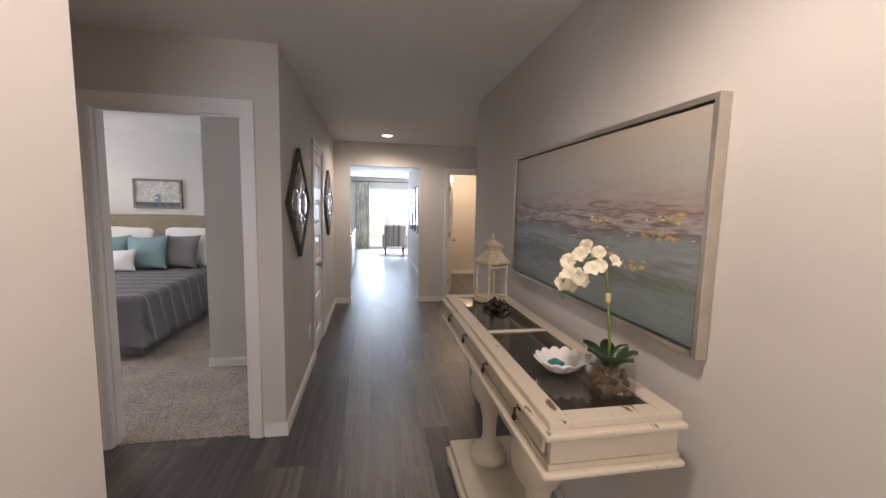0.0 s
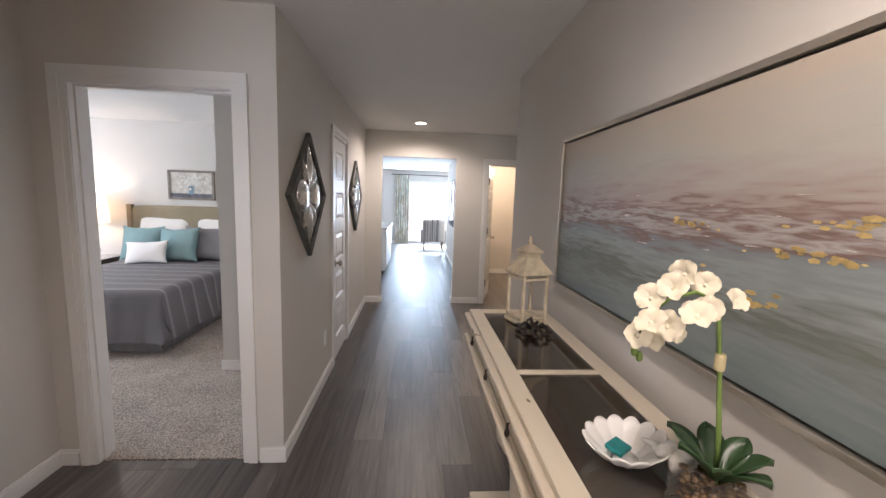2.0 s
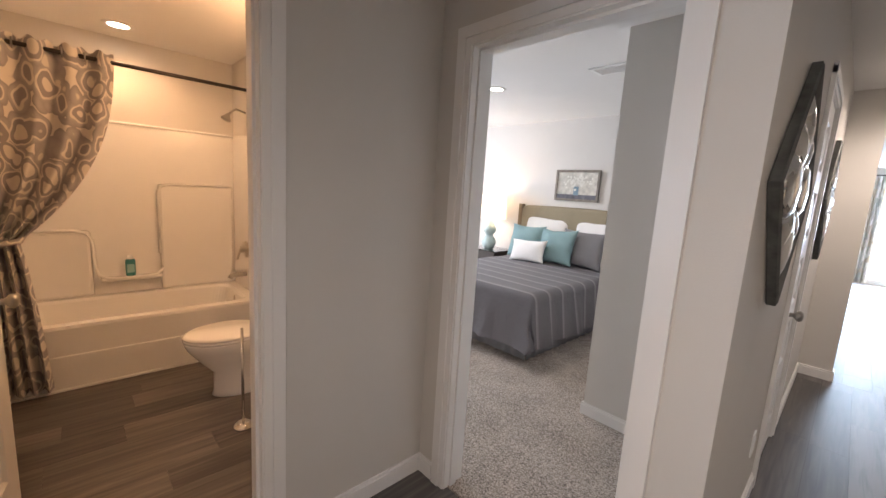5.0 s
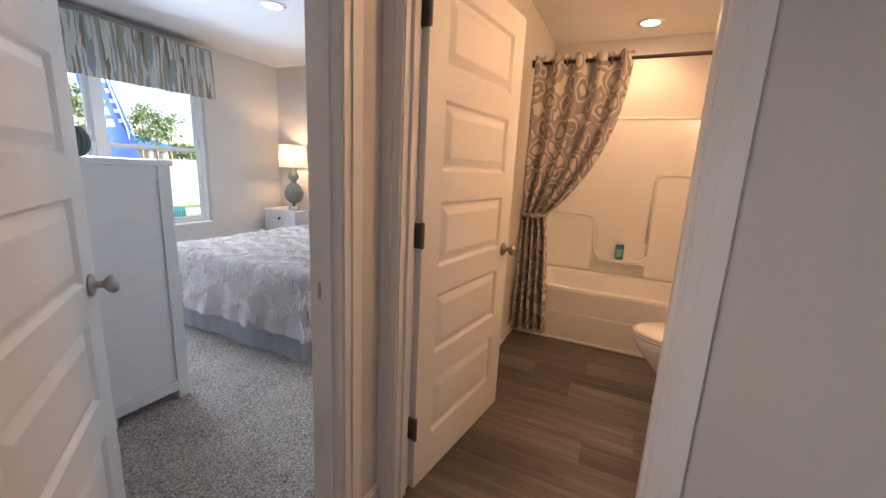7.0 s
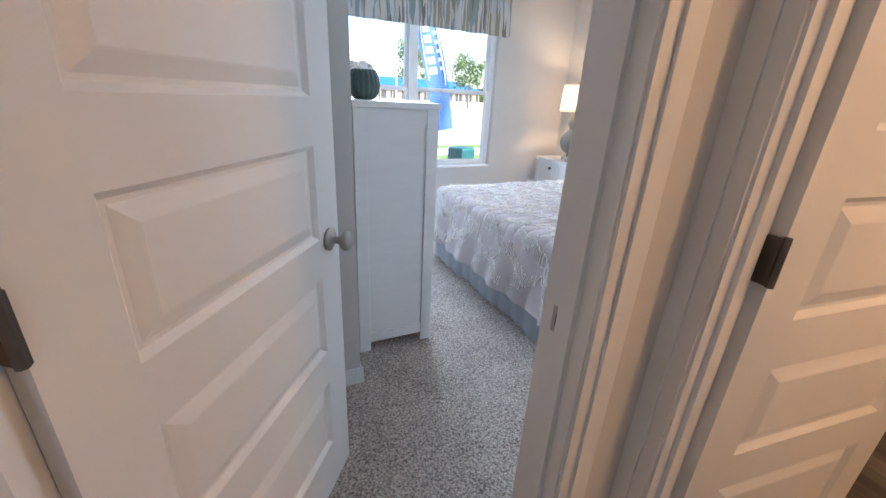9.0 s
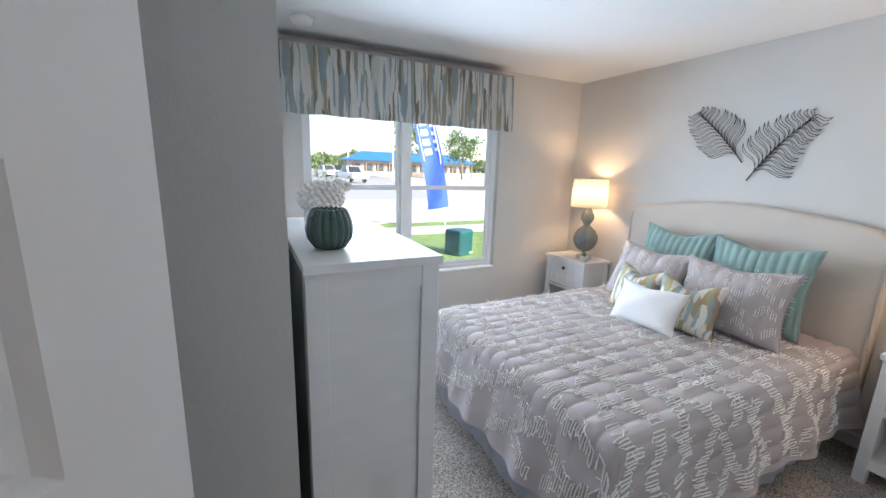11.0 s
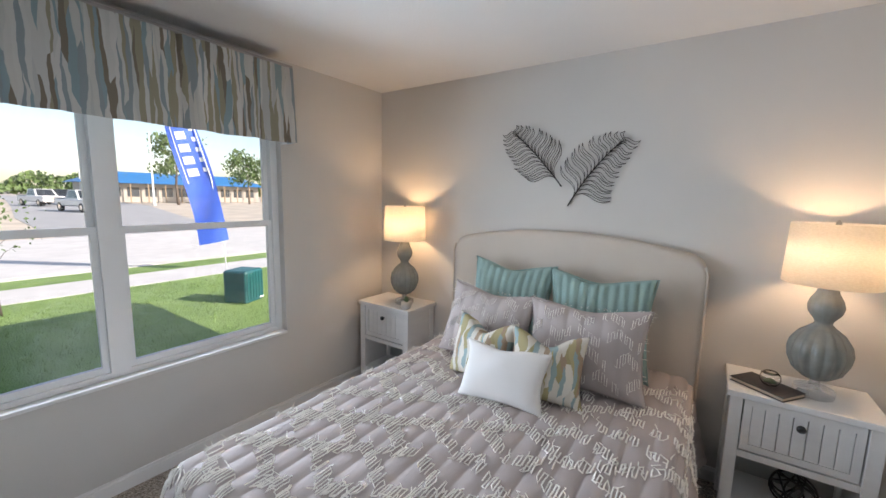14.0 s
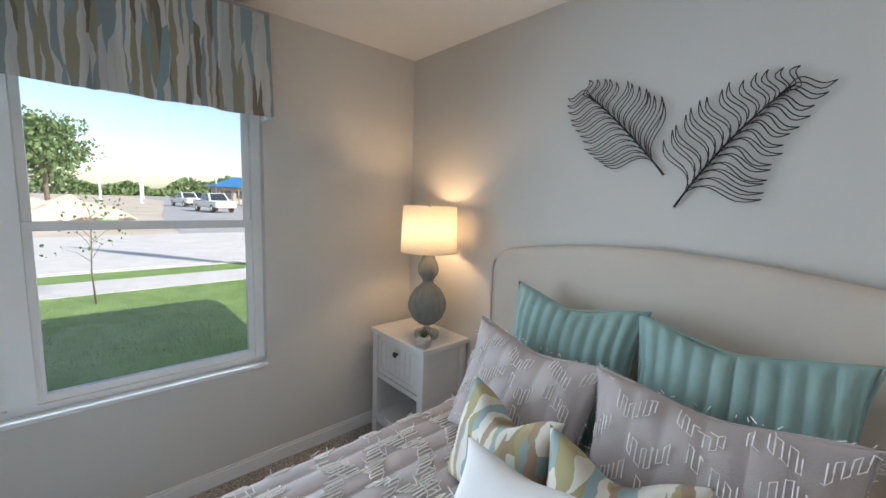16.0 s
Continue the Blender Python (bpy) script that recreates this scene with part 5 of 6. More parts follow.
# ---- bathroom ----
tub = thing("bathtub", "white acrylic alcove tub with a moulded shower surround", "bathtub", pose(-4.80, 0.87, 0))
TL, TW, TH = 1.56, 0.76, 0.43
bm = bmesh.new()
rr = [(0.0, 0.0, 0.0), (0.0, 0.0, TH - 0.02), (0.006, 0.006, TH), (0.07, 0.09, TH), (0.085, 0.11, TH - 0.02), (0.12, 0.17, 0.14), (0.18, 0.24, 0.09)]
loops = []
for ix, iy, z in rr:
    pts = []
    x0, x1, y0, y1 = ix, TW - ix, iy, TL - iy
    rad = min(0.10, 0.004 + ix * 1.2)
    for cx, cy, a0 in ((x1 - rad, y1 - rad, 0), (x0 + rad, y1 - rad, 90), (x0 + rad, y0 + rad, 180), (x1 - rad, y0 + rad, 270)):
        for k in range(7):
            a = radians(a0 + 15 * k)
            pts.append((cx + rad * math.cos(a), cy + rad * math.sin(a), z))
    loops.append([bm.verts.new(p) for p in pts])
for lo, hi in zip(loops, loops[1:]):
    n = len(lo)
    for i in range(n):
        bm.faces.new((lo[i], lo[(i + 1) % n], hi[(i + 1) % n], hi[i]))
bm.faces.new(loops[-1])
part("tub", bm, ACRYLIC, tub)
part("apron_step", block(TW - 0.002, TW + 0.012, 0.03, TL - 0.03, 0.008, 0.235, 0.006), ACRYLIC, tub)
part("floor_trim", block(TW, TW + 0.022, 0.002, TL - 0.002, 0, 0.018, 0.004), ACRYLIC, tub)
part("back_wall", block(0.001, 0.014, 0.002, TL - 0.002, TH, 1.80, 0.006), ACRYLIC, tub)
part("end_wall", block(0.014, TW, 0.001, 0.014, TH, 1.80, 0.005), ACRYLIC, tub)
part("end_wall", block(0.014, TW, TL - 0.014, TL - 0.001, TH, 1.80, 0.005), ACRYLIC, tub)
part("shoulder", block(0.012, 0.05, 0.014, 0.52, TH, 0.955, 0.025), ACRYLIC, tub)
part("shoulder", block(0.012, 0.045, 0.96, 1.53, TH, 1.34, 0.022), ACRYLIC, tub)
part("soap_shelf", block(0.012, 0.10, 0.56, 0.96, 0.545, 0.575, 0.013), ACRYLIC, tub)
part("moulded_edge", tube(bmesh.new(), [(0.048, 0.016, 0.955), (0.05, 0.42, 0.955), (0.05, 0.49, 0.935), (0.05, 0.525, 0.88), (0.05, 0.535, 0.66), (0.07, 0.55, 0.60), (0.092, 0.60, 0.572), (0.096, 0.76, 0.568), (0.09, 0.92, 0.575), (0.06, 0.965, 0.61), (0.03, 0.97, 0.63)], 0.012, 10), ACRYLIC, tub, smooth=True)
part("moulded_edge", tube(bmesh.new(), [(0.042, 1.50, 1.34), (0.043, 1.05, 1.34), (0.043, 0.985, 1.325), (0.043, 0.96, 1.28), (0.043, 0.955, 0.75)], 0.011, 10), ACRYLIC, tub, smooth=True)
part("top_lip", block(0.002, 0.024, 0.004, TL - 0.004, 1.79, 1.812, 0.008), ACRYLIC, tub)
bot = thing("shampoo_bottle", "teal plastic shampoo bottle with a white cap", "bottle", pose(-4.745, 1.62, 0.575))
part("bottle", block(-0.02, 0.02, -0.033, 0.033, 0, 0.14, 0.012), mat("teal_plastic", (0.03, 0.20, 0.20), 0.35), bot)
part("cap", lathe([(0.017, 0.14), (0.018, 0.145), (0.017, 0.17), (0.01, 0.174)], 18), VINYL, bot, smooth=True)
part("label", block(0.0205, 0.0212, -0.024, 0.024, 0.03, 0.10), mat("pale_label", (0.25, 0.45, 0.45), 0.5), bot)
spout = thing("tub_faucet", "brushed nickel tub spout and shower valve on the wall", "faucet", pose(-4.42, 2.416, 0))
part("spout", tube(bmesh.new(), [(0, 0, 0.575), (0, -0.09, 0.575), (0, -0.125, 0.565), (0, -0.135, 0.545)], 0.022, 14), NICKEL, spout, smooth=True)
part("valve_plate", lathe([(0.0, 0), (0.075, 0.0), (0.072, 0.008), (0.03, 0.012), (0.028, 0.05), (0.0005, 0.052)], 30, cap=False), NICKEL, spout, smooth=True, at=pose(0, 0, 0.80, 90, 0, 0))
part("lever", tube(bmesh.new(), [(0, -0.05, 0.80), (0.0, -0.06, 0.76), (0.0, -0.075, 0.71)], 0.009, 8), NICKEL, spout, smooth=True)
part("overflow", lathe([(0.03, 0), (0.03, 0.006), (0.02, 0.01)], 20), NICKEL, spout, smooth=True, at=pose(0.0, -0.10, 0.36, 90, 0, 0))
head = thing("shower_fixture", "brushed nickel shower head on a bent arm", "shower", pose(-4.42, 2.43, 1.98))
part("arm", tube(bmesh.new(), [(0, 0, 0), (0, -0.08, 0.02), (0, -0.13, -0.02)], 0.009, 8), NICKEL, head, smooth=True)
part("head", lathe([(0.012, 0.0), (0.02, -0.02), (0.04, -0.05), (0.038, -0.06)], 22), NICKEL, head, smooth=True, at=pose(0, -0.135, -0.025, -25, 0, 0))


def curtain_mat():
    m, t, b = nodes("grey_ring_print_cloth")
    v = coords(t, (0.4, 1, 0.62))
    vo = t.nodes.new("ShaderNodeTexVoronoi")
    vo.inputs["Scale"].default_value = 11.5
    n = t.nodes.new("ShaderNodeTexNoise")
    n.inputs["Scale"].default_value = 7
    ad = t.nodes.new("ShaderNodeVectorMath")
    ad.operation = "MULTIPLY_ADD"
    ad.inputs[1].default_value = (0.10, 0.10, 0.10)
    t.links.new(v, n.inputs["Vector"])
    t.links.new(n.outputs["Color"], ad.inputs[0])
    t.links.new(v, ad.inputs[2])
    t.links.new(ad.outputs[0], vo.inputs["Vector"])
    C, D, E2 = (0.64, 0.59, 0.53), (0.28, 0.26, 0.265), (0.38, 0.355, 0.35)
    t.links.new(ramp(t, vo.outputs["Distance"], [(0.0, C), (0.30, C), (0.33, D), (0.47, D), (0.49, C), (0.54, C), (0.56, E2), (0.72, D), (0.74, C)], "LINEAR"), b.inputs["Base Color"])
    b.inputs["Roughness"].default_value = 0.85
    return m


cur = thing("shower_curtain", "grey ring-print cloth shower curtain tied back to one side", "shower curtain", pose(-3.99, 0, 0))


def curtain(u, v):
    z = 2.13 - 2.08 * v
    top0, top1 = 0.89, 1.545
    if z > 0.98:
        q = (2.13 - z) / (2.13 - 0.98)
        y0 = top0 + 0.0 * q
        y1 = top1 - 0.05 * q - 0.43 * q ** 2.6
        fold = 0.035
    else:
        q = min(1, (0.98 - z) / 0.9)
        y0, y1 = 0.885 - 0.0 * q, 1.065 + 0.09 * q ** 0.7
        fold = 0.035
    return (fold * math.sin(u * 2 * math.pi * 4.5 + 0.5) + 0.012 * math.sin(u * 50 + v * 6) * v + 0.02 * math.sin(9 * v), y0 + (y1 - y0) * u, z + (0.012 * math.cos(u * 2 * math.pi * 9) if v < 0.01 else 0))


part("cloth", grid(110, 60, curtain), curtain_mat(), cur, smooth=True)
part("tieback", tube(bmesh.new(), [(-0.05, 0.885, 1.0), (0.055, 0.92, 0.985), (0.06, 1.0, 0.985), (0.05, 1.075, 1.0), (-0.04, 1.08, 1.01)], 0.016, 8), cur.children[0].data.materials[0], cur, smooth=True)
for k in range(7):
    y = 0.92 + k * 0.098
    part("grommet", lathe([(0.022, -0.004), (0.030, -0.004), (0.030, 0.004), (0.022, 0.004)], 18, cap=False), NICKEL, cur, at=pose(0.0, y, 2.085, 90, 0, 0))
rod = thing("curtain_rod", "straight dark bronze shower curtain rod", "curtain rod", pose(-3.99, 0.87, 2.085))
part("rod", tube(bmesh.new(), [(0, 0.0, 0), (0, 1.56, 0)], 0.0125, 14), DARKMETAL, rod, smooth=True)
for y in (0.0, 1.535):
    part("flange", tube(bmesh.new(), [(0, y, 0), (0, y + 0.025, 0)], 0.026, 18), DARKMETAL, rod)

wc = thing("toilet", "white two-piece toilet with a closed lid beside the tub", "toilet", pose(-3.45, 2.43, 0, 0, 0, 0))


def oval(levels, n=36):
    bm = bmesh.new()
    rings = []
    for cy, rx, ry, z in levels:
        rings.append([bm.verts.new((rx * math.cos(2 * math.pi * i / n), cy + ry * math.sin(2 * math.pi * i / n) * (1.12 if math.sin(2 * math.pi * i / n) < 0 else 0.85), z)) for i in range(n)])
    for lo, hi in zip(rings, rings[1:]):
        for i in range(n):
            bm.faces.new((lo[i], lo[(i + 1) % n], hi[(i + 1) % n], hi[i]))
    bm.faces.new(rings[0][::-1])
    bm.faces.new(rings[-1])
    return bm


part("bowl", oval([(-0.30, 0.115, 0.20, 0.0), (-0.30, 0.105, 0.19, 0.03), (-0.31, 0.10, 0.18, 0.16), (-0.36, 0.13, 0.20, 0.24), (-0.40, 0.17, 0.225, 0.33), (-0.41, 0.18, 0.235, 0.38), (-0.41, 0.175, 0.23, 0.39)]), PORCELAIN, wc, smooth=True)
part("seat", oval([(-0.41, 0.18, 0.235, 0.392), (-0.41, 0.185, 0.24, 0.40), (-0.41, 0.182, 0.238, 0.41)]), PORCELAIN, wc, smooth=True)
part("lid", oval([(-0.41, 0.182, 0.238, 0.413), (-0.41, 0.186, 0.242, 0.422), (-0.41, 0.165, 0.22, 0.436)]), PORCELAIN, wc, smooth=True)
part("tank", block(-0.20, 0.20, -0.19, -0.012, 0.38, 0.72, 0.02), PORCELAIN, wc)
part("tank_lid", block(-0.21, 0.21, -0.20, -0.006, 0.72, 0.752, 0.01), PORCELAIN, wc)
part("flush_lever", tube(bmesh.new(), [(0.15, -0.19, 0.66), (0.15, -0.205, 0.66), (0.09, -0.215, 0.655)], 0.007, 8), CHROME, wc, smooth=True)
brush = thing("toilet_brush_holder", "small white round toilet brush base by the toilet", "brush holder", pose(-2.97, 1.96, 0))
part("base", lathe([(0.055, 0), (0.058, 0.008), (0.045, 0.02), (0.03, 0.03)], 28), CHROME, brush, smooth=True)
part("rod", tube(bmesh.new(), [(0, 0, 0.03), (0, 0, 0.60)], 0.008, 10), CHROME, brush, smooth=True)


# ---- guest bedroom ----
gbed = thing("guest_bed", "bed with a grey striped duvet and a tan framed headboard", "bed", pose(-3.23, 6.09, 0, 0, 0, -90))
bm = headboard_bm(1.66, 1.29, 0.02, 0.06)
part("headboard", bm, OLIVEWOOD, gbed, "tan headboard panel", True)
for s in (-1, 1):
    part("headboard_post", block(0.0, 0.075, s * 0.83 - 0.03, s * 0.83 + 0.03, 0, 1.31, 0.006), mat("brown_post", (0.16, 0.11, 0.06), 0.5), gbed)
part("mattress", block(0.08, 2.0, -0.74, 0.74, 0.28, 0.56, 0.04), WHITECLOTH, gbed)
part("base", block(0.08, 1.98, -0.72, 0.72, 0.10, 0.275), GREYBED, gbed)
for x in (0.2, 1.9):
    for y in (-0.65, 0.65):
        part("leg", block(x - 0.03, x + 0.03, y - 0.03, y + 0.03, 0, 0.10), BLACK, gbed)


def duvet_mat():
    m, t, b = nodes("grey_striped_duvet")
    sep = t.nodes.new("ShaderNodeSeparateXYZ")
    t.links.new(coords(t), sep.inputs[0])
    w = maths(t, "FRACT", maths(t, "MULTIPLY", sep.outputs[0], 4.6))
    t.links.new(ramp(t, w, [(0.0, (0.30, 0.285, 0.29)), (0.06, (0.30, 0.285, 0.29)), (0.10, (0.15, 0.145, 0.158)), (0.9, (0.17, 0.16, 0.172)), (0.95, (0.25, 0.24, 0.245))]), b.inputs["Base Color"])
    b.inputs["Roughness"].default_value = 0.85
    bump_on(t, b, noise_tex(t, coords(t), 9, 5), 0.7, 0.02)
    return m


DUVET = duvet_mat()
duvet = thing("duvet", "grey duvet with thin pale stripes hanging over the bed", "duvet", pose(-3.23, 6.09, 0, 0, 0, -90))
part("cloth", grid(60, 70, lambda u, v: drape(u, v, 0.10, 2.03, -0.77, 0.77, 0.60, 0.16, 0, 0, 0.035)), DUVET, duvet, smooth=True)
gskirt = thing("bed_skirt", "grey pleated bed skirt on the guest bed", "bed skirt", pose(-3.23, 6.09, 0, 0, 0, -90))
bm = grid(60, 2, lambda u, v: (0.15 + 1.86 * u, 0.745 + 0.008 * math.sin(u * 90), 0.02 + 0.26 * v))
grid(60, 2, lambda u, v: (0.15 + 1.86 * u, -0.745 - 0.008 * math.sin(u * 90), 0.02 + 0.26 * v), bm)
grid(60, 2, lambda u, v: (2.01 + 0.008 * math.sin(u * 90), -0.745 + 1.49 * u, 0.02 + 0.26 * v), bm)
part("cloth", bm, GREYBED, gskirt, smooth=True)


def on_guest(x, y, yaw, lean, roll=0):
    return pose(x, y, 0.60, lean, roll, yaw)


GP = "guest bed pillows"
for x, y, w, h, d, m, lb, seed in ((-3.62, 5.90, 0.70, 0.60, 0.17, WHITECLOTH, "white cotton pillow sham with a flat edge", 1), (-2.88, 5.90, 0.70, 0.60, 0.17, WHITECLOTH, "white cotton pillow sham with a flat edge", 2),
                                   (-2.95, 5.72, 0.60, 0.47, 0.16, GREYBED, "grey striped square pillow", 4), (-3.72, 5.68, 0.52, 0.46, 0.15, TEALCLOTH, "dusty teal square pillow", 5),
                                   (-3.22, 5.60, 0.52, 0.46, 0.15, TEALCLOTH, "dusty teal square pillow", 6), (-3.50, 5.44, 0.50, 0.29, 0.12, WHITECLOTH, "small cream lumbar pillow", 7)):
    pillow("guest_pillow", lb, on_guest(x, y, 4 * math.sin(seed * 3), -18, 3 * math.sin(seed * 7)), w, h, d, m, 0, 0, seed, GP)
gp = thing("framed_print", "framed floral still life print with a dark bottom edge", "picture", pose(-3.555, 6.088, 1.395))
for x0, x1, z0, z1 in ((0, 0.03, 0, 0.40), (0.58, 0.61, 0, 0.40), (0.03, 0.58, 0, 0.03), (0.03, 0.58, 0.37, 0.40)):
    part("frame_side", block(x0, x1, -0.035, -0.002, z0, z1, 0.003), mat("weathered_frame", (0.20, 0.17, 0.14), 0.6, var=0.3, scale=20), gp)
part("print", block(0.03, 0.58, -0.02, -0.004, 0.03, 0.37), mat("pale_print", (0.52, 0.50, 0.45), 0.7, var=0.22, scale=16), gp)
part("table_band", block(0.03, 0.58, -0.022, -0.0202, 0.03, 0.085), mat("dark_band", (0.11, 0.11, 0.13), 0.7, var=0.4, scale=20), gp)
bm = bmesh.new()
rnd = random.Random(8)
for i in range(60):
    r, a = rnd.uniform(0.008, 0.018), rnd.gauss(0, 0.09)
    bmesh.ops.create_circle(bm, cap_ends=True, segments=7, radius=r, matrix=Matrix.Translation((0.30 + a * 1.2, -0.0225 - 0.0001 * i, 0.25 + rnd.gauss(0, 0.045))) @ Matrix.Rotation(math.pi / 2, 4, "X"))
tagged(part("painted_blossoms", bm, mat("white_blossom", (0.68, 0.67, 0.62), 0.7), gp), kind="stuff")
part("painted_jug", block(0.265, 0.335, -0.0235, -0.0222, 0.075, 0.19, 0.0005), mat("blue_jug", (0.16, 0.24, 0.30), 0.6, var=0.3), gp)
gns = thing("guest_nightstand", "dark wood nightstand with a glass top", "nightstand", pose(-4.42, 5.84, 0))
part("case", block(-0.26, 0.26, -0.22, 0.22, 0.12, 0.60, 0.006), mat("dark_stain", (0.05, 0.04, 0.035), 0.4), gns)
part("glass_top", block(-0.28, 0.28, -0.24, 0.24, 0.602, 0.612), GLASS, gns)
for x in (-0.23, 0.23):
    for y in (-0.19, 0.19):
        part("leg", block(x - 0.02, x + 0.02, y - 0.02, y + 0.02, 0, 0.12), BLACK, gns)
gl = thing("guest_lamp", "pale aqua jar lamp with a wide cream shade", "lamp", pose(-4.42, 5.80, 0.612))
part("body", lathe([(0.06, 0), (0.075, 0.01), (0.10, 0.06), (0.105, 0.11), (0.08, 0.16), (0.05, 0.19), (0.058, 0.22), (0.09, 0.26), (0.092, 0.31), (0.06, 0.36), (0.03, 0.40), (0.02, 0.44)], 40), mat("aqua_glaze", (0.42, 0.52, 0.50), 0.25, var=0.15), gl, smooth=True)
bm = lathe([(0.225, 0.45), (0.20, 0.79)], 56, cap=False)
part("shade", bm, SHADE, gl, "cream drum shade", True)
part("finial", lathe([(0.004, 0.78), (0.010, 0.80), (0.003, 0.82)], 12), NICKEL, gl)
window("window_2", 3.6, 5.2, 0.7, 2.1, 0).matrix_basis = pose(-6.28, 0, 0, 0, 0, 90) @ pose(0, 0, 0)


# ---- kitchen and living room beyond ----
isl = thing("kitchen_island", "white panelled kitchen island with a pale stone top", "kitchen island", pose(-0.74, 8.02, 0))
part("body", block(-1.0, 0.0, 0.0, 1.6, 0.09, 0.90, 0.004), WHITEWOOD, isl)
part("toe_kick", block(-0.95, -0.05, 0.05, 1.55, 0, 0.09), BLACK, isl)
part("worktop", block(-1.04, 0.035, -0.035, 1.635, 0.90, 0.935, 0.005), mat("pale_quartz", (0.66, 0.65, 0.63), 0.2, var=0.12, scale=9), isl)
for y in (0.05, 0.55, 1.05):
    part("panel", block(-0.0005, 0.014, y, y + 0.45, 0.13, 0.86, 0.004), WHITEWOOD, isl)
tap = thing("kitchen_faucet", "dark bottle-shaped faucet standing on the island top", "faucet", pose(-0.98, 8.5, 0.935))
part("spout", tube(bmesh.new(), [(0, 0, 0), (0, 0, 0.28), (0, 0.05, 0.36), (0, 0.14, 0.36), (0, 0.17, 0.30)], 0.014, 10), DARKMETAL, tap, smooth=True)
chair = thing("armchair", "striped upholstered accent chair seen from behind", "armchair", pose(0.36, 11.8, 0))
part("back", grid(14, 10, lambda u, v: (-0.30 + 0.60 * u, 0.06 * math.sin(math.pi * u) * -1 - 0.10 * v, 0.30 + 0.64 * v - 0.02 * (2 * u - 1) ** 4)), CHAIRSTRIPE, chair, smooth=True)
chair.children[0].modifiers.new("thick", "SOLIDIFY").thickness = -0.11
part("seat", block(-0.31, 0.31, 0.03, 0.62, 0.26, 0.46, 0.04), CHAIRSTRIPE, chair)
for s in (-1, 1):
    part("arm", block(s * 0.33 - 0.045, s * 0.33 + 0.045, 0.02, 0.58, 0.24, 0.62, 0.03), CHAIRSTRIPE, chair)
    for y in (0.04, 0.56):
        part("leg", block(s * 0.27 - 0.02, s * 0.27 + 0.02, y - 0.02, y + 0.02, 0.0, 0.26, 0.004), mat("walnut_leg", (0.09, 0.055, 0.03), 0.4), chair)
rug = thing("area_rug", "pale thin area rug under the armchair", "rug", pose(0.7, 12.3, 0.0))
part("pile", block(-0.85, 1.6, -0.75, 0.9, 0.001, 0.009, 0.002), mat("pale_rug", (0.5, 0.48, 0.45), 0.95, var=0.15, scale=20), rug)
slide = thing("sliding_door", "white framed sliding glass patio door, closed", "door", pose(0, 0, 0))
slide["kind"] = "structure"
for a, b, yy in ((-0.75, 0.24, 13.65), (0.17, 1.15, 13.69)):
    bm = bmesh.new()
    for q in ((a, a + 0.06, 0, 2.1), (b - 0.06, b, 0, 2.1), (a + 0.06, b - 0.06, 0, 0.09), (a + 0.06, b - 0.06, 2.02, 2.1)):
        box(bm, q[0], q[1], yy - 0.018, yy + 0.018, q[2], q[3])
    p = part("panel_frame", bm, VINYL, slide)
    part("pane", block(a + 0.06, b - 0.06, yy - 0.003, yy + 0.003, 0.09, 2.02), GLASS, p).visible_shadow = False
CURT = streaks("pale_print_curtain", [(0.62, 0.60, 0.54), (0.45, 0.45, 0.40), (0.66, 0.64, 0.58), (0.5, 0.44, 0.34)], size=(14, 14, 6), warp=0.6)
for x0, x1 in ((-0.86, -0.40), (1.05, 1.5)):
    c = thing("drapery", "pale printed floor-length curtain beside the patio door", "curtain", pose(0, 13.50, 0), "patio curtains")
    part("cloth", grid(60, 8, lambda u, v: (x0 + (x1 - x0) * u, 0.035 * math.sin(u * 38), 0.02 + 2.26 * v)), CURT, c, smooth=True)
cr = thing("drapery_rod", "dark thin drapery rod above the patio door", "curtain rod", pose(0, 13.50, 2.29))
part("rod", tube(bmesh.new(), [(-1.0, 0, 0), (1.65, 0, 0)], 0.012, 10), DARKMETAL, cr, smooth=True)
for x in (-0.95, 1.6):
    part("bracket", block(x - 0.01, x + 0.01, 0.0, 0.098, -0.012, 0.012), DARKMETAL, cr)
for i in range(3):
    y0 = 8.62 + i * 0.62
    f = thing("tall_mirror", "tall narrow dark-framed mirror panel on the wall", "mirror", pose(0.69, y0, 0.90), "tall mirror panels")
    for b in ((0, 0.03, 0, 1.05), (0.40, 0.43, 0, 1.05), (0.03, 0.40, 0, 0.03), (0.03, 0.40, 1.02, 1.05)):
        part("frame_side", block(-0.028, -0.001, b[0], b[1], b[2], b[3], 0.002), BLACK, f)
    part("glass", block(-0.014, -0.003, 0.03, 0.40, 0.03, 1.02), MIRROR, f)
plate(pose(0.69, 7.6, 0.36, 0, 0, -90), "white electrical outlet low on the wall", False)


# ---- outdoors ----
GZ = -0.30


def grass_mat():
    m, t, b = nodes("lawn_grass")
    v = coords(t)
    f = maths(t, "ADD", maths(t, "MULTIPLY", noise_tex(t, v, 40, 4), 0.6), maths(t, "MULTIPLY", noise_tex(t, v, 1.5, 4), 0.4))
    t.links.new(ramp(t, f, [(0.35, (0.15, 0.26, 0.06)), (0.55, (0.27, 0.41, 0.11)), (0.7, (0.38, 0.50, 0.17))]), b.inputs["Base Color"])
    b.inputs["Roughness"].default_value = 0.9
    bump_on(t, b, noise_tex(t, v, 60, 4), 1.0, 0.05)
    return m


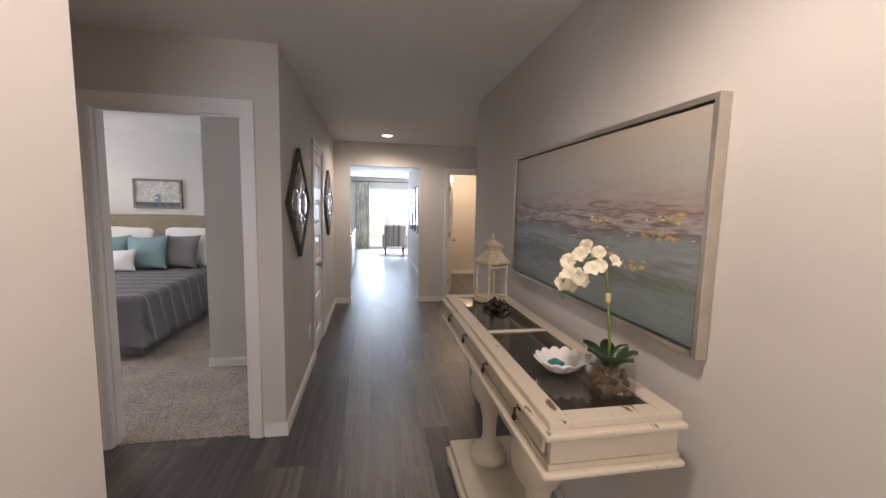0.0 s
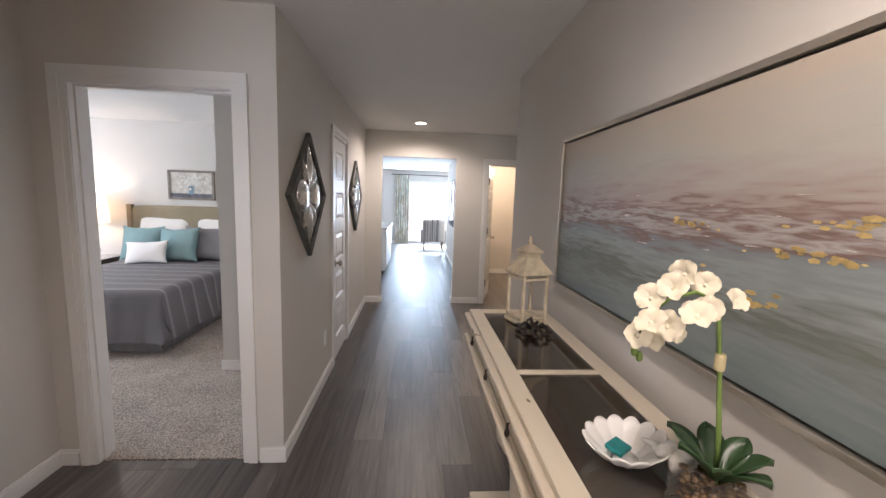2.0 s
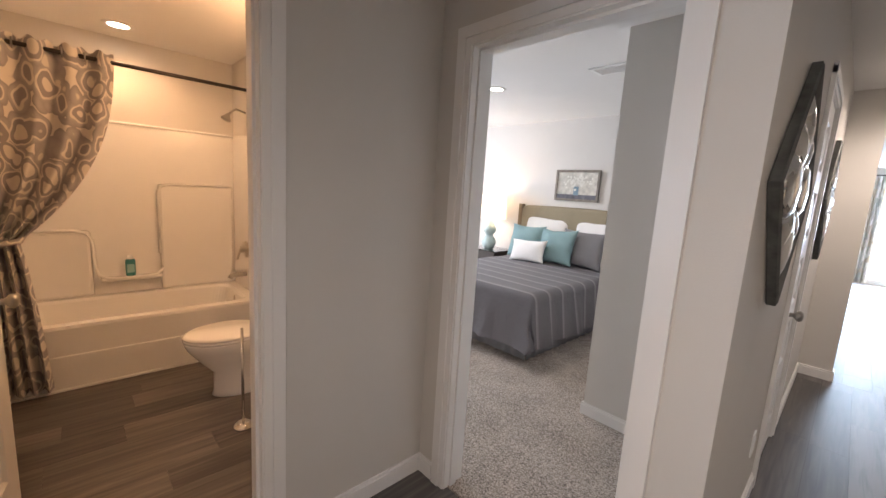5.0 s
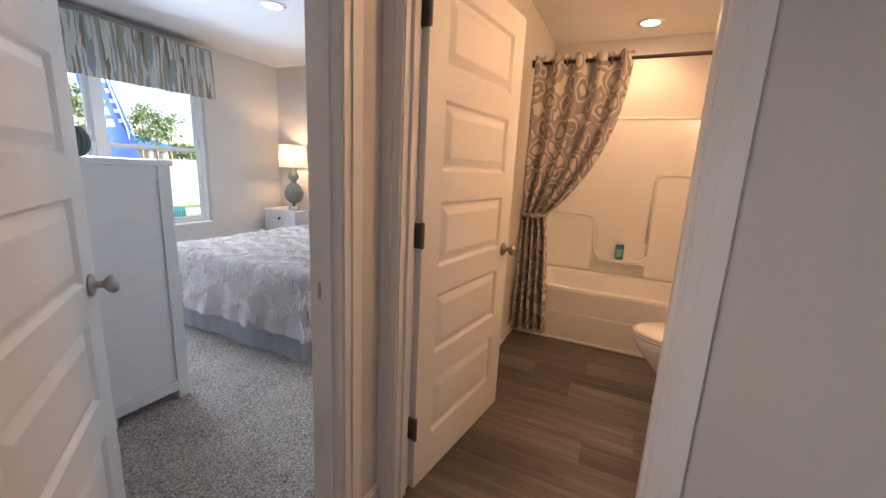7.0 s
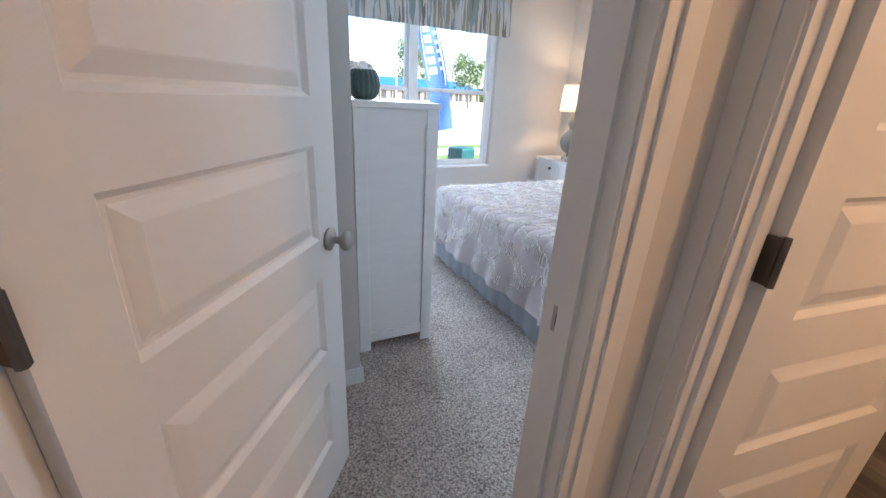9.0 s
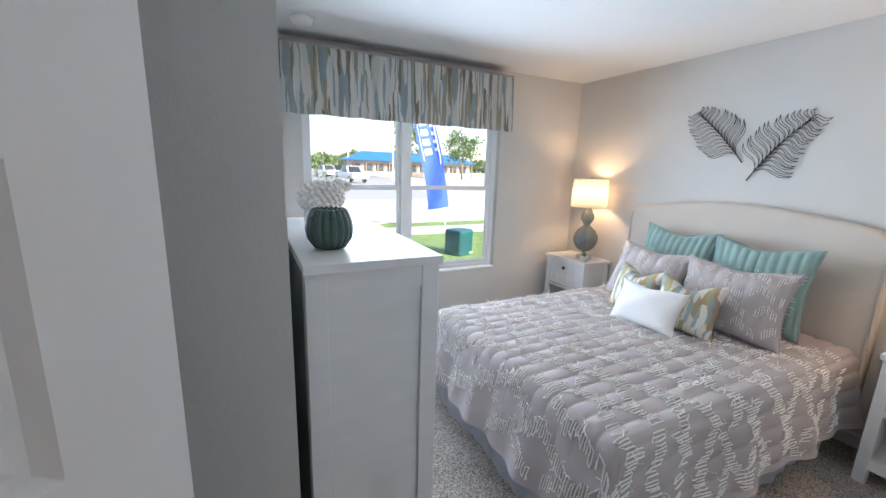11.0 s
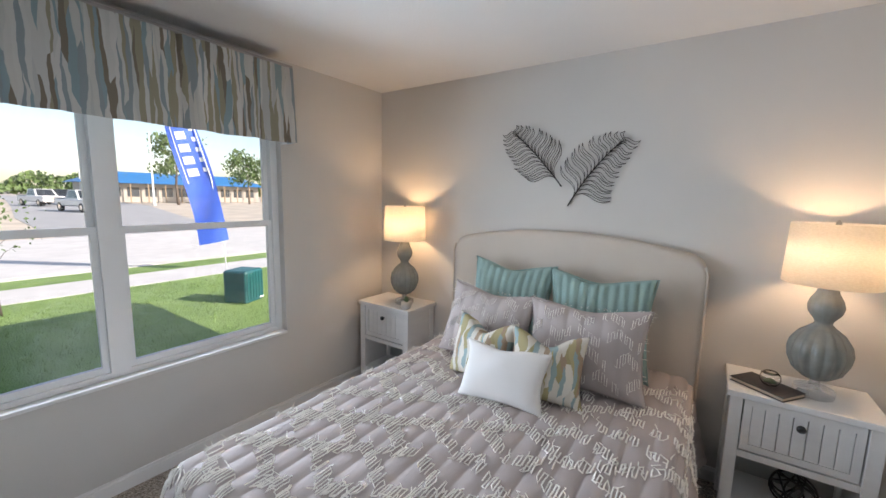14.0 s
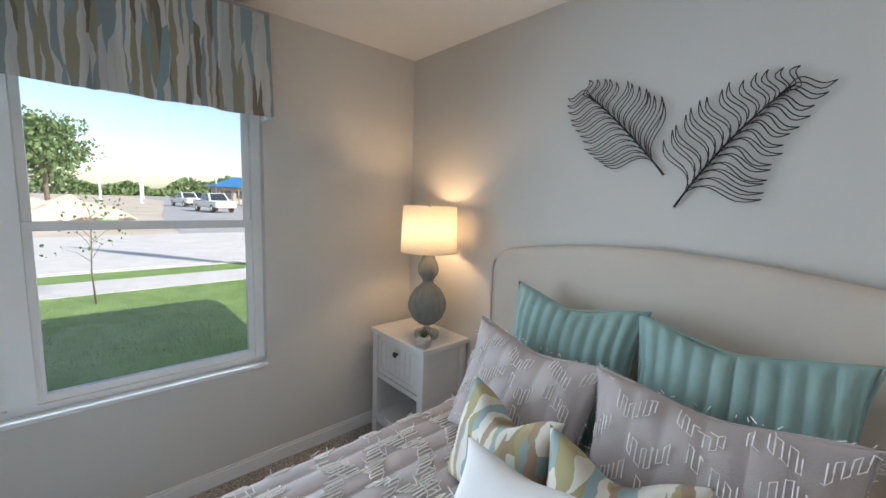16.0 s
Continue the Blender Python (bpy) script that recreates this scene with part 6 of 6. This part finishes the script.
GRASS = grass_mat()
SAND = mat("sandy_dirt", (0.52, 0.45, 0.36), 0.95, var=0.18, scale=0.5, bump=0.5, bscale=20)
CONC = mat("pale_concrete", (0.58, 0.56, 0.53), 0.85, var=0.08, scale=2)
ASPH = mat("pale_asphalt", (0.36, 0.355, 0.35), 0.85, var=0.1, scale=1.2)
bm = bmesh.new()
bmesh.ops.create_grid(bm, x_segments=2, y_segments=2, size=900, matrix=Matrix.Translation((0, 0, GZ - 0.03)))
setting("ground", bm, SAND, "bare sandy ground reaching to the horizon", "ground")


def sheet(name, pts, z0, z1, material, label, category):
    bm = bmesh.new()
    lo = [bm.verts.new((x, y, z0)) for x, y in pts]
    hi = [bm.verts.new((x, y, z1)) for x, y in pts]
    bm.faces.new(hi)
    for i in range(len(pts)):
        bm.faces.new((lo[i], lo[(i + 1) % len(pts)], hi[(i + 1) % len(pts)], hi[i]))
    return setting(name, bm, material, label, category)


sheet("lawn", [(-25, -9.6), (25, -9.0), (25, 0), (-25, 0)], GZ - 0.03, GZ, GRASS, "short green front lawn", "lawn")
sheet("pavement", [(-25, -10.9), (25, -10.3), (25, -9.0), (-25, -9.6)], GZ - 0.03, GZ + 0.01, CONC, "pale concrete pavement along the lawn", "pavement")
sheet("verge", [(-25, -11.9), (25, -11.3), (25, -10.3), (-25, -10.9)], GZ - 0.03, GZ, GRASS, "narrow grass verge beside the street", "lawn")
sheet("kerb", [(-25, -12.1), (25, -11.5), (25, -11.3), (-25, -11.9)], GZ - 0.03, GZ + 0.012, CONC, "pale concrete kerb of the street", "kerb")
sheet("street", [(-60, -22), (40, -20), (40, -11.5), (-60, -13)], GZ - 0.03, GZ - 0.02, CONC, "sun-bleached concrete street", "road")
sheet("road", [(-6, -20.9), (-12.5, -21), (-16, -36), (-22, -60), (-26, -95), (-20, -150), (-12, -150), (-14, -95), (-10, -60), (-7, -36)], GZ - 0.029, GZ - 0.012, ASPH, "pale asphalt road running away from the house", "road")
sheet("patio", [(-2, 13.75), (3, 13.75), (3, 16.5), (-2, 16.5)], GZ - 0.03, -0.05, CONC, "pale concrete patio slab", "patio")
bm = bmesh.new()
rnd = random.Random(31)
for i in range(9000):
    x, y = rnd.uniform(-9, 0.5), -3.0 - 6.3 * rnd.random()
    h, a, w = rnd.uniform(0.03, 0.075), rnd.uniform(0, 6.28), 0.006
    d = Vector((math.cos(a), math.sin(a), 0))
    p = Vector((x, y, GZ))
    bm.faces.new([bm.verts.new(q) for q in (p - d * w, p + d * w, p + Vector((rnd.gauss(0, 0.02), rnd.gauss(0, 0.02), h)))])
tagged(part("grass_blades", bm, GRASS), "upright green blades of the front lawn", "grass", kind="stuff")

LEAVES = mat("tree_leaves", (0.10, 0.16, 0.045), 0.7, var=0.45, scale=3)
BARK = mat("tree_bark", (0.16, 0.12, 0.09), 0.9, var=0.3, scale=10)


def tree(at, height, spread_r, seed, label, n=900, leaf=0.22, trunk=0.14):
    root = thing("tree", label, "tree", at)
    r = random.Random(seed)
    bm = bmesh.new()
    tube(bm, [(0, 0, 0), (0.05 * height * 0.3, 0, height * 0.3), (0, 0.03 * height, height * 0.6), (0, 0, height * 0.9)], trunk, 8, 0.3)
    tips = []
    for i in range(11):
        a, z = i * 2.4, height * (0.38 + 0.045 * i)
        e = Vector((math.cos(a) * spread_r * r.uniform(0.5, 0.95), math.sin(a) * spread_r * r.uniform(0.5, 0.95), z + height * r.uniform(0.08, 0.2)))
        tube(bm, [(0, 0, z), (e.x * 0.5, e.y * 0.5, (z + e.z) / 2 + 0.03 * height), e], trunk * 0.35, 5, 0.3)
        tips.append(e)
    part("trunk", bm, BARK, root, smooth=True)
    tips.append(Vector((0, 0, height * 0.95)))
    bm = bmesh.new()
    for i in range(n):
        c = r.choice(tips)
        p = c + Vector((r.gauss(0, 1), r.gauss(0, 1), r.gauss(0, 0.7))) * spread_r * 0.27
        m = Euler((r.uniform(0, 6), r.uniform(0, 6), r.uniform(0, 6))).to_matrix()
        s = leaf * r.uniform(0.5, 1.2)
        bm.faces.new([bm.verts.new(p + m @ Vector(q) * s) for q in ((-0.5, 0, 0), (0, -0.35, 0.1), (0.5, 0, 0), (0, 0.35, 0.1))])
    part("crown", bm, LEAVES, root)
    return root


tree(pose(-1.1, -37, GZ), 6.2, 1.9, 1, "broad green roadside tree in full leaf", 2600, 0.34, 0.16)
tree(pose(1.8, -45, GZ), 7.5, 2.6, 2, "tall green roadside tree in full leaf", 2600, 0.4, 0.18)
tree(pose(-25.5, -60, GZ), 9.0, 2.4, 3, "slim green tree with a bare lower trunk", 1300, 0.5, 0.2)
tree(pose(-36.5, -62, GZ), 7.5, 2.4, 4, "rounded green tree before the low building", 1300, 0.5, 0.16)
tree(pose(-3.1, -8.6, GZ), 1.75, 0.42, 6, "thin young sapling with sparse leaves on the lawn", 90, 0.07, 0.014)
bm = bmesh.new()
rnd = random.Random(12)
for i in range(9000):
    q = rnd.random()
    x = -190 + 260 * q
    p = Vector((x, -165 + 8 * rnd.random() - 25 * abs(math.sin(x * 0.02)), GZ + rnd.random() ** 0.8 * (5.2 + 2.2 * math.sin(x * 0.11) + 1.4 * math.sin(x * 0.37))))
    m = Euler((rnd.uniform(0, 6), rnd.uniform(0, 6), rnd.uniform(0, 6))).to_matrix()
    s = rnd.uniform(0.7, 1.8)
    bm.faces.new([bm.verts.new(p + m @ Vector(v) * s) for v in ((-0.6, 0, 0), (0, -0.5, 0.2), (0.6, 0, 0), (0, 0.5, 0.2))])
tagged(part("far_woods", bm, LEAVES), "uneven green line of far woods", "woods", kind="stuff")

school = thing("low_building", "long low building with a blue metal roof and pale walls", "building", pose(-31, -74, GZ))
part("wall", block(-14, 12, -5, 0, 0, 2.9), mat("pale_block", (0.42, 0.38, 0.33), 0.8), school)
bm = bmesh.new()
pv = [bm.verts.new(p) for p in ((-15, -6, 2.9), (13, -6, 2.9), (13, 1.5, 2.9), (-15, 1.5, 2.9), (-11, -2.2, 4.7), (9, -2.2, 4.7))]
for f in ((0, 1, 5, 4), (2, 3, 4, 5), (1, 2, 5), (3, 0, 4), (3, 2, 1, 0)):
    bm.faces.new([pv[i] for i in f])
part("roof", bm, mat("blue_metal_roof", (0.03, 0.16, 0.38), 0.45, var=0.08), school, "blue metal roof")
for i in range(11):
    part("window", block(-13 + i * 2.3, -11.5 + i * 2.3, 0.001, 0.06, 0.9, 2.3), mat("dark_pane", (0.05, 0.06, 0.07), 0.2), school)
for i in range(12):
    part("post", block(-13.9 + i * 2.3, -13.75 + i * 2.3, 1.2, 1.35, 0, 2.9), mat("tan_post", (0.34, 0.25, 0.16), 0.7), school)


def truck(at, label, paint, group="parked trucks"):
    root = thing("pickup_truck", label, "truck", at, group)
    part("body", block(-2.7, 2.7, -0.95, 0.95, 0.45, 1.08, 0.12), paint, root)
    bm = bmesh.new()
    lo = [(-0.75, -0.9, 1.05), (1.35, -0.9, 1.05), (1.35, 0.9, 1.05), (-0.75, 0.9, 1.05)]
    hi = [(-0.55, -0.75, 1.80), (0.65, -0.75, 1.80), (0.65, 0.75, 1.80), (-0.55, 0.75, 1.80)]
    v = [bm.verts.new(p) for p in lo + hi]
    for i in range(4):
        bm.faces.new((v[i], v[(i + 1) % 4], v[4 + (i + 1) % 4], v[4 + i]))
    bm.faces.new(v[4:])
    part("cab", bm, paint, root)
    dark = mat("tinted_glass", (0.03, 0.035, 0.04), 0.1)
    bm = bmesh.new()
    q = [Vector(lo[1]), Vector(lo[2]), Vector(hi[2]), Vector(hi[1])]
    c = sum(q, Vector()) / 4
    bm.faces.new([bm.verts.new(c + (p - c) * 0.86 + Vector((0.02, 0, 0.015))) for p in q])
    part("windscreen", bm, dark, root)
    for s in (-1, 1):
        i = (0, 1, 5, 4) if s < 0 else (3, 2, 6, 7)
        q = [Vector((lo + hi)[k]) for k in i]
        c = sum(q, Vector()) / 4
        bm = bmesh.new()
        bm.faces.new([bm.verts.new(c + (p - c) * 0.84 + Vector((0, s * 0.02, 0.01))) for p in q])
        part("side_window", bm, dark, root)
        part("headlight", block(2.66, 2.72, s * 0.75 - 0.16, s * 0.75 + 0.16, 0.82, 0.98, 0.02), CHROME, root)
        for x in (-1.75, 1.75):
            tyre = part("wheel", lathe([(0.2, -0.12), (0.36, -0.12), (0.39, -0.08), (0.39, 0.08), (0.36, 0.12), (0.2, 0.12)], 24), BLACK, root, at=pose(x, s * 0.84, 0.39, 90, 0, 0))
            part("rim", lathe([(0.05, -0.125), (0.2, -0.125), (0.2, 0.125), (0.05, 0.125)], 20), CHROME, tyre)
    part("grille", block(2.68, 2.73, -0.55, 0.55, 0.66, 0.98, 0.02), CHROME, root)
    part("bumper", block(2.65, 2.80, -0.93, 0.93, 0.42, 0.60, 0.04), CHROME, root)
    part("bed_rail", block(-2.68, -0.8, -0.93, 0.93, 1.081, 1.14, 0.02), BLACK, root)
    return root


WPAINT = mat("white_car_paint", (0.74, 0.74, 0.74), 0.25, var=0.02, bump=0)
truck(pose(-12.15, -44, GZ, 0, 0, 100), "white pickup truck parked beside the road", WPAINT)
truck(pose(-12.3, -60, GZ, 0, 0, 102), "white pickup truck parked farther along the road", WPAINT)
truck(pose(-15.3, -66, GZ, 0, 0, 62), "dark pickup truck parked behind a white one", mat("dark_car_paint", (0.05, 0.055, 0.07), 0.25, bump=0))

mound = thing("dirt_mound", "low bank of bare sandy dirt beside the street", "dirt pile", pose(-1.9, -29.5, GZ - 0.03))


def heap(u, v):
    a, b = 2 * u - 1, 2 * v - 1
    fall = max(0.0, 1 - a * a) ** 0.8 * max(0.0, 1 - b * b) ** 0.8
    return (3.4 * a, 1.9 * b, 1.25 * fall * (1 + 0.45 * noise.noise(Vector((a * 3, b * 3, 2)))) + 0.08 * noise.noise(Vector((a * 11, b * 9, 5))) * fall)


part("soil", grid(44, 26, heap), SAND, mound, smooth=True)
ROCK = mat("brown_rock", (0.20, 0.14, 0.10), 0.9, var=0.35, scale=6, bump=0.8, bscale=14)
rnd = random.Random(17)
for i in range(9):
    rock = thing("rock", "rough brown rock lying at the foot of the dirt bank", "rock", pose(-4.6 + 0.32 * i + rnd.uniform(-0.1, 0.1), -27.5 + rnd.uniform(-0.5, 0.3), GZ - 0.05, 0, 0, 40 * i), "rocks by the dirt bank")
    bm = bmesh.new()
    size = rnd.uniform(0.16, 0.34)
    bmesh.ops.create_icosphere(bm, subdivisions=2, radius=size)
    for vert in bm.verts:
        vert.co *= 1 + 0.45 * noise.noise(vert.co * 4 + Vector((i, 0, 0)))
        vert.co.z = max(0.0, vert.co.z * 0.8 + size * 0.45)
    part("stone", bm, ROCK, rock)
bm = bmesh.new()
for i in range(260):
    p = Vector((-3.6 + rnd.gauss(0, 0.5), -27.0 + rnd.gauss(0, 0.25), GZ))
    a, h = rnd.uniform(0, 6.28), rnd.uniform(0.1, 0.4)
    d = Vector((math.cos(a), math.sin(a), 0)) * 0.03
    bm.faces.new([bm.verts.new(q) for q in (p - d, p + d, p + Vector((rnd.gauss(0, 0.1), rnd.gauss(0, 0.1), h)))])
tagged(part("weeds", bm, GRASS), "tuft of yellow-green weeds by the street", "weeds", kind="stuff")

flag = thing("feather_flag", "tall blue feather flag with white lettering bars on a pole", "flag", pose(-6.95, -9.9, GZ, 0, 0, 0))
FLAGM = mat("royal_blue_cloth", (0.05, 0.13, 0.62), 0.7, var=0.12, scale=3)


def flag_at(u, v, off=0.0):
    z = 0.72 + 3.75 * v
    lean = 0.04 + 0.95 * v ** 1.25
    w = 0.66 * (1 - 0.45 * max(0, v - 0.7) / 0.3)
    s = lean - w * (1 - u) * 0.25 + w * u * 0.8
    return (s * 0.80 + 0.03 * math.sin(v * 9 + u * 3), -s * 0.35 + 0.05 * math.sin(v * 7 + u * 4) + off, z - 0.12 * u)


part("cloth", grid(8, 30, flag_at), FLAGM, flag, smooth=True)
part("pole", tube(bmesh.new(), [(-0.02, 0.01, 0.0), (0.0, 0.0, 0.7), (0.18, -0.08, 2.2), (0.55, -0.25, 3.8), (0.9, -0.4, 4.6)], 0.014, 8), VINYL, flag, smooth=True)
WHITEB = mat("white_flag_print", (0.75, 0.75, 0.78), 0.7)
for k in range(7):
    v0 = 0.42 + k * 0.072
    part("print_bar", grid(3, 3, lambda u, v: flag_at(0.42 + 0.34 * u, v0 + 0.045 * v, 0.012)), WHITEB, flag)
for k in range(5):
    v0 = 0.44 + k * 0.06
    part("print_mark", grid(3, 2, lambda u, v: flag_at(0.14 + 0.12 * u, v0 + 0.025 * v, 0.012)), WHITEB, flag)
part("print_stripe", grid(2, 20, lambda u, v: flag_at(0.84 + 0.03 * u, 0.38 + 0.6 * v, 0.012)), WHITEB, flag)
ub = thing("utility_cabinet", "dark teal ribbed utility cabinet on the lawn", "utility box", pose(-5.72, -6.75, GZ, 0, 0, 24) @ Matrix.Scale(0.78, 4))
UB = mat("teal_enamel", (0.01, 0.10, 0.105), 0.4, var=0.15)
part("case", block(-0.30, 0.30, -0.28, 0.28, 0, 0.72, 0.05), UB, ub)
for i in range(6):
    part("rib", block(-0.26 + i * 0.095, -0.22 + i * 0.095, 0.278, 0.295, 0.08, 0.66, 0.006), UB, ub)
part("notice", block(-0.29, -0.16, 0.281, 0.284, 0.05, 0.09), VINYL, ub)
for x, y, h in ((-8.5, -70, 6), (-19, -75, 7), (-22, -58, 9), (-4, -58, 4.5), (-12, -110, 8)):
    po = thing("pole", "slim pale pole beside the road", "pole", pose(x, y, GZ), "roadside poles")
    part("shaft", tube(bmesh.new(), [(0, 0, 0), (0, 0, h)], 0.13, 8, 0.6), VINYL, po)
    part("base", lathe([(0.3, 0), (0.3, 0.15), (0.16, 0.2)], 12), CONC, po)

# ---- floor planks ----
def plank_floor(name, x0, x1, y0, y1, parts=True):
    root = setting(name, block(x0, x1, y0, y1, -0.0075, -0.004), SUBFLOOR, "grey-brown wood-look vinyl plank floor", "floor")
    w, length = 0.18, 1.22
    cache = {}
    rest = bmesh.new()
    rnd = random.Random(name)
    n = max(1, math.ceil((x1 - x0) / w))
    for i in range(n):
        a, b = x0 + i * w, min(x1, x0 + (i + 1) * w)
        y = y0 - rnd.uniform(0.1, 1.1)
        while y < y1:
            c, d = max(y, y0), min(y + length, y1)
            y += length
            if d - c < 0.01:
                continue
            key = (round(b - a, 3), round(d - c, 2))
            if not parts:
                box(rest, a + 0.0008, b - 0.0008, c + 0.0008, d - 0.0008, -0.004, 0)
                continue
            if key not in cache:
                hx, hy = (b - a) / 2 - 0.0007, (d - c) / 2 - 0.0007
                cache[key] = finish(block(-hx, hx, -hy, hy, -0.004, 0.0), "plank", PLANK)
            ob = new("plank", cache[key])
            ob.parent = root
            ob.location = ((a + b) / 2, (c + d) / 2, 0)
    if not parts:
        tagged(part("far_planks", rest, PLANK, root), kind="stuff")


plank_floor("floor_hall", -0.88, 0.605, -1.9, 6.02)
plank_floor("floor_vestibule", -2.07, -0.8805, 0.81, 2.565)
plank_floor("floor_alcove", 0.6055, 1.75, 3.48, 6.02)
plank_floor("floor_bath", -4.10, -2.0705, 0.87, 2.43)
plank_floor("floor_kitchen", -5.98, 0.69, 6.0205, 13.6, False)
plank_floor("floor_den", 0.845, 2.7, 6.02, 8.5, False)
